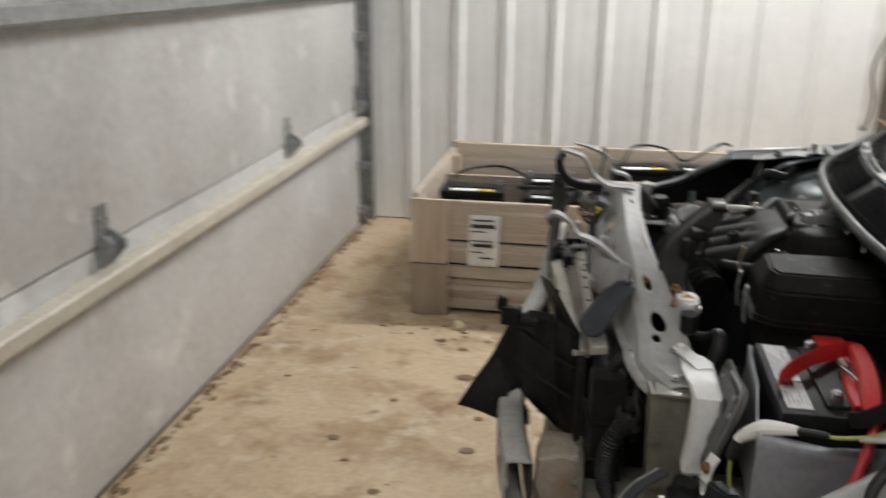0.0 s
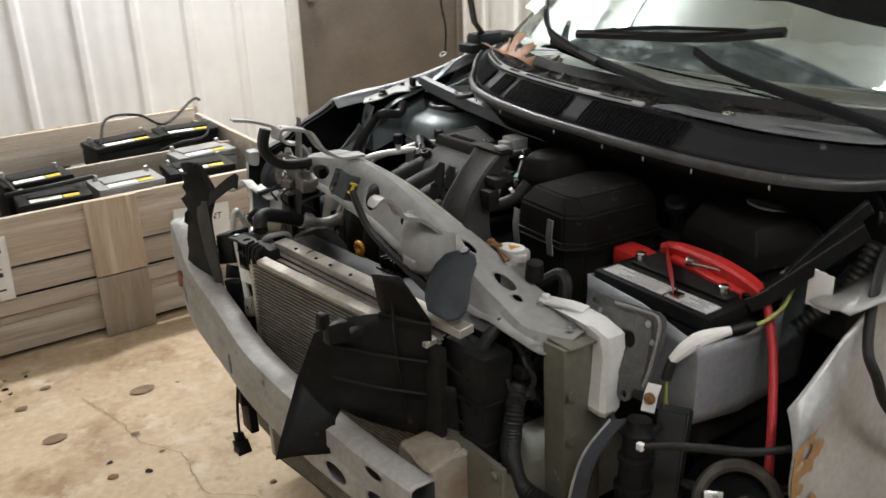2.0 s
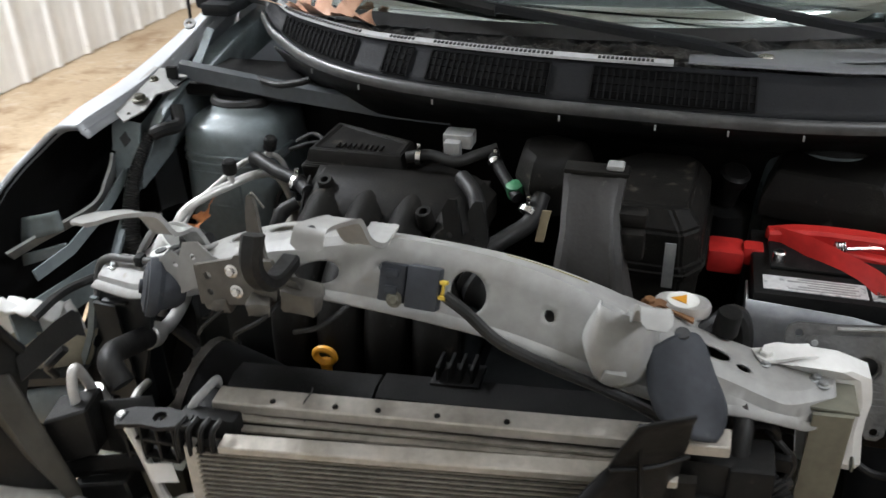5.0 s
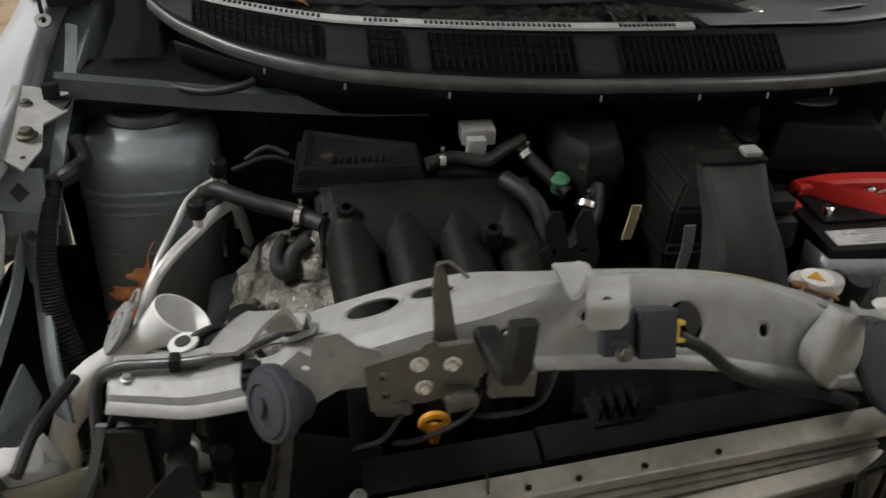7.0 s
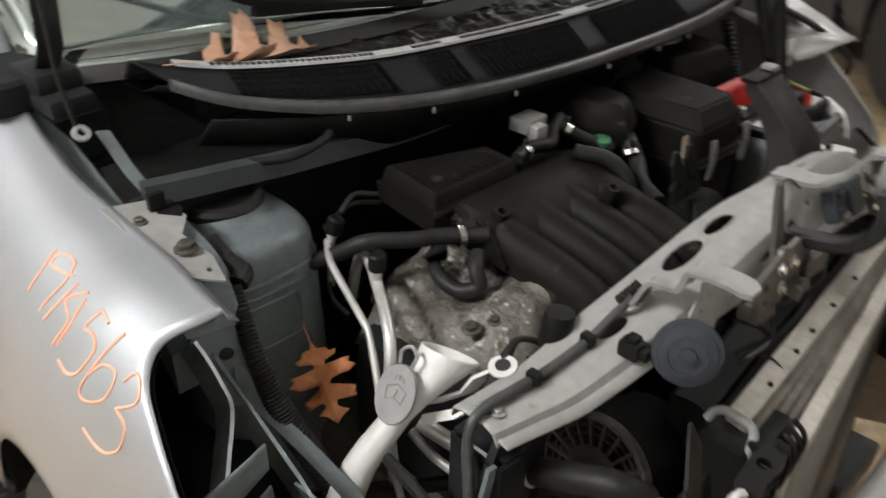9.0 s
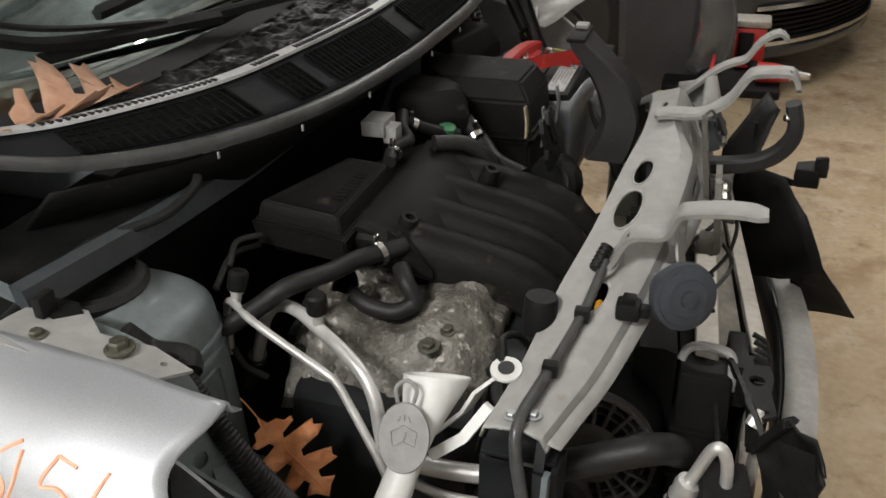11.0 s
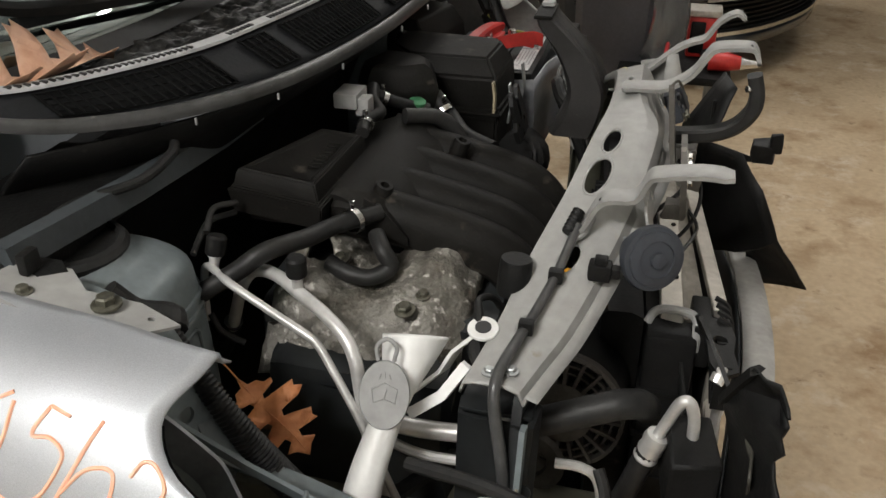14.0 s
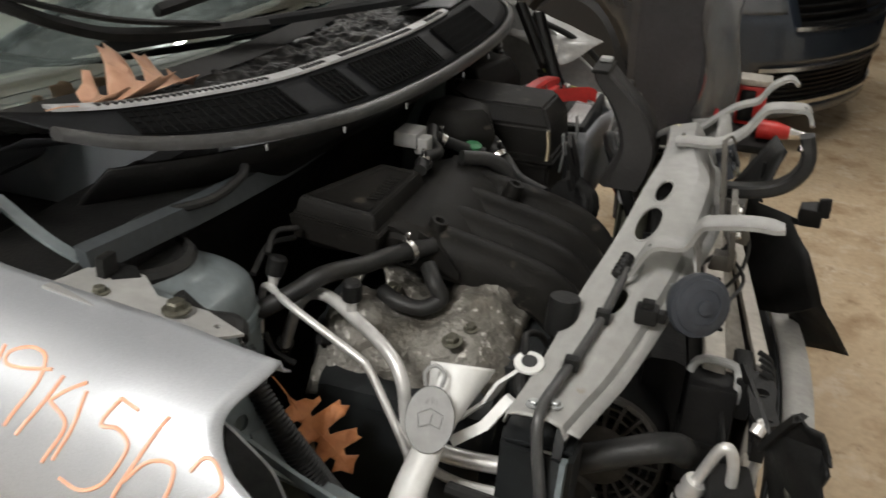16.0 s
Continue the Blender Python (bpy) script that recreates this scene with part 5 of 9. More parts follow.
    bm = bmesh.new()
    strap(bm, spline([(-0.066, 0.306, 0.722), (-0.07, 0.296, 0.722), (-0.066, 0.284, 0.722), (-0.058, 0.272, 0.717)], 4), 0.03, (0, 0.15, 1), 0.0012)
    part("pipe_tag", bm, PAPER, CAR, "white paper tag wrapped round the pipe")
    # slim end flange of the condenser
    bm = bmesh.new()
    box(bm, (-0.068, 0.228, 0.3), (-0.05, 0.246, 0.775), 0.003)
    part("condenser_end", bm, TANK, rad)


def bumper_beam():
    key = [(-0.41, -0.105, 0.616, 0.515), (-0.3, -0.128, 0.628, 0.528), (-0.1, -0.15, 0.642, 0.534), (0.1, -0.152, 0.648, 0.529), (0.3, -0.13, 0.653, 0.514), (0.5, -0.112, 0.664, 0.508), (0.54, -0.109, 0.67, 0.511), (0.57, -0.106, 0.684, 0.517), (0.6, -0.103, 0.708, 0.527), (0.65, -0.097, 0.736, 0.552), (0.69, -0.09, 0.734, 0.6)]

    def f(y, s):
        x, z, low = along(key, y)
        h = z - low
        prof = [(0, 0.045, 0), (0.12, 0.012, -0.001), (0.18, 0.003, -0.04), (0.36, 0.0, -0.3), (0.42, 0.004, -0.34), (0.56, 0.004, -0.5), (0.62, 0.0, -0.55), (0.84, 0.0, -0.95), (0.88, 0.006, -1.0), (1.0, 0.042, -1.02)]
        for a, b in zip(prof, prof[1:]):
            if s <= b[0] + 1e-9:
                t = (s - a[0]) / (b[0] - a[0])
                return V(x + a[1] + (b[1] - a[1]) * t, y, z + h * (a[2] + (b[2] - a[2]) * t))
        return V(x + prof[-1][1], y, z + h * prof[-1][2])

    vs = [0, 0.06, 0.12, 0.18, *span(0.2, 0.36, 8), 0.42, 0.49, 0.56, 0.62, *span(0.64, 0.82, 8), 0.84, 0.88, 0.94, 1.0]
    holes = [(0.228, 0.7, 0.016, 0.1), (0.01, 0.3, 0.009, 0.04), (-0.23, 0.72, 0.03, 0.09), (-0.34, 0.68, 0.026, 0.09), (-0.33, 0.27, 0.02, 0.06), (0.59, 0.7, 0.014, 0.07), (0.43, 0.3, 0.005, 0.025), (0.49, 0.28, 0.005, 0.025), (0.648, 0.4, 0.009, 0.04), (0.665, 0.28, 0.005, 0.025), (0.15, 0.3, 0.005, 0.02)]
    bm = sheet(f, span(-0.41, 0.69, 150), vs, holes)
    b = part("bumper_beam", bm, BEAM, CAR, "bare grey steel bumper beam with rust at its edges", solid=0.004, angle=40)
    bm = sheet(lambda y, s: f(y, max(s, 0.83 + 0.05 * noise.noise(V(y * 16, 0, 0)) + 0.03 * noise.noise(V(y * 60, 1, 0)))) + V(-0.0008, 0, 0), span(-0.40, 0.6, 140), [0.76, 0.8, 0.83, 0.86, 0.885, 0.92, 0.96, 1.0])
    crumple(bm, 0.001, 60)
    part("rust_edge", bm, mat("orange_brown_rust", (0.33, 0.19, 0.09), 0.7, col2=(0.3, 0.27, 0.22), scale=14, amount=1.0, bump=0.25, spots=(0.16, 0.08, 0.035), spot_scale=30, spot_at=0.58), b, "rusty lower flange", solid=0.0005)
    bm = sheet(lambda y, s: V(f(y, 0).x + 0.003, y, f(y, 0).z - 0.008 - 0.1 * s), span(-0.405, 0.675, 30), [0, 1])
    part("beam_back", bm, SHADEPAINT, b, solid=0.004)
    bm = bmesh.new()
    lathe(bm, [(0.018, 0), (0.02, 0.004), (0.02, 0.012), (0.012, 0.014)], pole((-0.096, 0.622, 0.607), (-1, 0.25, 0)), 20)
    part("rusty_plug", bm, RUST, b, "rusty tow-eye plug")
    # crush can towards the left chassis leg
    bm = bmesh.new()
    m = axes((0.03, -0.335, 0.545), (1, 0.02, 0), (0, 1, 0))
    box(bm, (-0.085, -0.05, -0.075), (0.055, 0.05, 0.075), 0.014, m, 3)
    bmesh.ops.subdivide_edges(bm, edges=bm.edges[:], cuts=2)
    crumple(bm, 0.012, 22)
    cc = part("crush_can", bm, RUSTY, b, "crushed rusty white crash box")
    for y, lab in ((-0.40, 0), (0.40, 1)):
        bm = bmesh.new()
        box(bm, (0.03, y - 0.05, 0.46), (0.75, y + 0.05, 0.60), 0.01)
        leg = part("chassis_leg", bm, OLIVE, CAR, "painted steel chassis leg")
        bm = bmesh.new()
        box(bm, (0.02, y - 0.075, 0.44), (0.03, y + 0.075, 0.635), 0.002)
        for a, c in ((-0.06, 0.62), (0.06, 0.62), (-0.06, 0.46), (0.06, 0.46)):
            bolt(bm, (0.02, y + a, c), (-1, 0, 0), 0.007)
        part("leg_flange", bm, OLIVE, leg)
    bm = bmesh.new()
    hoop(bm, [(0.026, 0), (0.026, 0.008), (0.018, 0.008), (0.018, 0)], pole((0.03, -0.362, 0.616), (-0.2, 0, 1)), 24)
    part("tow_ring", bm, ALU, CAR)
    # lower cross member, hanging clips
    bm = bmesh.new()
    box(bm, (-0.02, -0.45, 0.25), (0.06, 0.45, 0.31), 0.008)
    part("lower_cross_member", bm, SHADEPAINT, CAR)
    bm = bmesh.new()
    tube(bm, [(-0.09, 0.33, 0.5), (-0.092, 0.33, 0.44), (-0.085, 0.33, 0.41), (-0.075, 0.33, 0.42)], 0.004, 8)
    box(bm, (-0.1, 0.31, 0.40), (-0.06, 0.34, 0.44), 0.004)
    box(bm, (-0.09, 0.3, 0.33), (-0.07, 0.35, 0.40), 0.004)
    part("hanging_plug", bm, BLACK, CAR, "black plug hanging on its wire")


def air_guides():
    # the torn black guide bent out over the beam
    pt = {"a": (-0.066, -0.262, 0.91), "b": (-0.048, -0.318, 0.918), "c": (0.01, -0.313, 0.824), "f": (0.011, -0.3, 0.708),
          "g": (0.01, -0.292, 0.60), "h": (-0.03, -0.262, 0.615), "i": (-0.104, -0.192, 0.652), "j": (-0.122, -0.208, 0.645), "k": (-0.13, -0.217, 0.588), "l": (-0.222, -0.192, 0.60), "m": (-0.16, -0.152, 0.705),
          "n": (-0.122, -0.16, 0.785), "o": (-0.085, -0.208, 0.822), "p": (-0.035, -0.236, 0.826), "q": (-0.05, -0.242, 0.735)}
    bm = bmesh.new()
    vt = {k: bm.verts.new(c) for k, c in pt.items()}
    for fc in ("abcp", "opq", "pcq", "noq", "cfq", "fghq", "qhi", "qin", "ijmn", "jklm"):
        bm.faces.new([vt[k] for k in fc])
    bmesh.ops.triangulate(bm, faces=bm.faces[:])
    bmesh.ops.subdivide_edges(bm, edges=bm.edges[:], cuts=3, use_grid_fill=True)
    crumple(bm, 0.005, 14)
    g = part("torn_air_guide", bm, BLACK, CAR, "torn black plastic air guide hanging over the beam", solid=0.003)
    bm = bmesh.new()
    for a, b in (((-0.1, -0.176, 0.765), (0.008, -0.304, 0.752)), ((-0.105, -0.19, 0.712), (0.006, -0.298, 0.69)), ((-0.028, -0.262, 0.885), (-0.012, -0.268, 0.63)), ((-0.035, -0.236, 0.826), (0.01, -0.313, 0.822))):
        d = V(-0.006, -0.004, 0.002)
        tube(bm, [V(*a) + d, (V(*a) + V(*b)) / 2 + d * 2.2, V(*b) + d], 0.003, 6, 4)
    pieces("guide_rib", bm, BLACK, g)
    bm = bmesh.new()
    box(bm, (-0.136, -0.25, 0.802), (-0.1, -0.222, 0.836), 0.004)
    box(bm, (-0.144, -0.236, 0.826), (-0.128, -0.222, 0.85), 0.002)
    box(bm, (-0.104, -0.24, 0.8), (-0.07, -0.228, 0.812), 0.002)
    bmesh.ops.subdivide_edges(bm, edges=bm.edges[:], cuts=1)
    crumple(bm, 0.006, 50)
    part("torn_clip", bm, BLACK, g, "broken black plastic clip")
    bm = bmesh.new()
    q = [(0.008, -0.302, 0.712), (0.03, -0.345, 0.715), (0.033, -0.352, 0.59), (0.01, -0.296, 0.59)]
    loft(bm, [[V(*q[0]).lerp(V(*q[3]), k), V(*q[1]).lerp(V(*q[2]), k)] for k in span(0, 1, 6)], caps=False, closed=False)
    part("guide_side", bm, BLACK, g, solid=0.003)
    bm = bmesh.new()
    box(bm, (0.036, -0.385, 0.5), (0.062, -0.306, 0.79), 0.008)
    pc = part("pack_end_cover", bm, BLACK, CAR, "ribbed black plastic cover at the radiator's end")
    for k in range(5):
        bm = bmesh.new()
        box(bm, (0.03, -0.38, 0.56 + 0.045 * k), (0.037, -0.312, 0.566 + 0.045 * k), 0.002)
        part("cover_rib", bm, BLACK, pc)
    # slate flap hung on the bar
    bm = bmesh.new()
    rows = [((0.066, -0.262, 0.906), (0.084, -0.29, 0.919), (0.096, -0.31, 0.916), (0.092, -0.322, 0.906)), ((0.054, -0.264, 0.894), (0.068, -0.296, 0.906), (0.076, -0.319, 0.898), (0.072, -0.334, 0.885)),
            ((0.036, -0.268, 0.876), (0.046, -0.302, 0.884), (0.054, -0.334, 0.872), (0.054, -0.35, 0.858)), ((0.02, -0.282, 0.856), (0.026, -0.31, 0.86), (0.034, -0.336, 0.85), (0.04, -0.35, 0.838)), ((0.008, -0.308, 0.842), (0.008, -0.32, 0.843), (0.012, -0.332, 0.84), (0.02, -0.342, 0.834))]
    cols = [spline(list(c), 4) for c in zip(*rows)]
    loft(bm, [spline([c[i] for c in cols], 4) for i in range(len(cols[0]))], caps=False, closed=False)
    fl = part("rubber_flap", bm, GREYRUB, CAR, "slate-grey rubber flap", solid=0.005)
    bm = bmesh.new()
    disc(bm, (0.088, -0.297, 0.918), (-0.35, 0.1, 1), 0.008, 0.004)
    part("flap_stud", bm, INK, fl)
    # the torn guide on the other side: a notched panel with a ridge, an arm and an olive leaf
    bm = cutout([V(-0.09, 0.536, 0.909), V(-0.088, 0.53, 0.916), V(-0.082, 0.508, 0.921), V(-0.07, 0.5, 0.919), V(-0.062, 0.487, 0.921), V(-0.053, 0.47, 0.886), V(-0.047, 0.452, 0.852), V(-0.055, 0.452, 0.83), V(-0.062, 0.46, 0.8), V(-0.066, 0.436, 0.71), V(-0.072, 0.44, 0.64), V(-0.088, 0.478, 0.625), V(-0.096, 0.55, 0.63), V(-0.1, 0.558, 0.664), V(-0.094, 0.572, 0.672), V(-0.092, 0.556, 0.7), V(-0.094, 0.55, 0.73), V(-0.09, 0.542, 0.765), V(-0.096, 0.547, 0.772), V(-0.093, 0.541, 0.795), V(-0.086, 0.536, 0.805), V(-0.095, 0.548, 0.83), V(-0.091, 0.535, 0.838), V(-0.09, 0.521, 0.848), V(-0.095, 0.528, 0.862), V(-0.091, 0.521, 0.874), V(-0.093, 0.526, 0.892), V(-0.088, 0.5, 0.899), V(-0.09, 0.516, 0.9)], (-1, -0.3, 0), 0.002)
    g = part("side_air_guide", bm, BLACK, CAR, "notched black plastic air guide behind the beam's end", solid=0.003)
    bm = bmesh.new()
    loft(bm, [[p + V(-0.003, 0.008, 0.003), p + V(-0.008, 0, 0.004), p + V(-0.004, -0.01, 0), p + V(0.004, -0.008, -0.003), p + V(0.004, 0.006, -0.003)] for p in (V(-0.063, 0.488, 0.918), V(-0.057, 0.477, 0.898), V(-0.051, 0.464, 0.874), V(-0.046, 0.452, 0.852))])
    part("guide_ridge", bm, BLACK, g)
    # the arm that reaches back from the panel, a folded channel
    bm = bmesh.new()
    strap(bm, [(-0.062, 0.456, 0.842), (-0.05, 0.436, 0.86), (-0.034, 0.412, 0.882), (-0.022, 0.394, 0.894), (-0.018, 0.386, 0.89)], 0.03, (0.35, 0.3, 0.85), 0.004)
    crumple(bm, 0.002, 30)
    part("guide_arm", bm, BLACK, g)
    bm = bmesh.new()
    loft(bm, [[V(*a), V(*b), V(*c)] for a, b, c in (((-0.072, 0.527, 0.826), (-0.074, 0.5, 0.834), (-0.066, 0.468, 0.836)), ((-0.079, 0.5, 0.776), (-0.084, 0.478, 0.78), (-0.068, 0.449, 0.786)), ((-0.082, 0.468, 0.722), (-0.088, 0.45, 0.724), (-0.07, 0.428, 0.728)), ((-0.078, 0.438, 0.672), (-0.084, 0.426, 0.672), (-0.07, 0.412, 0.676)), ((-0.075, 0.424, 0.632), (-0.08, 0.418, 0.632), (-0.072, 0.408, 0.636)))], caps=False, closed=False)
    bmesh.ops.subdivide_edges(bm, edges=bm.edges[:], cuts=2, use_grid_fill=True)
    part("guide_leaf", bm, mat("olive_black_plastic", (0.05, 0.047, 0.038), 0.5, col2=(0.032, 0.03, 0.024), scale=14, spec=0.4), g, "olive-black scuffed leaf", solid=0.003)
    # black duct box and stays between the guide and the radiator
    bm = bmesh.new()
    loft(bm, [[V(-0.062, 0.448, z0), V(-0.046, 0.392, z1), V(0.0, 0.4, z1), V(-0.01, 0.46, z0)] for z0, z1 in ((0.762, 0.781), (0.75, 0.76), (0.69, 0.708))])
    crumple(bm, 0.002, 30)
    bmesh.ops.bevel(bm, geom=bm.edges[:], offset=0.003, segments=1, affect="EDGES")
    part("duct_box", bm, BLACK, CAR, "black plastic duct beside the radiator")
    bm = cutout([V(-0.04, 0.46, 0.682), V(-0.034, 0.4, 0.694), V(-0.03, 0.345, 0.705), V(-0.036, 0.31, 0.712), V(-0.036, 0.31, 0.69), V(-0.032, 0.345, 0.68), V(-0.04, 0.4, 0.668), V(-0.046, 0.46, 0.65)], (-1, -0.2, 0.2), 0.002)
    part("duct_flange", bm, BLACK, CAR, solid=0.004)
    bm = cutout([V(-0.02, 0.39, 0.775), V(-0.012, 0.32, 0.79), V(-0.02, 0.3, 0.70), V(-0.026, 0.39, 0.7)], (-1, 0, 0), 0.002)
    part("duct_flange", bm, BLACK, CAR, solid=0.004)
    bm = bmesh.new()
    loft(bm, [[V(-0.06, ya, z), V(-0.054, yb, z + 0.022), V(-0.02, yb, z + 0.022), V(-0.02, ya, z)] for z, ya, yb in ((0.655, 0.44, 0.356), (0.61, 0.42, 0.348), (0.54, 0.4, 0.336), (0.46, 0.39, 0.33))])
    bmesh.ops.bevel(bm, geom=bm.edges[:], offset=0.003, segments=1, affect="EDGES")
    part("lower_air_guide", bm, BLACK, CAR, "black plastic lower air guide")
    bm = bmesh.new()
    tube(bm, [(-0.055, 0.33, 0.66), (-0.06, 0.322, 0.635), (-0.058, 0.315, 0.61), (-0.05, 0.335, 0.585)], 0.005, 8)
    part("guide_wire", bm, RUBBER, CAR)


tie_bar()
horn()
cap_and_hoses()
_had = set(bpy.data.objects)
radiator()
# the crash pushed the left end of the pack backwards
for ob in set(bpy.data.objects) - _had:
    if ob.type == "MESH":
        for v in ob.data.vertices:
            v.co.x += max(0.0, 0.235 - v.co.y) * 0.1
bumper_beam()
air_guides()


# ---------------------------------------------------------------- engine bay
def battery():
    b = thing("fitted_battery", "black car battery in a silver jacket in the engine bay", "battery", (0.37, -0.5, 0.62))
    x0, x1, y0, y1, z0, z1 = 0.288, 0.46, -0.618, -0.385, 0.64, 0.838
    bm = bmesh.new()
    box(bm, (x0, y0, z0), (x1, y1, z1), 0.006)
    part("case", bm, BLACK, b)
    bm = bmesh.new()
    box(bm, (x0 - 0.002, y0 - 0.002, z1 + 0.001), (x1 + 0.002, y1 + 0.002, z1 + 0.026), 0.005)
    box(bm, (x0 + 0.06, y0 + 0.02, z1 + 0.026), (x1 - 0.01, y1 - 0.02, z1 + 0.032), 0.003)
    part("lid", bm, BLACK, b)
    for ya, yb in ((y1 - 0.01, y1 - 0.135), (y1 - 0.14, y0 + 0.012)):
        bm = boxes(((x0 + 0.008, yb, z1 + 0.0265), (x0 + 0.042, ya, z1 + 0.028)))
        st = part("sticker", bm, mat("worn_battery_label", (0.6, 0.6, 0.59), 0.5, col2=(0.4, 0.4, 0.4), scale=40, amount=1.0, spots=(0.24, 0.24, 0.24), spot_scale=130, spot_at=0.58) if ya > -0.45 else bpy.data.materials["worn_battery_label"], b, "worn white label")
        bm = bmesh.new()
        for k in range(5):
            box(bm, (x0 + 0.012 + 0.006 * k, yb + 0.01 + 0.004 * (k % 2), z1 + 0.0281), (x0 + 0.0145 + 0.006 * k, ya - 0.03 - 0.012 * ((k * 7) % 3), z1 + 0.0286))
        part("print_bar", bm, GREYPL, st)
    # the jacket: a thin wrap at the front and the left
    bm = bmesh.new()
    w = [V(x0 + 0.05, y1 + 0.008, 0), V(x0 - 0.008, y1 + 0.008, 0), V(x0 - 0.012, (y0 + y1) / 2, 0), V(x0 - 0.03, y0 - 0.01, 0), V(x0 + 0.06, y0 - 0.02, 0), V(x1 - 0.01, y0 - 0.01, 0), V(x1 + 0.006, y0, 0)]
    tops = [0.85, 0.856, 0.85, 0.835, 0.828, 0.83, 0.83]
    bots = [0.66, 0.66, 0.68, 0.705, 0.698, 0.69, 0.68]
    loft(bm, [[q + V(0, 0, t * k + bo * (1 - k)) for k in span(0, 1, 6)] for q, t, bo in zip(w, tops, bots)], caps=False, closed=False)
    crumple(bm, 0.003, 25)
    part("heat_jacket", bm, SHIELD, b, "silver heat jacket", solid=0.003)
    for x, y in ((x0 + 0.075, y1 - 0.03), (x0 + 0.075, y0 + 0.035)):
        bm = bmesh.new()
        lathe(bm, [(0.009, z1 + 0.026), (0.0085, z1 + 0.045), (0.006, z1 + 0.047)], Matrix.Translation((x, y, 0)), 14)
        part("terminal", bm, CHROME, b)
    bm = bmesh.new()
    box(bm, (0.386, -0.375, 0.826), (0.436, -0.325, 0.862), 0.008)
    box(bm, (0.392, -0.4, 0.84), (0.42, -0.372, 0.868), 0.006)
    part("terminal_cover", bm, RED, b, "red terminal cover")


def jump_cable():
    j = thing("jump_lead", "red booster clamp with red cable clipped to the battery", "jump lead", (0.37, -0.53, 0.88))
    # the long handle, the jaw that bites forward and the lower handle
    for pts, w, h, cross in ((((0.43, -0.404, 0.874), (0.424, -0.45, 0.884), (0.414, -0.53, 0.888), (0.404, -0.59, 0.884), (0.398, -0.625, 0.876)), 0.014, 0.009, V(1, 0.1, 0)),
                             (((0.43, -0.41, 0.872), (0.405, -0.432, 0.882), (0.36, -0.475, 0.89), (0.32, -0.518, 0.888), (0.302, -0.537, 0.88)), 0.015, 0.012, V(0.7, 0.7, 0)),
                             (((0.405, -0.445, 0.872), (0.398, -0.5, 0.872), (0.39, -0.56, 0.87), (0.388, -0.6, 0.868)), 0.009, 0.006, V(1, 0.1, 0))):
        q = spline(pts, 7)
        bm = bmesh.new()
        n = len(q)
        loft(bm, [[c + cross * (a * w * (0.7 + 0.3 * math.sin(0.4 + i / n * 2.4))) + V(0, 0, e * h) for a, e in ((-1, -1.2), (-0.75, -1.2), (-0.7, 0.2), (0.7, 0.2), (0.75, -1.2), (1, -1.2), (1, 0.5), (0.7, 1), (-0.7, 1), (-1, 0.5))] for i, c in enumerate(q)])
        part("jaw", bm, RED, j)
    bm = bmesh.new()
    tube(bm, [V(0.392 + a * 0.001, -0.486 - a * 0.0035, 0.884) + V(0.007 * math.cos(a * 6.283), 0, 0.007 * math.sin(a * 6.283)) for a in span(0, 4, 40)], 0.0015, 6, 1)
    tube(bm, [(0.388, -0.5, 0.885), (0.398, -0.54, 0.886), (0.404, -0.565, 0.88)], 0.0025, 6, 4)
    part("spring", bm, CHROME, j)
    bm = bmesh.new()
    for y in span(0, 0.012, 3):
        box(bm, (0.3 + y, -0.55, 0.8665), (0.303 + y, -0.53, 0.872), 0.0005)
    pieces("tooth", bm, CHROME, j, gap=0.001)
    bm = bmesh.new()
    tube(bm, [(0.407, -0.55, 0.874), (0.409, -0.59, 0.877), (0.405, -0.622, 0.868), (0.394, -0.645, 0.84), (0.37, -0.675, 0.79), (0.33, -0.71, 0.73), (0.28, -0.75, 0.64), (0.22, -0.8, 0.53), (0.17, -0.86, 0.44), (0.1, -1.02, 0.36), (0.08, -1.3, 0.36), (0.07, -1.6, 0.42), (0.06, -1.84, 0.5)], 0.0068, 12)
    part("cable", bm, REDRUB, j, "red rubber cable")


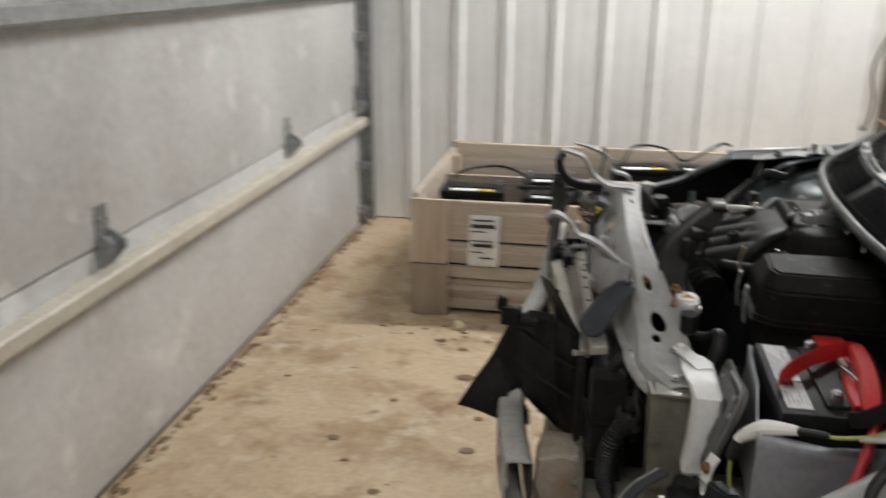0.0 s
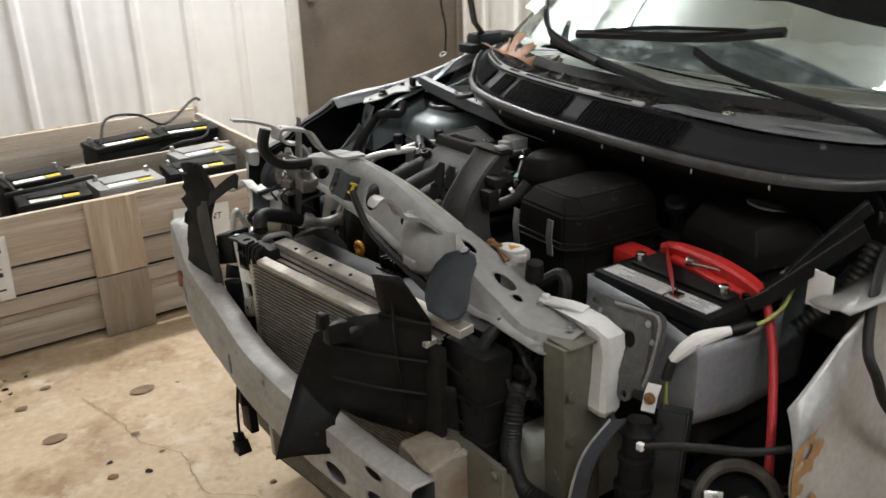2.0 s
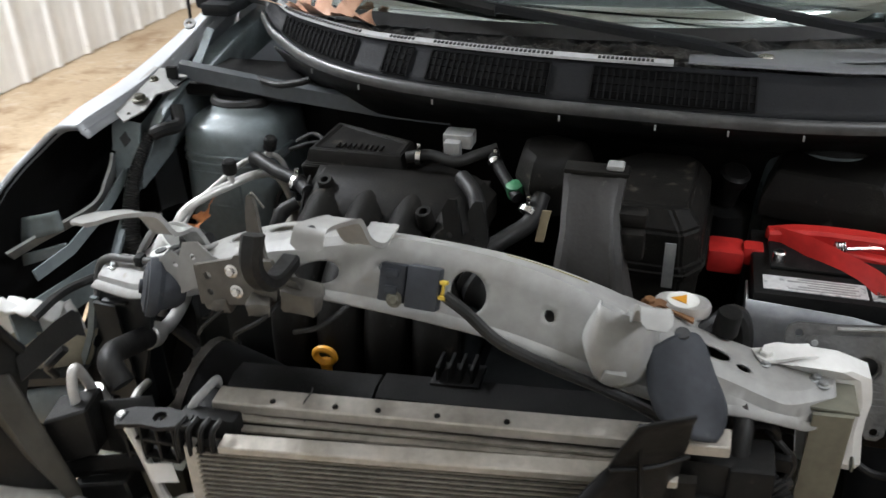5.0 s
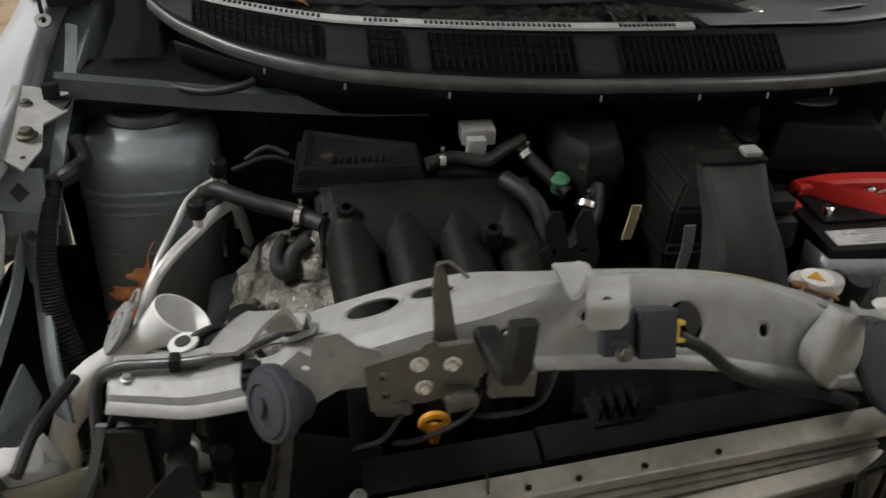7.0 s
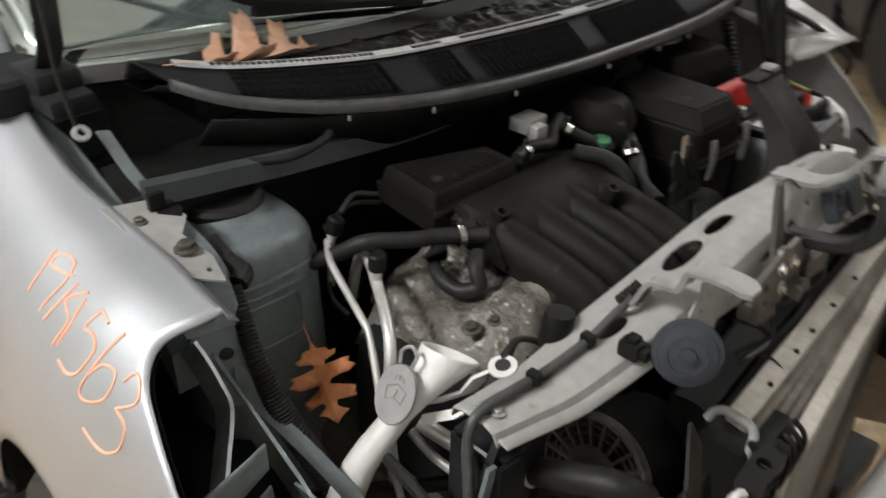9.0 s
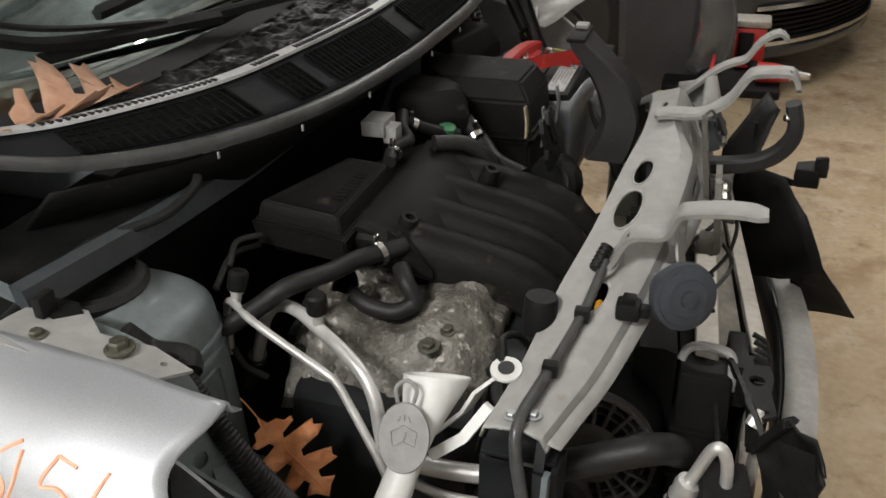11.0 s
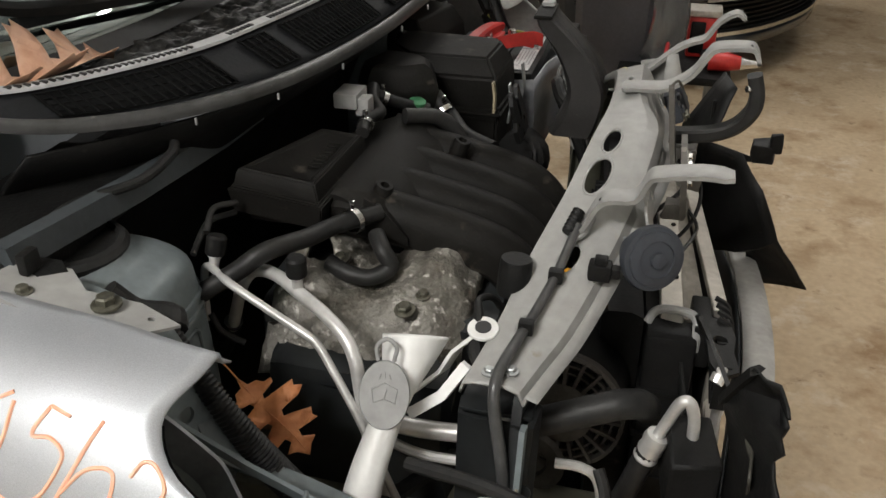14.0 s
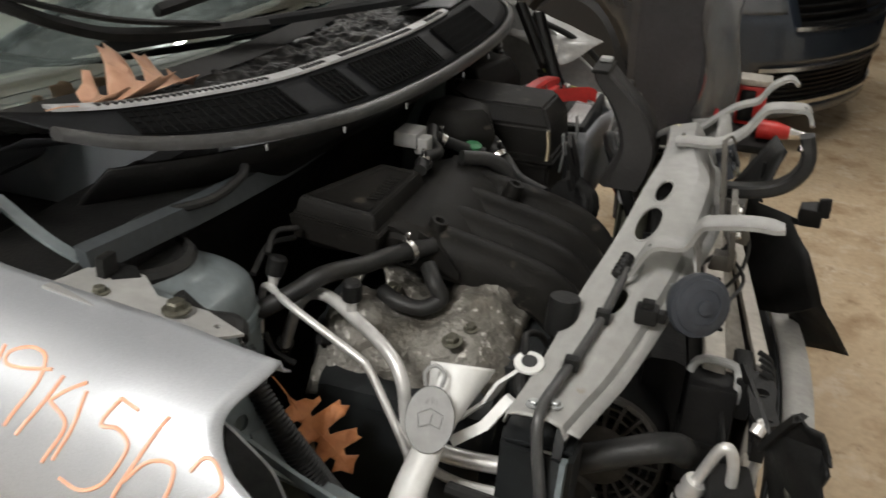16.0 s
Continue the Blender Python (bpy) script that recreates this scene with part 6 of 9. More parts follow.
def left_side():
    # control unit
    m = axes((0.23, -0.503, 0.796), (0.02, -1, 0.06), (0.32, 0, 1))
    o = [(-0.078, 0.05), (-0.074, 0.06), (-0.064, 0.064), (-0.02, 0.063), (0.045, 0.066), (0.062, 0.068), (0.074, 0.062), (0.079, 0.05), (0.08, 0.03), (0.077, -0.02), (0.074, -0.045), (0.066, -0.053), (0.05, -0.055), (0.046, -0.062), (0.044, -0.074), (0.036, -0.081), (0.024, -0.08), (0.018, -0.072), (0.016, -0.06), (0.0, -0.056), (-0.04, -0.053), (-0.066, -0.05), (-0.074, -0.042), (-0.077, -0.01)]
    bm = plate(o, 0.006, m, [(0.018, 0.012, 0.0125), (-0.062, 0.05, 0.0045), (0.032, -0.07, 0.005)])
    bmesh.ops.bevel(bm, geom=[e for e in bm.edges if len(e.link_faces) == 2 and e.calc_face_angle(0) > 1], offset=0.0015, segments=2, affect="EDGES")
    u = part("control_unit", bm, CASTD, CAR, "dirty cast aluminium control unit with a round hole")
    # the raised field, its rim, screws and shallow cast lines
    bm = plate([(-0.05, 0.05), (0.044, 0.054), (0.056, 0.05), (0.062, 0.036), (0.064, -0.03), (0.058, -0.042), (0.046, -0.046), (-0.046, -0.044), (-0.056, -0.036), (-0.058, 0.04)], 0.003, m @ Matrix.Translation((0, 0, 0.0064)), [(0.018, 0.012, 0.0155)])
    bmesh.ops.bevel(bm, geom=[e for e in bm.edges if len(e.link_faces) == 2 and e.calc_face_angle(0) > 1], offset=0.0012, segments=2, affect="EDGES")
    part("cast_field", bm, CASTD, u)
    bm = bmesh.new()
    tube(bm, spline([m @ V(x, y, 0.008) for x, y in ((-0.02, 0.059), (0.05, 0.062), (0.066, 0.058), (0.072, 0.044), (0.072, 0.0), (0.069, -0.03), (0.066, -0.046))], 4), 0.0028, 6, 1)
    part("cast_rim", bm, CASTC, u)
    bm = bmesh.new()
    box(bm, (-0.002, -0.008, -0.012), (0.038, 0.032, -0.006), 0.001, m)
    part("cast_back", bm, INK, u)
    bm = bmesh.new()
    for k in range(4):
        box(bm, (-0.012 + 0.006 * (k % 2), -0.036 + 0.009 * k, 0.0092), (0.044 - 0.005 * k, -0.0335 + 0.009 * k, 0.0106), 0.0006, m)
    for k in range(3):
        box(bm, (-0.052, -0.026 + 0.022 * k, 0.0092), (-0.034 + 0.006 * (k % 2), -0.0235 + 0.022 * k, 0.0106), 0.0006, m)
    pieces("cast_rib", bm, CASTD, u, gap=0.0005)
    bm = bmesh.new()
    for x, y, r in ((0.052, 0.046, 0.0055), (0.066, 0.022, 0.0045), (-0.044, 0.04, 0.004), (-0.05, -0.03, 0.004)):
        disc(bm, m @ V(x, y, 0.009), m.to_3x3() @ V(0, 0, 1), r, 0.0025, seg=14)
    pieces("unit_screw", bm, GALV, u, gap=0.0005)
    bm = bmesh.new()
    strap(bm, [(0.212, -0.592, 0.772), (0.205, -0.592, 0.755), (0.2, -0.592, 0.73)], 0.02, (0.5, -1, 0), 0.003)
    tb = part("mount_tab", bm, PAPER, u, "white painted tab")
    bm = bmesh.new()
    bolt(bm, (0.202, -0.593, 0.752), (-0.9, -0.3, 0.2), 0.006)
    part("bolt", bm, RUST, tb, "rusty bolt")
    # white bottle beside the post
    bm = bmesh.new()
    ring = [(0.84, 0.19, -0.415, 0.02, 0.02), (0.836, 0.198, -0.434, 0.022, 0.032), (0.822, 0.205, -0.455, 0.022, 0.036), (0.79, 0.206, -0.466, 0.022, 0.03), (0.74, 0.2, -0.472, 0.02, 0.024), (0.70, 0.196, -0.476, 0.02, 0.024), (0.69, 0.196, -0.476, 0.016, 0.02)]
    loft(bm, [[V(cx + a * rx, cy - 0.014 + b * (ry + 0.013), z) for a, b in ((-1, -0.75), (-0.75, -1), (0.75, -1), (1, -0.75), (1, 0.75), (0.75, 1), (-0.75, 1), (-1, 0.75))] for z, cx, cy, rx, ry in ring])
    bmesh.ops.subdivide_edges(bm, edges=bm.edges[:], cuts=1)
    crumple(bm, 0.003, 22)
    w = part("washer_bottle", bm, WHITEPL, CAR, "dirty white plastic bottle", angle=22)
    bm = bmesh.new()
    strap(bm, [(0.172, -0.385, 0.845), (0.178, -0.405, 0.846), (0.192, -0.43, 0.845), (0.205, -0.452, 0.84)], 0.026, (1, 0.4, 0), 0.004)
    bolt(bm, (0.172, -0.396, 0.847), (0, 0, 1), 0.008)
    part("bottle_strap", bm, WHITEPL, w)
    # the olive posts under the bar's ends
    # the right post takes the shaded paint instead of blue-grey
    for y, s, mt in ((-0.47, -1, OLIVE), (0.475, 1, SHADEPAINT)):
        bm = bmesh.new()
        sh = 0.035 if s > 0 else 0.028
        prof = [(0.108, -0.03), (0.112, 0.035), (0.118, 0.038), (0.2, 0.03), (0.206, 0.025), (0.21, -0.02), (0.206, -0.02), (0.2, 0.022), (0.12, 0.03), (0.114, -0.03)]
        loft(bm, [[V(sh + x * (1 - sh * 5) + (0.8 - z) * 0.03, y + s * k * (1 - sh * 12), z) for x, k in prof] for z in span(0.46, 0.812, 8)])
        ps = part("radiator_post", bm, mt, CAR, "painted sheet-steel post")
        bm = bmesh.new()
        box(bm, (0.13, y - 0.03, 0.81), (0.205, y + (0.01 if s > 0 else 0.03), 0.8155), 0.002)
        part("post_top", bm, mt, ps)
        bm = bmesh.new()
        for x, z in ((0.13, 0.74), (0.13, 0.66), (0.185, 0.6)):
            disc(bm, (x + (0.8 - z) * 0.03, y + s * 0.034, z), (0, s, 0), 0.009, 0.002)
        pieces("post_dimple", bm, mt, ps)
    # smooth and convoluted hoses in front of the post
    bm = bmesh.new()
    tube(bm, [(0.13, -0.365, 0.83), (0.09, -0.375, 0.815), (0.062, -0.374, 0.785), (0.058, -0.385, 0.735), (0.062, -0.385, 0.68), (0.06, -0.4, 0.62), (0.08, -0.42, 0.55)], 0.011, 12)
    part("drain_hose", bm, RUBBER, CAR, "smooth black rubber hose")
    bm = bmesh.new()
    tube(bm, [(0.11, -0.4, 0.72), (0.088, -0.425, 0.715), (0.07, -0.44, 0.685), (0.066, -0.44, 0.62), (0.09, -0.45, 0.55), (0.15, -0.52, 0.51), (0.2, -0.6, 0.5)], 0.0165, 12, 8, ribs=0.004)
    part("loom", bm, RUBBER, CAR, "ribbed black wiring loom")
    for pts in (((0.115, -0.405, 0.785), (0.105, -0.425, 0.77), (0.112, -0.44, 0.745), (0.104, -0.43, 0.715)), ((0.1, -0.385, 0.76), (0.086, -0.4, 0.752), (0.082, -0.415, 0.73), (0.09, -0.42, 0.7)), ((0.095, -0.36, 0.7), (0.07, -0.36, 0.69), (0.055, -0.365, 0.65), (0.06, -0.37, 0.58))):
        bm = bmesh.new()
        tube(bm, pts, 0.0045, 8)
        part("wire", bm, RUBBER, CAR)
    bm = bmesh.new()
    for o, d in (((0.1, -0.425, 0.755), 0.012), ((0.09, -0.405, 0.7), 0.014), ((0.075, -0.38, 0.66), 0.012)):
        box(bm, V(*o) - V(d, d, d) * 0.8, V(*o) + V(d, d * 1.3, d) * 0.8, 0.003)
    pieces("wire_plug", bm, BLACK, CAR, "black wiring plug", gap=0.002)
    for pts, r in ((((0.2, -0.51, 0.7), (0.19, -0.55, 0.68), (0.18, -0.6, 0.7), (0.2, -0.62, 0.72)), 0.005), (((0.22, -0.62, 0.62), (0.25, -0.7, 0.63), (0.32, -0.76, 0.64), (0.4, -0.8, 0.66)), 0.007),
                   (((0.12, -0.42, 0.76), (0.1, -0.41, 0.8), (0.11, -0.39, 0.79), (0.1, -0.37, 0.74)), 0.005), (((0.11, -0.44, 0.72), (0.1, -0.42, 0.71), (0.11, -0.4, 0.68)), 0.009)):
        bm = bmesh.new()
        tube(bm, pts, r, 8)
        part("wire", bm, RUBBER, CAR)
    # taped earth lead on the jacket
    bm = bmesh.new()
    tube(bm, [(0.236, -0.596, 0.72), (0.232, -0.596, 0.76), (0.236, -0.597, 0.8), (0.262, -0.618, 0.836), (0.304, -0.646, 0.852), (0.35, -0.66, 0.855), (0.4, -0.66, 0.865), (0.43, -0.655, 0.89)], 0.0028, 8)
    wl = part("earth_lead", bm, mat("yellow_green_wire", (0.42, 0.45, 0.12), 0.5), CAR, "thin yellow-green earth lead")
    bm = bmesh.new()
    tube(bm, [(0.238, -0.598, 0.805), (0.25, -0.608, 0.822), (0.266, -0.62, 0.838), (0.285, -0.632, 0.846), (0.304, -0.645, 0.852)], [0.007, 0.0105, 0.012, 0.0095, 0.0065], 10)
    part("white_tape", bm, PAPER, wl, "white tape wrap")
    bm = bmesh.new()
    tube(bm, [(0.231, -0.596, 0.775), (0.234, -0.597, 0.79), (0.24, -0.599, 0.808)], 0.0075, 10)
    part("black_sleeve", bm, RUBBER, wl)
    bm = bmesh.new()
    tube(bm, [(0.3, -0.643, 0.851), (0.32, -0.651, 0.854), (0.34, -0.658, 0.855)], 0.0055, 10)
    part("black_sleeve", bm, RUBBER, wl)
    # fuse box
    bm = bmesh.new()
    rings = []
    for z, g in ((0.82, -0.004), (0.868, -0.004), (0.87, 0.006), (0.9, 0.004), (0.936, -0.014), (0.938, -0.018)):
        rings.append([V(x, y, z + 0.02 * (x - 0.47)) for x, y in ((0.497 - g, -0.395 + g), (0.463 - g, -0.562 - g), (0.595 + g, -0.59 - g), (0.628 + g, -0.42 + g))])
    loft(bm, rings)
    bmesh.ops.bevel(bm, geom=bm.edges[:], offset=0.003, segments=1, affect="EDGES")
    fb = part("fuse_box", bm, DUSTY, CAR, "dusty black plastic fuse box", angle=14)
    bm = bmesh.new()
    for y in (-0.44, -0.52):
        box(bm, (0.5 + 0.2 * (y + 0.4), y, 0.86), (0.512 + 0.2 * (y + 0.4), y + 0.02, 0.9), 0.003)
    pieces("fuse_box_clip", bm, BLACK, fb)
    bm = bmesh.new()
    lathe(bm, [(0.016, -0.05), (0.016, -0.01), (0.021, -0.008), (0.022, 0.008), (0.017, 0.012)], pole((0.516, -0.354, 0.918), (-0.35, -0.15, 1)), 22)
    lathe(bm, [(0.035, -0.12), (0.036, -0.055), (0.02, -0.05)], pole((0.53, -0.35, 0.915), (0, 0, 1)), 18)
    part("reservoir", bm, BLACK, CAR, "dark fluid reservoir with round cap")
    # air filter box, duct and clips
    bm = bmesh.new()
    rings = []
    for z, g in ((0.74, -0.004), (0.86, 0.0), (0.862, 0.007), (0.872, 0.007), (0.874, 0.0), (0.925, -0.003), (0.954, -0.022)):
        rings.append([V(x, y, z) for x, y in ((0.305 - g, -0.162 + g), (0.3 - g, -0.29 - g), (0.33, -0.315 - g), (0.5 + g, -0.325 - g), (0.52 + g, -0.29), (0.52 + g, -0.2 + g), (0.46, -0.16 + g))])
    loft(bm, rings)
    bmesh.ops.bevel(bm, geom=bm.edges[:], offset=0.004, segments=2, affect="EDGES")
    ab = part("air_box", bm, DUSTY, CAR, "dusty black plastic air filter box", angle=16)
    for o in ((0.29, -0.275, 0.89), (0.293, -0.18, 0.885)):
        bm = bmesh.new()
        strap(bm, [V(*o) + V(-0.004, 0, 0.03), V(*o) + V(-0.008, 0, 0.0), V(*o) + V(-0.004, 0, -0.035)], 0.014, (0, 1, 0), 0.003)
        part("box_clip", bm, GALV, ab, "steel spring clip")
    bm = bmesh.new()
    ring = [(0.236, -0.18, 1.036, 0.012, 0.036), (0.228, -0.18, 1.022, 0.018, 0.035), (0.208, -0.18, 1.0, 0.022, 0.034), (0.188, -0.183, 0.975, 0.025, 0.036), (0.172, -0.186, 0.945, 0.028, 0.04), (0.165, -0.188, 0.91, 0.03, 0.046), (0.172, -0.19, 0.88, 0.032, 0.05), (0.185, -0.19, 0.85, 0.034, 0.05)]
    ring = [along([(-k[2], *k) for k in ring], -z) for z in span(1.036, 0.85, 22)]
    loft(bm, [[V(x + rx * a, y + ry * b, z) for a, b in ((-1, -0.8), (-0.85, -1), (0.7, -1), (1, -0.7), (1, 0.7), (0.7, 1), (-0.85, 1), (-1, 0.8), (-0.78, 0.62), (-0.74, 0), (-0.78, -0.62))] for x, y, z, rx, ry in ring])
    crumple(bm, 0.0018, 30)
    dd = part("intake_duct", bm, mat("grey_dusty_duct", (0.034, 0.032, 0.031), 0.55, col2=(0.022, 0.021, 0.02), scale=10, grain=220, bump=0.12, spots=(0.09, 0.085, 0.078), spot_scale=60, spot_at=0.68, spec=0.25), CAR, "dusty black air intake duct")
    bm = bmesh.new()
    box(bm, (0.222, -0.219, 1.032), (0.25, -0.142, 1.039), 0.003)
    box(bm, (0.19, -0.245, 0.985), (0.215, -0.208, 1.004), 0.005)
    box(bm, (0.176, -0.245, 0.95), (0.2, -0.215, 0.986), 0.006)
    part("duct_lip", bm, DUSTY, dd)
    bm = bmesh.new()
    box(bm, (0.226, -0.212, 1.039), (0.246, -0.192, 1.046), 0.003)
    part("duct_clip", bm, GREYPL, dd, "grey clip")
    bm = bmesh.new()
    tube(bm, [(0.25, -0.1, 0.84), (0.235, -0.05, 0.85), (0.25, -0.02, 0.86)], 0.036, 16, ribs=0.012)
    part("intake_boot", bm, BLACK, dd)
    bm = bmesh.new()
    strap(bm, [(0.302, -0.112, 0.94), (0.298, -0.108, 0.92), (0.298, -0.104, 0.895)], 0.012, (0, 1, 0), 0.003)
    part("boot_clamp", bm, mat("tan_clamp", (0.36, 0.3, 0.19), 0.5), dd, "tan hose clamp")
    # bundles beyond the battery
    for pts, r in ((((0.47, -0.64, 0.8), (0.52, -0.68, 0.86), (0.56, -0.7, 0.94)), 0.014), (((0.55, -0.7, 0.98), (0.6, -0.78, 0.97), (0.58, -0.82, 0.88), (0.5, -0.8, 0.75)), 0.012), (((0.38, -0.76, 0.62), (0.42, -0.76, 0.75), (0.46, -0.77, 0.86)), 0.012)):
        bm = bmesh.new()
        tube(bm, pts, r, 10, 6, ribs=0.008 if r < 0.02 else 0)
        part("wire_harness", bm, RUBBER, CAR, "black taped wiring harness")
    bm = bmesh.new()
    for k in range(3):
        box(bm, (0.418 + 0.003 * k, -0.722 + 0.014 * k, 0.872), (0.4195 + 0.003 * k, -0.707 + 0.014 * k, 0.93), 0.0005)
    part("paper_tag", bm, PAPER, CAR, "white paper tag")
    # the broken black channel that sticks up beside the battery
    for ends, w, h in ((((0.38, -0.615, 0.862), (0.4, -0.636, 0.88), (0.463, -0.72, 0.98), (0.468, -0.728, 0.99)), 0.014, 0.011), (((0.425, -0.645, 0.9), (0.46, -0.67, 0.95), (0.5, -0.704, 1.005), (0.506, -0.71, 1.012)), 0.012, 0.008)):
        bm = bmesh.new()
        loft(bm, [[V(*c) + V(0.7, 0.5, 0) * (a * w) + V(-0.3, 0.4, 0.85) * (e * h) for a, e in ((-1, -1), (1, -1), (1, 1), (0.8, 1.1), (0.7, 0.6), (-0.7, 0.6), (-0.8, 1.1), (-1, 1))] for c in spline(ends, 4)])
        part("cable_channel", bm, BLACK, CAR, "broken black plastic cable channel")
    # left inner wing and the tower
    inner_wing(-1)


def inner_wing(s):
    """Strut tower, apron and sill rail of one side: s = 1 right, -1 left."""
    def skin(a, z, out=0.0):
        # a rounded square drawn in towards the neck
        k = along([(0.5, 1.07), (0.76, 1.03), (0.845, 1.0), (0.866, 0.985), (0.89, 0.968), (0.907, 0.94), (0.918, 0.86), (0.926, 0.7), (0.934, 0.56), (0.946, 0.5)], z)[0]
        c, d = math.cos(a), math.sin(a)
        p = 3.4 - 1.2 * max(0.0, min(1.0, (z - 0.905) / 0.03))
        r = (abs(c) ** p + abs(d) ** p) ** (-1 / p)
        return V(0.612 + (0.108 * r * k + out) * c, s * (0.494 + (0.094 * r * k + out) * d), z)

    bm = bmesh.new()
    loft(bm, [[skin(2 * math.pi * k / 56, z) for k in range(56)] for z in (0.5, 0.6, 0.7, 0.76, 0.81, 0.845, 0.856, 0.866, 0.88, 0.89, 0.9, 0.907, 0.913, 0.918, 0.922, 0.926, 0.93, 0.934, 0.946)])
    t = part("strut_tower", bm, TOWER, CAR, "blue-grey painted strut tower", angle=50)
    bm = bmesh.new()
    lathe(bm, [(0.054, 0.936), (0.056, 0.946), (0.052, 0.952), (0.046, 0.954), (0.042, 0.949), (0.02, 0.948)], Matrix.Translation((0.612, s * 0.494, 0)), 32)
    part("tower_cap", bm, RUBBER, t, "dirty black rubber cap")
    bm = bmesh.new()
    a0 = math.pi
    for h in (0.872, 0.857):
        tube(bm, [skin(a, h, 0.0006) for a in span(a0 - 1.5, a0 + 1.5, 30)], 0.003, 6, 1)
    # the raised panel pressed into the face
    ya, yb, za, zb = 0.462, 0.552, 0.78, 0.842
    for y0, z0, y1, z1 in ((ya + 0.006, zb, yb, zb), (ya, zb - 0.006, ya, za + 0.006), (ya + 0.006, za, yb, za), (ya, zb - 0.006, ya + 0.006, zb), (ya, za + 0.006, ya + 0.006, za)):
        pts = []
        for q in span(0, 1, 8):
            y, z = y0 + (y1 - y0) * q, z0 + (z1 - z0) * q
            a = min(span(a0 - 1.2, a0 + 1.2, 160), key=lambda w: abs(abs(skin(w, z).y) - y))
            e = skin(a, z, 0.0004)
            pts.append(V(e.x, s * y, z))
        tube(bm, pts, 0.0024, 6, 1)
    pieces("tower_swage", bm, TOWER, t)
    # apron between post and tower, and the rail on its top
    # apron coloured near-black: the bay's shade is in its colour
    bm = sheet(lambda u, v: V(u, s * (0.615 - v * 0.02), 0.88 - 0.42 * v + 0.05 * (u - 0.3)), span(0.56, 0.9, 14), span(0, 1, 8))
    part("apron", bm, SHADEBLACK, CAR, "inner wing sheet coloured dark for shade", solid=0.003)
    bm = bmesh.new()
    rings = []
    for x, y, z in ((0.45, 0.64, 0.865), (0.5, 0.632, 0.885), (0.6, 0.622, 0.925), (0.8, 0.61, 0.98), (1.0, 0.61, 1.0)) if s > 0 else ((0.56, 0.64, 0.8), (0.66, 0.64, 0.86), (0.8, 0.62, 0.92), (1.0, 0.61, 0.96)):
        rings.append([V(x, s * (y + a), z + b) for a, b in ((-0.022, -0.04), (0.03, -0.04), (0.03, 0.012), (0.02, 0.018), (-0.018, 0.018), (-0.022, 0.012))])
    loft(bm, rings)
    # left rail gets the shaded copy of the right rail's paint
    part("wing_rail", bm, TOWER if s > 0 else SHADEPAINT, CAR, "painted upper wing rail")
    # wheel well liner, its black colour holding the well's shade
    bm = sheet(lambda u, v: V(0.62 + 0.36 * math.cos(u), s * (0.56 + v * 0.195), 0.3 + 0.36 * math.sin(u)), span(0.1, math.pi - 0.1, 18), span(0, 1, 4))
    part("wheel_liner", bm, SHADEBLACK, CAR, solid=0.004)
    for x in (0.62, 3.1):
        bm = bmesh.new()
        lathe(bm, [(0.19, -0.09), (0.27, -0.095), (0.295, -0.06), (0.3, 0), (0.295, 0.06), (0.27, 0.095), (0.19, 0.09)], pole((x, s * 0.672, 0.3), (0, 1, 0)), 40)
        w = part("wheel", bm, TYRE, CAR, "tyre on a steel wheel")
        bm = bmesh.new()
        lathe(bm, [(0.195, -0.07), (0.195, 0.075), (0.18, 0.08), (0.15, 0.05), (0.07, 0.04), (0.06, 0.055), (0.01, 0.055)] if s > 0 else [(0.01, -0.055), (0.06, -0.055), (0.07, -0.04), (0.15, -0.05), (0.18, -0.08), (0.195, -0.075), (0.195, 0.07)], pole((x, s * 0.672, 0.3), (0, 1, 0)), 30)
        part("rim", bm, ALU, w)


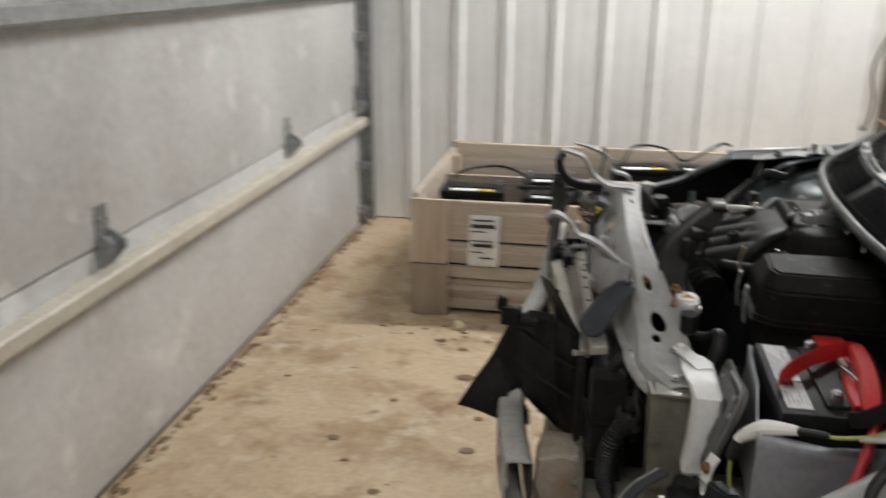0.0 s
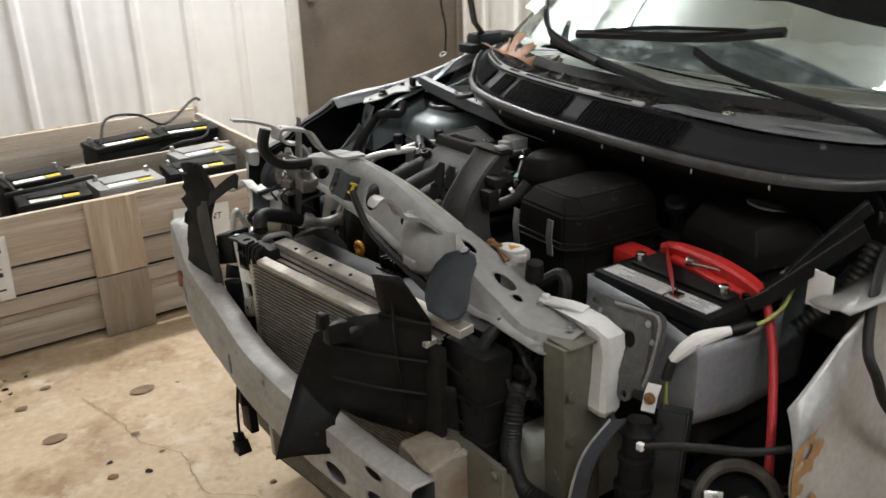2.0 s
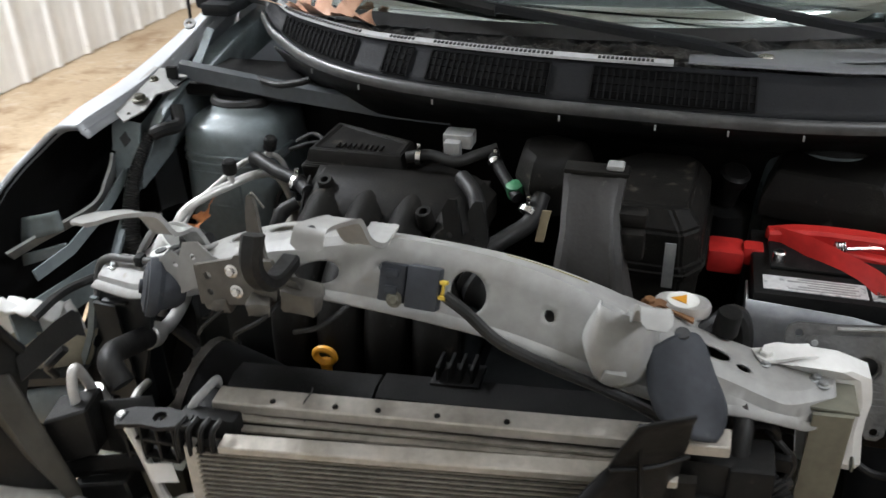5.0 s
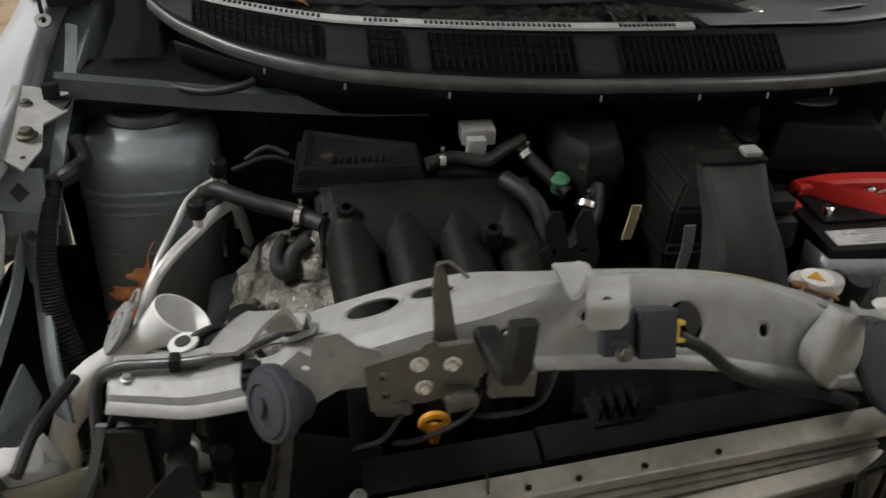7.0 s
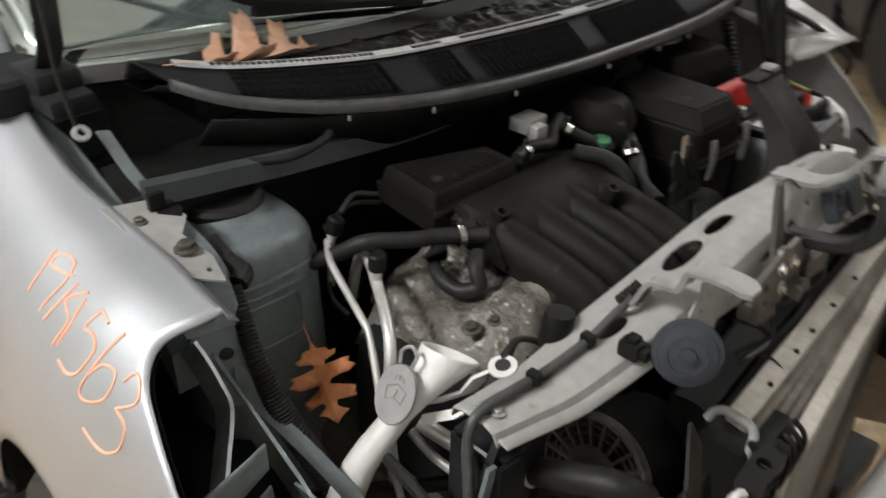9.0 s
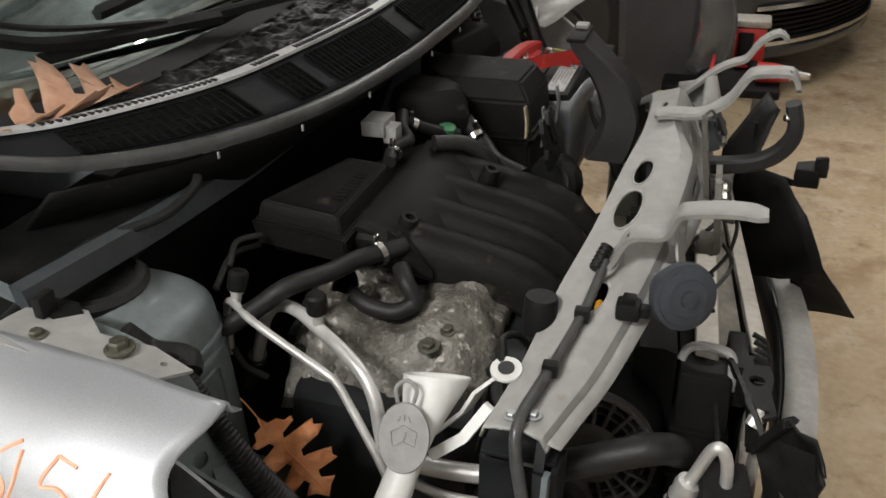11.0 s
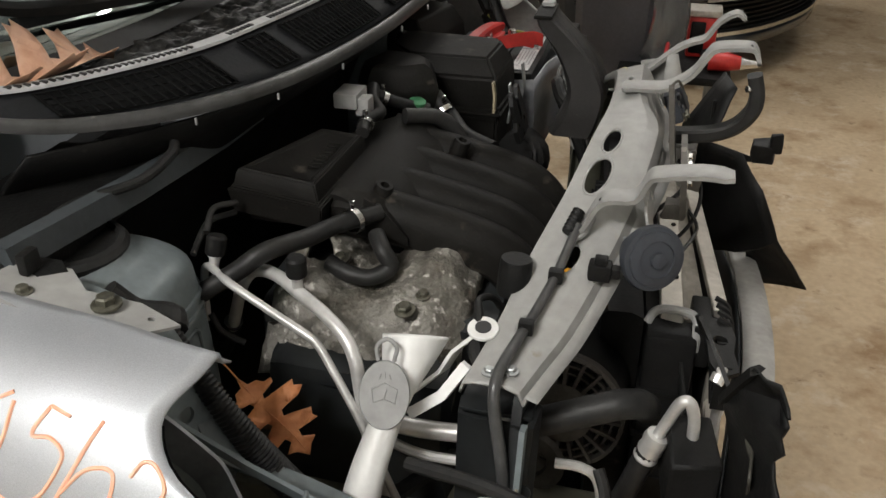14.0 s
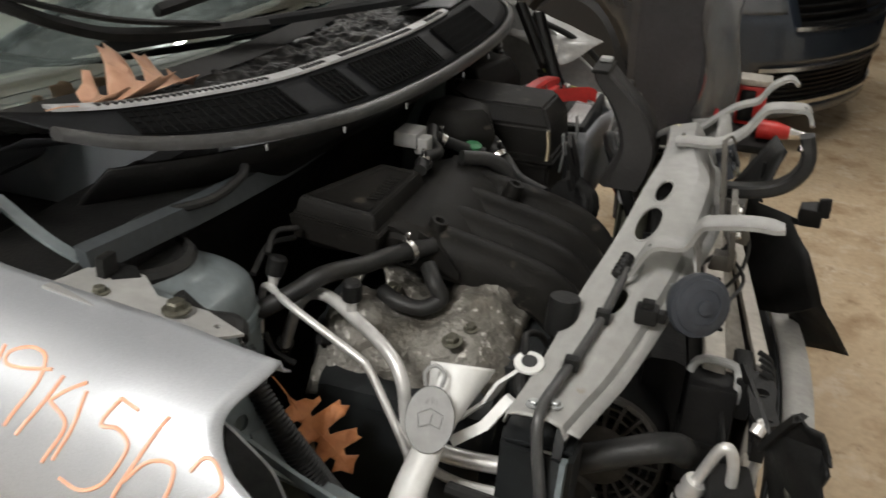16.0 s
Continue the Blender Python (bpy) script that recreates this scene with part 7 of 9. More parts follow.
def engine():
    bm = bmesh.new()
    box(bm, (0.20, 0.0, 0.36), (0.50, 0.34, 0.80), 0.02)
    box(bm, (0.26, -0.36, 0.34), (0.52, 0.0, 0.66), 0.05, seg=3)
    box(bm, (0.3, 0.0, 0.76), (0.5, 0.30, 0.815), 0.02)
    blk = part("engine_block", bm, SHADEPAINT, CAR, "grimy dark engine and gearbox")
    # intake manifold: plenum, lid and four runners
    bm = bmesh.new()
    rings = []
    for x, z, h, ya, yb in ((0.53, 0.885, 0.02, 0.13, 0.27), (0.5, 0.89, 0.026, 0.1, 0.275), (0.44, 0.893, 0.03, 0.0, 0.272), (0.41, 0.894, 0.036, -0.02, 0.27), (0.375, 0.888, 0.038, -0.015, 0.266), (0.345, 0.88, 0.03, -0.01, 0.262), (0.325, 0.87, 0.012, -0.01, 0.258)):
        rings.append([V(x, y, z + b * h) for y, b in ((ya, -0.6), (ya, 0.3), (ya + 0.02, 0.75), ((ya + yb) / 2, 0.85), (yb - 0.02, 0.75), (yb, 0.3), (yb, -0.6))])
    loft(bm, rings)
    im = part("intake_manifold", bm, DUSTY, CAR, "dusty black plastic intake manifold with four runners")
    for k in range(4):
        y = 0.228 - k * 0.068
        bm = bmesh.new()
        q = spline([(0.425, 0.002, 0.88), (0.37, 0.002, 0.876), (0.32, 0.0, 0.866), (0.265, -0.004, 0.852), (0.225, -0.008, 0.836), (0.198, -0.01, 0.81), (0.186, -0.012, 0.77), (0.186, -0.012, 0.68)], 8)
        rings = []
        for i, c in enumerate(q):
            d = (q[min(i + 1, len(q) - 1)] - q[max(i - 1, 0)]).normalized()
            up = V(-abs(d.z), 0, abs(d.x)).normalized()
            k = min(1.0, max(0.0, (i - 1) / 8))
            k = k * k * (3 - 2 * k)
            ring = []
            for w in span(-1, 1, 17):
                h = 0.038 * (1 - k) + k * 0.038 * math.sqrt(max(0.0, 1 - (w * 0.985) ** 2))
                ring.append(c + V(0, y + (0.0338 - 0.0022 * k) * w, 0) + up * h)
            for w in span(0.9, -0.9, 9):
                ring.append(c + V(0, y + 0.0338 * w, 0) - up * 0.03 * math.sqrt(1 - w * w))
            rings.append(ring)
        loft(bm, rings)
        part("runner", bm, DUSTY, im)
        bm = bmesh.new()
        loft(bm, [[V(x, y + 0.036 + a, 0.916 - (0.40 - x) * 0.34 + h) for a, h in ((-0.0025, -0.03), (0.0025, -0.03), (0.0015, t), (-0.0015, t))] for x, t in ((0.38, 0.01), (0.355, 0.004), (0.325, -0.02))])
        part("runner_fin", bm, DUSTY, im)
    for o in ((0.368, 0.232, 0.908), (0.312, 0.061, 0.902)):
        bm = bmesh.new()
        lathe(bm, [(0.0055, 0.004), (0.006, 0.016), (0.0105, 0.016), (0.0118, 0.0135), (0.013, -0.012)], pole(o, (-0.35, 0.05, 1)), 18)
        part("bolt_boss", bm, DUSTY, im)
    bm = bmesh.new()
    rings = []
    for z, g in ((0.885, 0.0), (0.915, 0.004), (0.919, 0.004), (0.92, -0.002), (0.9385, -0.006), (0.942, -0.009), (0.942, -0.016), (0.9405, -0.018)):
        rings.append([V(x, y, z + 0.05 * (x - 0.45) - 0.02 * (y - 0.2)) for x, y in ((0.425 - g, 0.294 + g), (0.42 - g, 0.126 - g), (0.492 + g, 0.124 - g), (0.545 + g, 0.284 + g))])
    loft(bm, rings)
    bmesh.ops.bevel(bm, geom=bm.edges[:], offset=0.0018, segments=2, affect="EDGES")
    lid = part("manifold_lid", bm, DUSTY, im, "raised plastic lid")
    bm = bmesh.new()
    for k in range(9):
        box(bm, (0.442, 0.17 + 0.009 * k, 0.9405), (0.458, 0.173 + 0.009 * k, 0.9436), 0.0007)
    pieces("lid_rib", bm, DUSTY, lid)
    # hoses round the manifold
    for pts, r, nm in ((((0.43, 0.125, 0.94), (0.435, 0.09, 0.945), (0.43, 0.05, 0.94), (0.45, 0.02, 0.945), (0.46, -0.01, 0.955)), 0.009, "vacuum_hose"),
                       (((0.36, 0.26, 0.9), (0.4, 0.3, 0.898), (0.42, 0.34, 0.9), (0.45, 0.39, 0.905), (0.48, 0.41, 0.885), (0.52, 0.43, 0.86)), 0.011, "breather_hose"),
                       (((0.36, 0.28, 0.88), (0.345, 0.3, 0.87), (0.335, 0.305, 0.852), (0.355, 0.318, 0.842), (0.385, 0.32, 0.845), (0.41, 0.31, 0.85)), 0.0105, "water_hose"),
                       (((0.40, 0.03, 0.93), (0.36, 0.0, 0.92), (0.33, -0.01, 0.89), (0.31, 0.0, 0.84)), 0.012, "hose"),
                       (((0.46, -0.0, 0.95), (0.44, -0.015, 0.935), (0.41, -0.04, 0.918), (0.39, -0.055, 0.91)), 0.009, "hose"),
                       (((0.39, -0.09, 0.92), (0.36, -0.08, 0.89), (0.33, -0.05, 0.875), (0.28, -0.02, 0.87)), 0.013, "hose")):
        bm = bmesh.new()
        tube(bm, pts, r, 12)
        part(nm, bm, RUBBER, CAR, "black rubber hose")
    bm = bmesh.new()
    for o, d, r in (((0.385, 0.288, 0.899), (0.4, 0.9, 0), 0.0145), ((0.432, 0.105, 0.942), (0, 1, 0), 0.0105), ((0.37, -0.075, 0.9), (0.5, -0.3, 0.5), 0.0145), ((0.445, -0.01, 0.938), (0.6, 0.4, 0.4), 0.0105)):
        hoop(bm, [(r, -0.004), (r + 0.0015, -0.004), (r + 0.0015, 0.004), (r, 0.004)], pole(o, d), 16)
        box(bm, V(*o) + V(-0.003, -0.003, r), V(*o) + V(0.003, 0.003, r + 0.012), 0.001)
    pieces("hose_clip", bm, CHROME, CAR, "bright spring hose clip", gap=0.03)
    # grey connector, green cap
    bm = bmesh.new()
    box(bm, (0.455, 0.03, 0.95), (0.49, 0.075, 0.972), 0.003)
    box(bm, (0.44, 0.045, 0.94), (0.46, 0.07, 0.965), 0.003)
    cc = part("sensor_plug", bm, GREYPL, CAR, "grey electrical plug")
    bm = bmesh.new()
    lathe(bm, [(0.012, 0), (0.013, 0.008), (0.013, 0.02), (0.010, 0.022)], pole((0.408, -0.049, 0.905), (-0.2, 0.1, 1)), 16)
    part("green_cap", bm, GREEN, CAR, "small green cap")
    # throttle body and the boxes behind
    bm = bmesh.new()
    rings = []
    for z, k in ((0.88, 0.86), (0.925, 1.08), (0.932, 1.12), (0.938, 1.1), (0.955, 1.0), (0.966, 0.9), (0.972, 0.72)):
        rings.append([V(0.447 + (x - 0.447) * k, -0.09 + (y + 0.09) * k, z) for x, y in ((0.423, -0.05), (0.385, -0.075), (0.4, -0.118), (0.42, -0.132), (0.485, -0.145), (0.505, -0.085), (0.48, -0.046))])
    loft(bm, rings)
    part("throttle_cover", bm, DUSTY, CAR, "black plastic throttle cover")
    for y in (0.005, -0.03):
        bm = bmesh.new()
        m = axes((0.24, y, 0.93), (0, 1, 0), (0.25, 0, 1))
        plate([(-0.014, -0.03), (0.014, -0.03), (0.02, -0.01), (0.008, 0.0), (0.012, 0.025), (0.004, 0.04), (-0.006, 0.04), (-0.012, 0.02), (-0.018, -0.01)], 0.006, m, [(0.0, -0.008, 0.004)], bm)
        part("bracket_ear", bm, BLACK, CAR)
    # cast front cover of the engine, at the belt end
    def cover(u, v):
        x = 0.235 + 0.24 * u
        y = 0.225 + 0.175 * v
        z = 0.85 - 0.05 * v ** 2 - 0.05 * (abs(u - 0.55) * 1.6) ** 2 + 0.03 * math.sin(u * 9) * (1 - v) - 0.10 * max(0, v - 0.6)
        return V(x, y, z)
    bm = sheet(cover, span(0, 1, 34), span(0, 1, 26), [(0.82, 0.35, 0.07, 0.1)])
    for v in bm.verts:
        v.co.z += 0.012 * noise.noise(v.co * 45) + 0.006 * noise.noise(v.co * 120)
    fc = part("front_cover", bm, CAST, CAR, "dirty cast aluminium engine front cover", solid=0.004, angle=180)
    bm = bmesh.new()
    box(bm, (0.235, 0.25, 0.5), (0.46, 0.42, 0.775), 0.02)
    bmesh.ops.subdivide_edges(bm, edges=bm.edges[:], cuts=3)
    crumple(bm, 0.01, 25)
    part("timing_case", bm, SHADEPAINT, fc)
    bm = bmesh.new()
    bolt(bm, (0.303, 0.352, 0.826), (0, 0.2, 1), 0.0085)
    bolt(bm, (0.288, 0.325, 0.832), (0, 0.2, 1), 0.0065)
    bolt(bm, (0.40, 0.30, 0.85), (0, 0.2, 1), 0.007)
    pieces("bolt", bm, ZINC, fc)
    # alternator
    GRIME = mat("grimy_cast_metal", (0.09, 0.082, 0.07), 0.55, 0.4, col2=(0.03, 0.027, 0.022), scale=30, bump=0.4)
    m = pole((0.115, 0.325, 0.70), (0.05, 0.95, 0.2))
    bm = bmesh.new()
    lathe(bm, [(0.070, -0.1), (0.074, -0.02), (0.074, -0.002), (0.05, 0.0), (0.02, 0.0)], m, 36)
    al = part("alternator", bm, SHADEBLACK, CAR, "grimy cast alternator")
    bm = bmesh.new()
    hoop(bm, [(0.070, 0.0), (0.075, 0.0), (0.075, 0.012), (0.070, 0.014)], m, 36)
    part("alternator_rim", bm, GRIME, al)
    bm = bmesh.new()
    lathe(bm, [(0.036, -0.002), (0.038, 0.016), (0.03, 0.02), (0.012, 0.021)], m, 28)
    part("alternator_hub", bm, GRIME, al)
    for r in (0.05, 0.06):
        bm = bmesh.new()
        hoop(bm, [(r, 0.004), (r + 0.0025, 0.004), (r + 0.0025, 0.012), (r, 0.012)], m, 32)
        part("alternator_ring", bm, GRIME, al)
    for k in range(20):
        bm = bmesh.new()
        a = 2 * math.pi * k / 20
        mm = m @ Matrix.Rotation(a, 4, "Z")
        box(bm, (0.036, -0.0022, 0.0), (0.072, 0.0022, 0.016), 0.001, mm)
        part("alternator_fin", bm, GRIME, al)
    m2 = pole((0.145, 0.345, 0.63), (0.05, 0.95, 0.2))
    bm = bmesh.new()
    lathe(bm, [(0.035, -0.03), (0.042, -0.02), (0.036, -0.012), (0.042, -0.004), (0.036, 0.002), (0.042, 0.01), (0.036, 0.014), (0.02, 0.012), (0.018, 0.004), (0.005, 0.004)], m2, 28)
    part("pulley", bm, GRIME, al)
    # radiator top hose with a crimped alloy end, crossing the post
    bm = bmesh.new()
    tube(bm, [(0.16, 0.43, 0.748), (0.12, 0.425, 0.765), (0.08, 0.42, 0.782), (0.05, 0.415, 0.793), (0.03, 0.405, 0.79), (0.02, 0.385, 0.77)], 0.0165, 16)
    ho = part("rubber_hose", bm, RUBBER, CAR, "thick black rubber hose")
    bm = bmesh.new()
    lathe(bm, [(0.0175, 0), (0.0195, 0.003), (0.018, 0.008), (0.0195, 0.013), (0.018, 0.018), (0.0195, 0.023), (0.018, 0.028), (0.0165, 0.034)], pole((0.135, 0.427, 0.759), (1, 0.12, -0.42)), 18)
    part("crimp", bm, ALU, ho, "bright crimped end")
    bm = bmesh.new()
    tube(bm, [(0.165, 0.43, 0.746), (0.205, 0.436, 0.735), (0.26, 0.445, 0.738), (0.29, 0.455, 0.75)], 0.0105, 12)
    tube(bm, [(0.16, 0.455, 0.715), (0.25, 0.46, 0.715), (0.3, 0.46, 0.73)], 0.006, 10)
    tube(bm, [(0.11, 0.42, 0.70), (0.08, 0.42, 0.70), (0.06, 0.42, 0.68), (0.05, 0.42, 0.6)], 0.006, 10)
    part("ac_pipe_end", bm, ALU, ho)
    # dipstick
    bm = bmesh.new()
    t = [V(0.14, 0.154 + 0.014 * math.cos(a), 0.772 + 0.011 * math.sin(a)) for a in span(0, 6.283, 16)]
    tube(bm, t, 0.005, 8, 1)
    tube(bm, [(0.14, 0.154, 0.763), (0.143, 0.153, 0.74)], [0.009, 0.006], 10, 1)
    part("dipstick", bm, ORANGE, CAR, "orange-yellow oil dipstick ring")
    # clutter below, in the dark
    rnd = random.Random(3)
    for i in range(16):
        a = V(rnd.uniform(0.1, 0.25), rnd.uniform(-0.35, 0.45), rnd.uniform(0.5, 0.72))
        bm = bmesh.new()
        tube(bm, [a, a + V(rnd.uniform(-0.04, 0.06), rnd.uniform(-0.1, 0.1), rnd.uniform(-0.06, 0.06)), a + V(rnd.uniform(0, 0.1), rnd.uniform(-0.18, 0.18), rnd.uniform(-0.14, 0.04))], rnd.uniform(0.005, 0.014), 8)
        part("bay_hose", bm, RUBBER, CAR)
    # undertray in the same black, painting the shade at the bay's bottom
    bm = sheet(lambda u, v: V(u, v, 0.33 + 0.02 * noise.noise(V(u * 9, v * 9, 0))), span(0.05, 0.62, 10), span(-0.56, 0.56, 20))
    part("undertray", bm, SHADEBLACK, CAR, solid=0.004)


def right_side():
    # air-conditioning pipes with capped ports
    bm = bmesh.new()
    tube(bm, [(0.545, 0.38, 0.79), (0.54, 0.383, 0.835), (0.532, 0.39, 0.866), (0.522, 0.398, 0.879), (0.508, 0.409, 0.884), (0.472, 0.432, 0.882), (0.42, 0.449, 0.868), (0.375, 0.463, 0.856), (0.362, 0.467, 0.849), (0.345, 0.476, 0.83), (0.31, 0.496, 0.786), (0.28, 0.51, 0.73), (0.25, 0.515, 0.66)], 0.0047, 14)
    p1 = part("ac_pipe", bm, ALU, CAR, "bright bent aluminium pipe")
    bm = bmesh.new()
    tube(bm, [(0.522, 0.364, 0.77), (0.512, 0.367, 0.8), (0.497, 0.371, 0.84), (0.478, 0.378, 0.866), (0.455, 0.386, 0.876), (0.43, 0.4, 0.879), (0.404, 0.416, 0.876), (0.365, 0.44, 0.871), (0.334, 0.46, 0.86), (0.319, 0.472, 0.84), (0.311, 0.482, 0.809), (0.3, 0.494, 0.76), (0.28, 0.506, 0.69)], 0.0074, 16)
    p2 = part("ac_pipe", bm, ALU, CAR, "thick bright aluminium pipe")
    for o, d, pr in (((0.512, 0.402, 0.881), (-0.12, -0.3, 1), p1), ((0.404, 0.415, 0.88), (-0.02, -0.03, 1), p2)):
        bm = bmesh.new()
        lathe(bm, [(0.006, 0), (0.006, 0.012), (0.008, 0.013), (0.008, 0.018)], pole(o, d), 14)
        vp = part("valve", bm, ALU, pr)
        bm = bmesh.new()
        lathe(bm, [(0.0105, 0.016), (0.0115, 0.018), (0.0115, 0.036), (0.009, 0.039)], pole(o, d), 16)
        part("valve_cap", bm, BLACK, vp)
    for pts, r in ((((0.52, 0.364, 0.78), (0.53, 0.355, 0.76), (0.55, 0.35, 0.72)), 0.0115), (((0.53, 0.395, 0.81), (0.515, 0.4, 0.79), (0.49, 0.395, 0.775)), 0.004), (((0.54, 0.36, 0.9), (0.545, 0.33, 0.915), (0.53, 0.30, 0.91)), 0.004), (((0.55, 0.38, 0.88), (0.555, 0.33, 0.895), (0.54, 0.29, 0.89)), 0.004), (((0.47, 0.37, 0.80), (0.45, 0.34, 0.79), (0.46, 0.31, 0.82)), 0.007)):
        bm = bmesh.new()
        tube(bm, pts, r, 10)
        part("thin_hose", bm, RUBBER, CAR)
    # washer filler
    bm = bmesh.new()
    rings = []
    for c, r in (((0.296, 0.62, 0.58), 0.024), ((0.292, 0.592, 0.655), 0.022), ((0.289, 0.572, 0.715), 0.0195), ((0.286, 0.553, 0.748), 0.0182), ((0.283, 0.535, 0.768), 0.017), ((0.277, 0.5, 0.797), 0.0155), ((0.273, 0.478, 0.812), 0.017), ((0.27, 0.458, 0.826), 0.023), ((0.268, 0.438, 0.84), 0.0305), ((0.267, 0.428, 0.848), 0.034), ((0.267, 0.426, 0.8495), 0.0345)):
        d = V(0.08, -0.57, 0.82).normalized() if c[2] > 0.79 else V(-0.05, -0.42, 0.9).normalized()
        ax = V(1, 0, -d.x / d.z).normalized()
        bx = d.cross(ax).normalized()
        rings.append([V(*c) + ax * (r * math.cos(a)) + bx * (r * math.sin(a)) for a in (2 * math.pi * i / 28 for i in range(28))])
    loft(bm, rings, caps=False)
    fi = part("washer_filler", bm, WHITEPL, CAR, "milky white washer filler neck with funnel mouth", solid=0.002)
    bm = bmesh.new()
    m = pole((0.278, 0.499, 0.826), (-0.15, 0.85, 0.55))
    ring = []
    for h, k in ((0, 0.96), (0.002, 1.0), (0.005, 1.0), (0.0065, 0.97)):
        ring.append([m @ V(k * 0.026 * math.cos(a), k * 0.035 * math.sin(a), h) for a in (2 * math.pi * i / 30 for i in range(30))])
    loft(bm, ring)
    cp = part("filler_cap", bm, GREYPL, fi, "grey oval flip cap with washer symbol")
    bm = bmesh.new()
    for pts in (((-0.011, -0.008), (-0.013, 0.006), (0, 0.012), (0.013, 0.006), (0.011, -0.008), (0, -0.004), (-0.011, -0.008)), ((0, -0.003), (0.002, 0.006)), ((-0.006, 0.016), (-0.004, 0.021)), ((0.0, 0.017), (0.0, 0.023)), ((0.006, 0.016), (0.004, 0.021))):
        tube(bm, [m @ V(x, y, 0.0068) for x, y in pts], 0.0009, 6, 1)
    part("cap_symbol", bm, GREYPL, cp)
    bm = bmesh.new()
    tube(bm, [m @ V(x, y, 0.003) for x, y in ((-0.008, 0.034), (-0.01, 0.048), (0.0, 0.056), (0.01, 0.048), (0.008, 0.034))], 0.0022, 8)
    part("cap_loop", bm, GREYPL, cp)
    # white bracket arm from filler to the bar
    bm = bmesh.new()
    strap(bm, [(0.262, 0.46, 0.80), (0.235, 0.43, 0.815), (0.222, 0.425, 0.84), (0.205, 0.42, 0.856), (0.197, 0.417, 0.863)], 0.02, (0.4, 1, 0.2), 0.004)
    strap(bm, [(0.26, 0.475, 0.785), (0.23, 0.455, 0.8), (0.21, 0.43, 0.825)], 0.006, (0.4, 1, 0.2), 0.012)
    disc(bm, (0.196, 0.417, 0.8635), (0, 0.2, 1), 0.0165, 0.004)
    br = part("filler_bracket", bm, WHITEPL, fi)
    bm = bmesh.new()
    disc(bm, (0.196, 0.4178, 0.8675), (0, 0.2, 1), 0.0085, 0.002)
    part("bracket_stud", bm, INK, br)
    # loom along the bar's end and down the post
    LOOMPTS = [(0.118, 0.30, 0.938), (0.124, 0.325, 0.922), (0.132, 0.355, 0.903), (0.146, 0.40, 0.882), (0.158, 0.445, 0.872), (0.166, 0.485, 0.864), (0.165, 0.505, 0.84), (0.152, 0.515, 0.76), (0.14, 0.525, 0.62), (0.13, 0.53, 0.5)]
    bm = bmesh.new()
    tube(bm, LOOMPTS, [0.0048, 0.0052, 0.0052, 0.0054, 0.0056, 0.0058, 0.0062, 0.0066, 0.007, 0.007], 12, 8)
    lm = part("bar_loom", bm, SEAL, CAR, "taped black loom along the bar")
    bm = bmesh.new()
    tube(bm, [(0.12, 0.285, 0.946), (0.128, 0.31, 0.932)], 0.0075, 12, 4, ribs=0.005)
    for o in ((0.132, 0.355, 0.903), (0.151, 0.42, 0.878)):
        box(bm, V(*o) - V(0.008, 0.006, 0.008), V(*o) + V(0.008, 0.006, 0.008), 0.003)
    pieces("loom_clip", bm, BLACK, lm)
    bm = bmesh.new()
    tube(bm, [(0.19, 0.33, 0.83), (0.2, 0.35, 0.86), (0.21, 0.375, 0.872), (0.205, 0.4, 0.868), (0.2, 0.43, 0.845), (0.185, 0.45, 0.835)], [0.004, 0.004, 0.004, 0.006, 0.009, 0.009], 10)
    part("short_lead", bm, RUBBER, CAR)
    bm = bmesh.new()
    box(bm, (0.075, 0.33, 0.898), (0.1, 0.35, 0.918), 0.004)
    box(bm, (0.066, 0.334, 0.902), (0.076, 0.346, 0.914), 0.002)
    box(bm, (0.08, 0.333, 0.918), (0.094, 0.347, 0.924), 0.002)
    part("horn_plug", bm, BLACK, CAR, "black electrical plug")
    bm = bmesh.new()
    tube(bm, [(0.45, 0.585, 0.93), (0.4, 0.598, 0.862), (0.36, 0.592, 0.792), (0.33, 0.575, 0.732), (0.28, 0.562, 0.672), (0.24, 0.545, 0.615)], [0.010, 0.012, 0.0155, 0.017, 0.017, 0.017], 14, 12, ribs=0.004)
    part("thick_loom", bm, RUBBER, CAR, "thick ribbed black loom")
    bm = bmesh.new()
    tube(bm, [(0.52, 0.57, 0.955), (0.5, 0.56, 0.93), (0.46, 0.565, 0.935), (0.45, 0.578, 0.93)], 0.012, 10)
    part("loom_bend", bm, RUBBER, CAR)
    bm = bmesh.new()
    tube(bm, [(0.6, 0.62, 0.985), (0.61, 0.56, 0.985), (0.615, 0.48, 0.985), (0.58, 0.41, 0.985), (0.57, 0.36, 0.995), (0.575, 0.34, 1.0)], 0.006, 10)
    part("drain_hose", bm, RUBBER, CAR, "thin black hose over the strut tower")
    inner_wing(1)
    # stepped bracket that runs down from the wing's tab, with its hole
    bm = bmesh.new()
    m = axes((0.425, 0.622, 0.866), (0.25, 1, 0), (0.25, 0, 1))
    plate([(-0.03, 0.034), (0.03, 0.036), (0.036, 0.012), (0.026, -0.012), (0.012, -0.02), (0.006, -0.062), (-0.01, -0.064), (-0.016, -0.03), (-0.022, -0.014), (-0.034, -0.006), (-0.036, 0.016)], 0.004, m, [(-0.002, 0.002, 0.0085)], bm)
    strap(bm, [(0.452, 0.625, 0.95), (0.442, 0.624, 0.93), (0.436, 0.624, 0.905), (0.432, 0.623, 0.898)], 0.064, (0.25, 1, 0), 0.004)
    crumple(bm, 0.0015, 60)
    wb = part("wing_bracket", bm, TOWER, CAR, "stepped blue-grey bracket with a round hole")
    bm = bmesh.new()
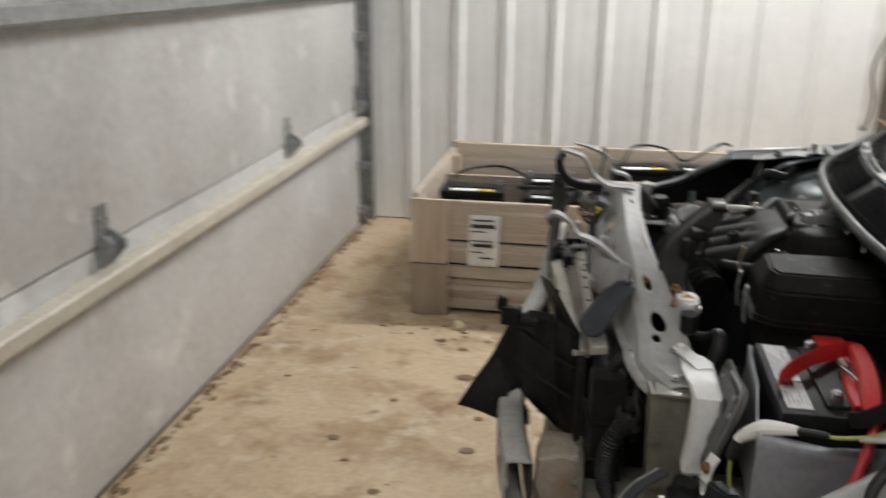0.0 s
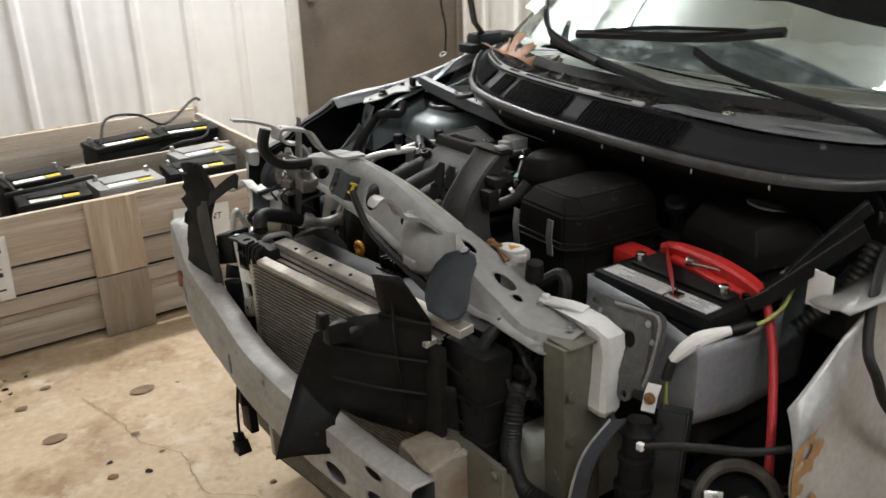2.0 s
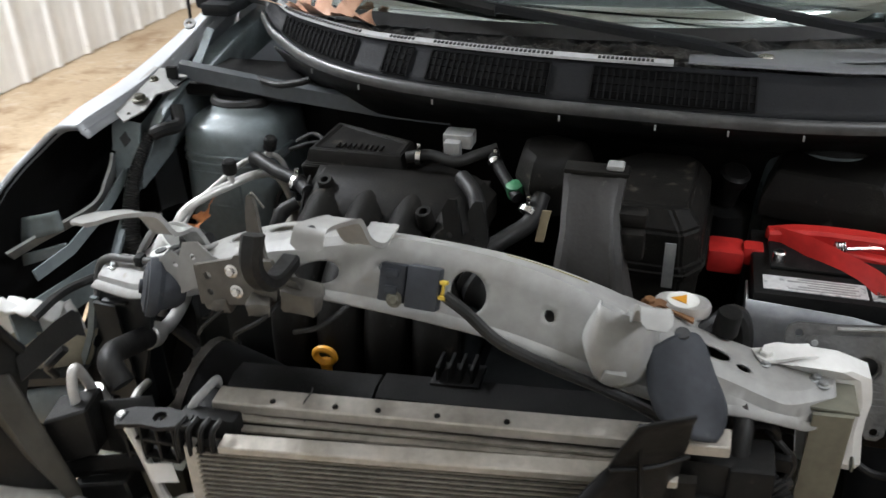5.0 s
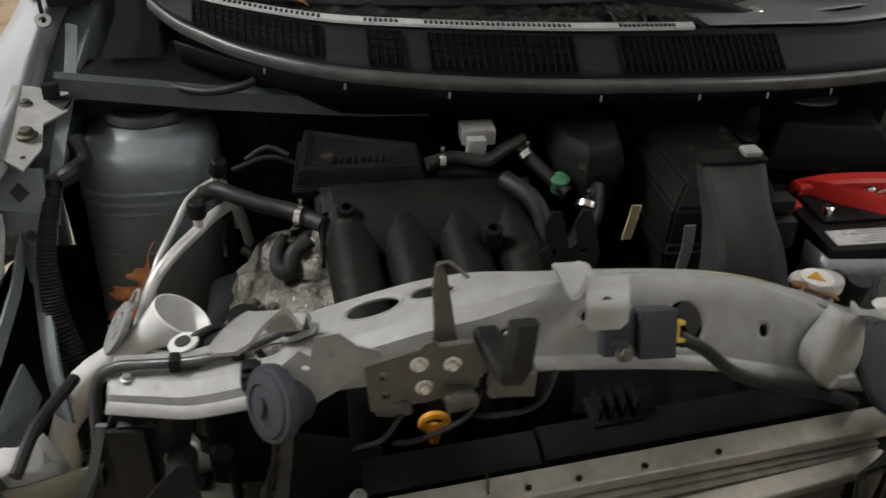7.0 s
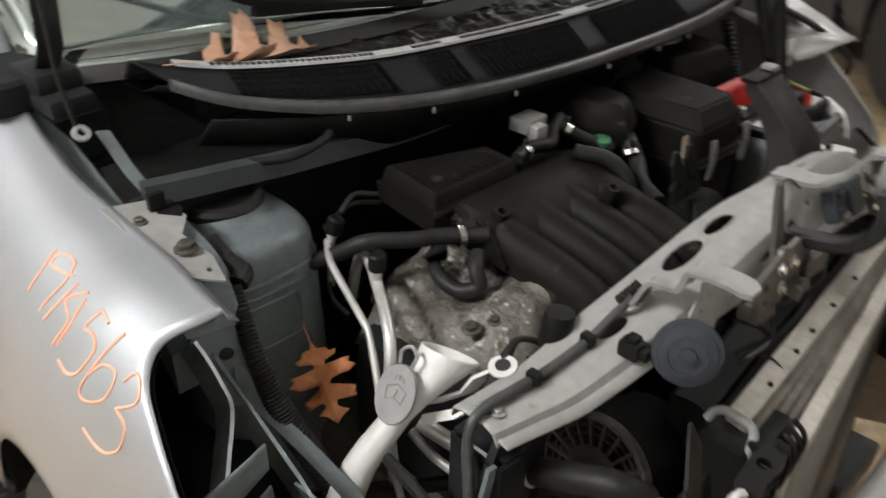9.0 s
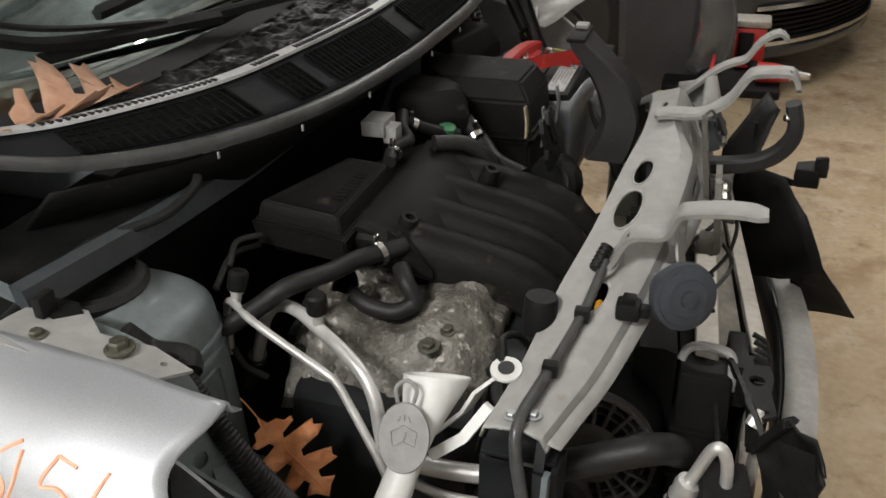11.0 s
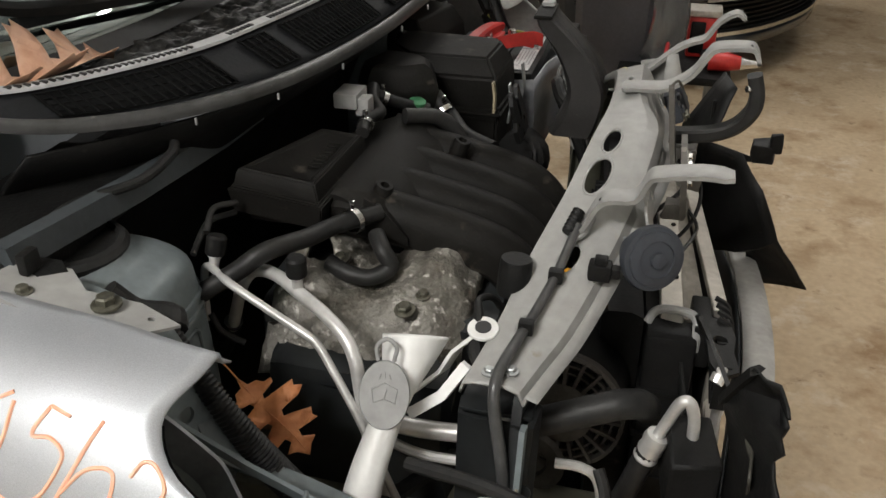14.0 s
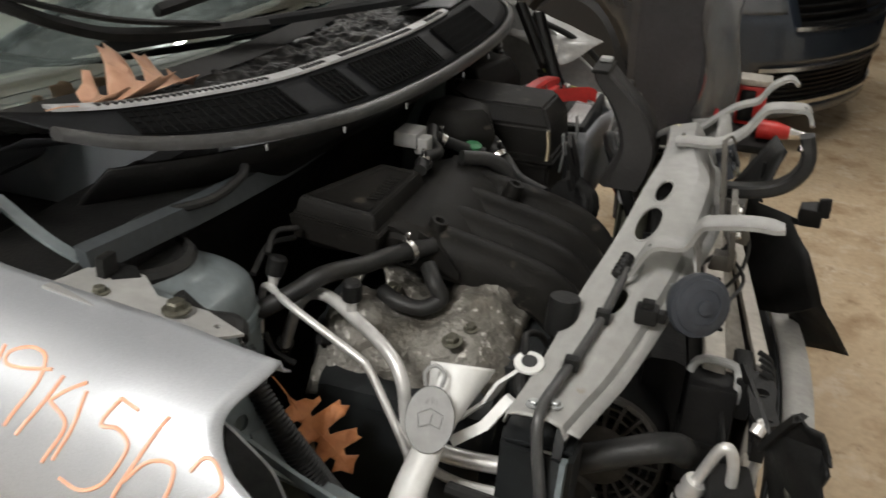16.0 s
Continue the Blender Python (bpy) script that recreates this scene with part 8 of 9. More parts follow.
    disc(bm, (0.4385, 0.624, 0.922), (-0.95, 0.2, 0.3), 0.013, 0.002, seg=4)
    part("bracket_slot", bm, INK, wb, "dark square opening")
    bm = bmesh.new()
    strap(bm, spline([(0.415, 0.603, 0.85), (0.405, 0.61, 0.836), (0.393, 0.612, 0.818), (0.34, 0.6, 0.79), (0.29, 0.588, 0.758), (0.25, 0.575, 0.72)], 4), 0.024, (0.5, 0.75, 0.1), 0.006)
    part("wing_strut", bm, TOWER, CAR, "blue-grey diagonal stay")
    # the wavy edge strip that follows the bay's rim up to the hinge
    bm = bmesh.new()
    strap(bm, spline([(0.43, 0.592, 0.88), (0.46, 0.586, 0.925), (0.5, 0.584, 0.955), (0.57, 0.585, 0.975), (0.64, 0.588, 1.0), (0.7, 0.59, 1.04)], 5), 0.016, (0.1, 1, 0.2), 0.003)
    part("rim_strip", bm, TOWER, CAR, "narrow painted flange along the bay's rim")


def right_front():
    def bag(u, v):
        # a torn white tank: domed top that falls in facets to its lower edge
        p = V(0.085, 0.715, 0.762).lerp(V(0.118, 0.562, 0.77), u)
        w = V(0.03, 0.0, 0.02) * math.sin(v * 3.1) + V(0.02, -0.02, -0.085) * v
        return p + w + V(0, 0, 0.022 * math.sin(u * 3.0)) + V(0.012, 0.01, 0.016) * abs(noise.noise(V(u * 4.5, v * 3.0, 1.7))) * 2
    bm = sheet(bag, span(0, 1, 12), span(-0.15, 1, 10))
    part("washer_tank", bm, WHITEPL, CAR, "torn white plastic washer tank", solid=0.003, angle=20)
    bm = cutout([V(0.13, 0.78, 0.655), V(0.125, 0.71, 0.705), V(0.128, 0.65, 0.732), V(0.132, 0.59, 0.738), V(0.136, 0.508, 0.757), V(0.136, 0.53, 0.704), V(0.13, 0.55, 0.674), V(0.128, 0.766, 0.622)], (-1, 0, 0), 0.006, 9)
    fp = part("front_panel", bm, mat("beige_primed_steel", (0.3, 0.275, 0.21), 0.5, col2=(0.22, 0.2, 0.15), scale=9, amount=0.9, bump=0.05), CAR, "dull beige inner wing panel", solid=0.003)
    bm = bmesh.new()
    loft(bm, [[V(0.105, y, z), V(0.108, y, z - 0.016), V(0.125, y, z - 0.022), V(0.13, y, z + 0.004)] for y, z in ((0.53, 0.692), (0.64, 0.665), (0.76, 0.638))])
    part("panel_shelf", bm, SHADEPAINT, fp)
    bm = cutout([V(0.118, 0.535, 0.668), V(0.118, 0.6, 0.65), V(0.118, 0.75, 0.612), V(0.105, 0.72, 0.585), V(0.1, 0.6, 0.588), V(0.105, 0.54, 0.6)], (-1, 0, 0.3), 0.004)
    part("panel_foot", bm, TOWER, fp, "blue-grey painted lower edge", solid=0.003)
    # dark upright plate; a paler strip paints the light on its left edge
    bm = bmesh.new()
    loft(bm, [[V(0.14, ya, z), V(0.135, yb, z + 0.012), V(0.145, yb, z + 0.012), V(0.15, ya, z)] for ya, yb, z in ((0.48, 0.4, 0.838), (0.495, 0.405, 0.812), (0.515, 0.42, 0.75), (0.545, 0.44, 0.69), (0.57, 0.46, 0.63))])
    up = part("upright_plate", bm, SHADEPAINT, CAR, "dark painted upright plate")
    bm = bmesh.new()
    strap(bm, [(0.136, 0.5, 0.815), (0.136, 0.52, 0.75), (0.136, 0.55, 0.69), (0.136, 0.576, 0.63)], 0.011, (0.1, 1, 0), 0.006)
    part("plate_edge", bm, TOWER, up)
    bm = bmesh.new()
    strap(bm, spline([(0.44, 0.655, 0.888), (0.425, 0.652, 0.872), (0.4, 0.652, 0.85), (0.386, 0.653, 0.836), (0.37, 0.664, 0.822), (0.34, 0.69, 0.808), (0.3, 0.72, 0.796), (0.25, 0.745, 0.785)], 4), 0.03, (0.55, 0.25, -0.6), 0.005)
    part("lamp_frame", bm, GALV, CAR, "grey curved lamp frame edge")
    bm = bmesh.new()
    strap(bm, [(0.44, 0.63, 0.87), (0.36, 0.632, 0.83), (0.27, 0.64, 0.80), (0.2, 0.655, 0.79)], 0.018, (0, 0.3, 1), 0.004)
    part("front_rail", bm, TOWER, CAR, "blue-grey front rail")
    # blue-grey lamp panels inside the wing
    for q in (((0.29, 0.738, 0.834), (0.29, 0.665, 0.856), (0.292, 0.664, 0.82), (0.285, 0.748, 0.792)), ((0.28, 0.75, 0.772), (0.29, 0.665, 0.798), (0.29, 0.664, 0.781), (0.275, 0.748, 0.752))):
        bm = cutout([V(*c) for c in q], (-1, 0, 0), 0.003, 14, 3)
        part("lamp_panel", bm, TOWER, CAR, "blue-grey painted lamp panel", solid=0.003)
    bm = bmesh.new()
    box(bm, (0.155, 0.745, 0.815), (0.18, 0.775, 0.85), 0.006)
    crumple(bm, 0.008, 40)
    part("torn_corner", bm, STEEL, CAR)
    bm = bmesh.new()
    strap(bm, ((0.10, 0.62, 0.76), (0.2, 0.62, 0.75), (0.3, 0.62, 0.74)), 0.05, (0.2, 0.3, 1), 0.004)
    part("front_bracket", bm, TOWER, CAR, "bent painted steel bracket")
    for pts, r in ((((0.1, 0.58, 0.79), (0.16, 0.57, 0.8), (0.24, 0.55, 0.79)), 0.007), (((0.06, 0.5, 0.78), (0.05, 0.52, 0.76), (0.06, 0.54, 0.74), (0.09, 0.56, 0.7)), 0.006)):
        bm = bmesh.new()
        tube(bm, pts, r, 8)
        part("lamp_wire", bm, RUBBER, CAR)
    bm = bmesh.new()
    box(bm, (-0.14, 0.262, 0.315), (-0.112, 0.29, 0.345), 0.002)
    box(bm, (-0.134, 0.268, 0.34), (-0.118, 0.282, 0.365), 0.001)
    bmesh.ops.subdivide_edges(bm, edges=bm.edges[:], cuts=1)
    crumple(bm, 0.01, 45)
    tube(bm, [(-0.126, 0.275, 0.36), (-0.122, 0.28, 0.41), (-0.115, 0.28, 0.47)], 0.003, 6)
    part("broken_clip", bm, BLACK, CAR, "broken black plastic clip dangling under the beam")


battery()
jump_cable()
left_side()
engine()
right_side()
right_front()


# ---------------------------------------------------------------- cowl, glass, wings, bonnet and body
SEALLINE = [(0.712, 0.485, 1.068), (0.67, 0.452, 1.055), (0.635, 0.412, 1.045), (0.578, 0.346, 1.038), (0.52, 0.25, 1.035), (0.482, 0.13, 1.033), (0.458, -0.03, 1.031), (0.452, -0.17, 1.029), (0.452, -0.3, 1.027), (0.463, -0.43, 1.024), (0.49, -0.56, 1.022), (0.54, -0.66, 1.024), (0.61, -0.72, 1.03)]
STRIP = [(0.79, 0.50, 1.085), (0.72, 0.45, 1.08), (0.665, 0.385, 1.077), (0.592, 0.25, 1.075), (0.556, 0.12, 1.076), (0.53, -0.03, 1.077), (0.524, -0.15, 1.076), (0.526, -0.28, 1.074), (0.533, -0.38, 1.071), (0.547, -0.5, 1.067), (0.578, -0.6, 1.066), (0.615, -0.66, 1.066)]


CRINKLE = mat("crinkled_black_sheet", (0.028, 0.027, 0.026), 0.4, col2=(0.016, 0.016, 0.016), scale=9, amount=1.0, grain=60, bump=0.5)


def glass_x(y):
    return 0.715 + 0.15 * (abs(y + 0.02) / 0.62) ** 2.2


def cowl():
    seal = spline(SEALLINE, 8)
    sb = bmesh.new()
    loft(sb, [[c + V(a * 0.66, 0, b * 0.66) for a, b in ((-0.0115, -0.012), (-0.013, -0.004), (-0.0125, 0.003), (-0.010, 0.008), (-0.006, 0.0115), (-0.001, 0.013), (0.004, 0.012), (0.008, 0.0085), (0.0105, 0.003), (0.011, -0.004), (0.007, -0.012))] for c in spline(SEALLINE, 16)])
    keys = [(p[1], p[0], p[2]) for p in STRIP[::-1]]
    def top(u, v):
        x, z = along(keys, u)
        return V(x, u, z) * (1 - v) + V(glass_x(u) + 0.05, u, 1.066) * v + V(0, 0, -0.012 * math.sin(v * 3.14))
    co = part("cowl_panel", sheet(lambda u, v: top(u, v) - V(0, 0, 0.03), span(-0.66, 0.48, 30), span(0, 1, 8)), VENT, CAR, "charcoal plastic windscreen cowl", solid=0.003)
    # crinkled black sheet that lies in the well behind the vents
    bm = sheet(lambda u, v: top(u, v) + V(0, 0, (0.010 * noise.noise(V(u * 26, v * 7, 0)) + 0.009 * abs(noise.noise(V(u * 70, v * 12, 2))) + 0.004 * noise.noise(V(u * 120, v * 30, 5)) - 0.012) * min(1, v * 6)), span(-0.64, 0.5, 260), span(0, 1, 50))
    part("crinkled_sheet", bm, CRINKLE, co, "crinkled shiny black plastic sheet", solid=0.002, angle=180)
    # cowl top in a paler grey that paints the plastic's sheen
    bm = sheet(lambda u, v: top(u, v * (0.52 - 0.2 * max(0.0, u + 0.42) / 0.16)) + V(0, 0, 0.007 + 0.004 * math.sin(v * 3.1)), span(-0.655, -0.27, 30), span(0, 1, 8), [(-0.52, 0.35, 0.07, 0.05)])
    part("cowl_top", bm, mat("sheen_grey_cowl_plastic", (0.2, 0.207, 0.22), 0.42, col2=(0.15, 0.155, 0.165), scale=7, grain=200, bump=0.05), co, "smooth cowl top with its sheen in the pale blue-grey colour", solid=0.002)
    part("bonnet_seal", sb, SEAL, co, "long grey rubber bonnet seal")
    # vertical vent face between seal and strip
    sp = spline(STRIP, 8)
    def face(u, v):
        i = u * (len(sp) - 1)
        k = min(int(i), len(sp) - 2)
        a = sp[k].lerp(sp[k + 1], i - k)
        y = a.y
        j = u * (len(seal) - 1)
        q = min(int(j), len(seal) - 2)
        b = seal[q].lerp(seal[q + 1], j - q) + V(0.012, 0, 0.004)
        return a.lerp(b, v)
    bm = sheet(face, span(0, 1, 80), span(0, 1, 4))
    part("vent_face", bm, VENT, co, solid=0.002)
    # slotted vents: rows of slats in front of the face
    def at_y(y, v):
        lo, hi = 0.0, 1.0
        for _ in range(24):
            mid = (lo + hi) / 2
            if face(mid, v).y > y:
                lo = mid
            else:
                hi = mid
        return face(lo, v)
    for ya, yb in ((0.42, 0.25), (0.19, 0.145), (0.112, -0.077), (-0.139, -0.365)):
        bm = bmesh.new()
        # black backing and slats paint the shade of deep openings
        loft(bm, [[at_y(y, v) + V(-0.0035, 0, 0.002) for v in (0.1, 0.86)] for y in span(ya, yb, 14)], caps=False, closed=False)
        vt = part("vent", bm, SHADEBLACK, co, "slotted vent with its deep shade painted black", solid=0.001)
        for v in (0.1, 0.29, 0.48, 0.67, 0.86):
            bm = bmesh.new()
            loft(bm, [[at_y(y, v) + V(a, 0, b) for a, b in ((-0.004, -0.0005), (-0.008, 0.0005), (-0.008, 0.0022), (-0.004, 0.0015))] for y in span(ya, yb, 14)])
            part("slat", bm, SHADEBLACK, vt)
        bm = bmesh.new()
        n = int(abs(ya - yb) / 0.0095)
        for y in span(ya, yb, n):
            a, b = at_y(y, 0.1) + V(-0.006, 0, 0.002), at_y(y, 0.86) + V(-0.006, 0, 0.002)
            loft(bm, [[q + V(0, -0.0012, 0), q + V(-0.002, -0.0012, 0.001), q + V(-0.002, 0.0012, 0.001), q + V(0, 0.0012, 0)] for q in (a, b)])
        part("vent_grid", bm, SHADEBLACK, vt)
    # edging strip with small square holes, its pale colour a painted highlight
    bm = bmesh.new()
    loft(bm, [[c + V(a, 0, b) for a, b in ((-0.005, 0.002), (0.007, 0.005), (0.007, 0.009), (-0.005, 0.006))] for c in sp[6:55]])
    es = part("edge_strip", bm, mat("cowl_edge_highlight", (0.6, 0.605, 0.61), 0.35), co, "slotted edge with painted highlight")
    bm = bmesh.new()
    for y in [*span(0.43, 0.25, 26), *span(0.19, 0.15, 6), *span(0.112, -0.075, 28), *span(-0.145, -0.22, 12)]:
        a = at_y(y, 0.0)
        box(bm, a + V(-0.003, -0.002, 0.006), a + V(0.005, 0.002, 0.0086))
    pieces("edge_slot", bm, INK, es, gap=0.0005, smooth=False)
    # bulkhead under the cowl
    bm = bmesh.new()
    loft(bm, [[V(c.x + 0.01, c.y, 1.02), V(c.x + 0.05, c.y, 0.98), V(max(c.x + 0.09, 0.6), c.y, 0.93), V(0.66, c.y, 0.8), V(0.66, c.y, 0.4)] for c in seal[8:-6]], caps=False, closed=False)
    bh = part("bulkhead", bm, BLACK, CAR, "dark bulkhead behind the engine", solid=0.004)
    bm = bmesh.new()
    loft(bm, [[V(0.605, y, z + 0.012), V(0.592, y, z + 0.008), V(0.586, y, z - 0.016), V(0.60, y, z - 0.022)] for y, z in ((0.60, 0.998), (0.4, 0.972), (0.2, 0.953), (0.1, 0.95))])
    # the tower's paint made darker here, with the rail's shade in the colour
    part("bulkhead_rail", bm, mat("shaded_slate_bay_paint", (0.052, 0.06, 0.066), 0.5, col2=(0.034, 0.04, 0.044), scale=8, coat=0.1), bh, "blue-grey cross rail")
    bm = bmesh.new()
    box(bm, (0.60, 0.30, 0.945), (0.76, 0.60, 0.968), 0.006)
    part("cowl_shelf", bm, BLACK, CAR, "dark shelf beside the strut tower")
    bm = bmesh.new()
    for i in (26, 34, 42, 52, 60, 66, 72, 80):
        c = seal[min(i, len(seal) - 1)]
        box(bm, c + V(-0.0115, -0.0014, -0.018), c + V(-0.009, 0.0014, -0.010), 0.0005)
    pieces("seal_clip", bm, GREYPL, co, "small pale seal clip")
    return co


def glazing():
    f = lambda u, v: V(glass_x(u) + 0.09 * abs(u) ** 3 * v + v * 0.78, u * (1 - 0.13 * v), 1.07 + 0.56 * v - 0.05 * (v - 0.5) ** 2)
    bm = sheet(f, span(-0.62, 0.60, 30), span(0, 1, 14))
    g = part("windscreen", bm, GLASS, CAR, "large raked windscreen reflecting the shed", solid=0.005)
    g.visible_shadow = False
    bm = bmesh.new()
    loft(bm, [[f(u, v) + V(-0.0035, 0, 0.004) for v in (-0.01, 0.018)] for u in span(-0.62, 0.60, 24)], caps=False, closed=False)
    part("frit_band", bm, INK, g, "black glass border")
    # dashboard under the glass
    bm = sheet(lambda u, v: V(glass_x(u) + 0.03 + 0.36 * v, u, 1.055 + 0.06 * v + 0.022 * noise.noise(V(u * 14, v * 9, 0)) + 0.016 * abs(noise.noise(V(u * 34, v * 24, 2)))), span(-0.6, 0.58, 110), span(0, 1, 44))
    part("dashboard", bm, mat("crumpled_grey_black_sheet", (0.1, 0.1, 0.1), 0.45, col2=(0.035, 0.035, 0.036), scale=26, amount=1.0, grain=50, bump=0.6), CAR, "crinkled black sheet under the windscreen", solid=0.003, angle=180)
    # stickers in the screen
    for y, v, w, h, mt, lab in ((0.17, 0.32, 0.09, 0.06, ORANGE, "orange paper slip"), (0.05, 0.34, 0.14, 0.07, PAPER, "white paper sheet")):
        m = axes(f(y, v) + V(-0.012, 0, 0.018), (0.1, -1, 0.05), (0.8, 0, 0.56))
        bm = bmesh.new()
        box(bm, (-w / 2, -h / 2, 0), (w / 2, h / 2, 0.0015), 0, m)
        st = part("paper_slip", bm, mt, CAR, lab)
        bm = bmesh.new()
        for k in range(4):
            box(bm, (-w * 0.36, -h * 0.36 + k * h * 0.2, 0.0016), (w * (0.35 - 0.08 * (k % 2)), -h * 0.36 + k * h * 0.2 + h * 0.06, 0.002), 0, m)
        part("print_bar", bm, INK if mt == PAPER else RUST, st)
    return f


def wipers(f):
    for pts, blade, side in (([(0.603, -0.378, 1.06), (0.612, -0.31, 1.078), (0.628, -0.215, 1.086), (0.672, -0.07, 1.092), (0.73, 0.12, 1.1), (0.787, 0.3, 1.106)], None, 0),
                             ([(0.7, -0.71, 1.045), (0.68, -0.655, 1.07), (0.655, -0.585, 1.092), (0.65, -0.45, 1.112), (0.652, -0.32, 1.134), (0.68, -0.23, 1.154)], ((0.778, 0.2, 1.135), (0.735, 0.0, 1.155), (0.69, -0.23, 1.178), (0.65, -0.44, 1.212)), 1)):
        q = spline(pts, 8)
        bm = bmesh.new()
        n = len(q)
        rings = []
        for i, c in enumerate(q):
            t = i / (n - 1)
            w = 0.019 * (1 - t) + 0.007 * t if t > 0.38 else 0.011 + 0.01 * min(1.0, t / 0.1) - 0.004 * (t > 0.34)
            rings.append([c + V(a * w, 0.3 * a * w, b) for a, b in ((-1, -0.003), (1, -0.003), (0.9, 0.007), (0.4, 0.011), (-0.4, 0.011), (-0.9, 0.007))])
        loft(bm, rings)
        w = part("wiper_arm", bm, VENT, CAR, "matt charcoal wiper arm")
        bm = bmesh.new()
        disc(bm, V(*pts[0]) + V(0, 0, 0.0), (0, 0, 1), 0.012, 0.016)
        part("wiper_nut", bm, CHROME, w)
        bl = blade or ((0.90, 0.45, 1.21), (0.81, 0.34, 1.14), (0.765, 0.25, 1.115), (0.70, 0.05, 1.095))
        qb = spline(bl, 10)
        bm = bmesh.new()
        loft(bm, [[c + V(a, 0, b) for a, b in ((-0.004, -0.006), (0.004, -0.006), (0.008, 0.004), (0.0, 0.012), (-0.006, 0.004))] for c in qb])
        part("wiper_blade", bm, RUBBER, w)
        bm = bmesh.new()
        k = len(qb) // 2
        tube(bm, [qb[4] + V(0.0, 0, 0.01), qb[k] + V(-0.012, 0, 0.022), qb[-5] + V(0, 0, 0.01)], 0.004, 6, 6)
        part("blade_bridge", bm, RUBBER, w)


RWING = [(0.14, 0.66, 0.95, 0.69, 0.942, 0.725, 0.922, 0.75, 0.897, 0.764, 0.862, 0.772, 0.80, 0.775, 0.62),
         (0.26, 0.654, 0.962, 0.686, 0.956, 0.722, 0.936, 0.753, 0.905, 0.771, 0.868, 0.779, 0.80, 0.781, 0.62),
         (0.34, 0.65, 0.97, 0.682, 0.964, 0.72, 0.945, 0.755, 0.911, 0.773, 0.869, 0.782, 0.80, 0.784, 0.62),
         (0.40, 0.648, 0.976, 0.69, 0.968, 0.728, 0.947, 0.758, 0.911, 0.775, 0.866, 0.784, 0.80, 0.787, 0.62),
         (0.46, 0.642, 0.981, 0.693, 0.975, 0.735, 0.949, 0.763, 0.907, 0.779, 0.855, 0.787, 0.78, 0.79, 0.6),
         (0.56, 0.64, 0.99, 0.692, 0.98, 0.735, 0.952, 0.764, 0.905, 0.781, 0.85, 0.789, 0.77, 0.791, 0.58),
         (0.69, 0.644, 1.012, 0.686, 1.002, 0.724, 0.975, 0.752, 0.928, 0.77, 0.865, 0.78, 0.78, 0.782, 0.58),
         (0.84, 0.63, 1.06, 0.668, 1.045, 0.704, 1.012, 0.734, 0.96, 0.757, 0.885, 0.77, 0.78, 0.773, 0.58),
         (1.06, 0.575, 1.13, 0.632, 1.11, 0.684, 1.068, 0.722, 1.0, 0.75, 0.91, 0.766, 0.78, 0.77, 0.5)]
FRONT = [(0.0, 0.362), (0.12, 0.366), (0.25, 0.378), (0.33, 0.375), (0.42, 0.358), (0.5, 0.322), (0.6, 0.285), (0.667, 0.262), (0.73, 0.2), (0.79, 0.155), (1.0, 0.15)]


def wing_at(u, s):
    """A place on the right wing's skin: u along the car, s from the inner lip (0) to the lower edge (1)."""
    front = along(FRONT, s)[0]
    x = front + (1.06 - front) * u
    k = along(RWING, x)
    keys = [(i / 6, k[2 * i], k[2 * i + 1]) for i in range(7)]
    y, z = along(keys, s)
    r = math.hypot(x - 0.62, 0.30)
    if s > 0.8:
        low = 0.30 + math.sqrt(max(0.0, 0.345 ** 2 - (x - 0.62) ** 2)) if abs(x - 0.62) < 0.345 else 0.42
        zt = along(keys, 0.8)[1]
        z = zt + (min(low, zt) - zt) * (s - 0.8) / 0.2
    return V(x, y, z)


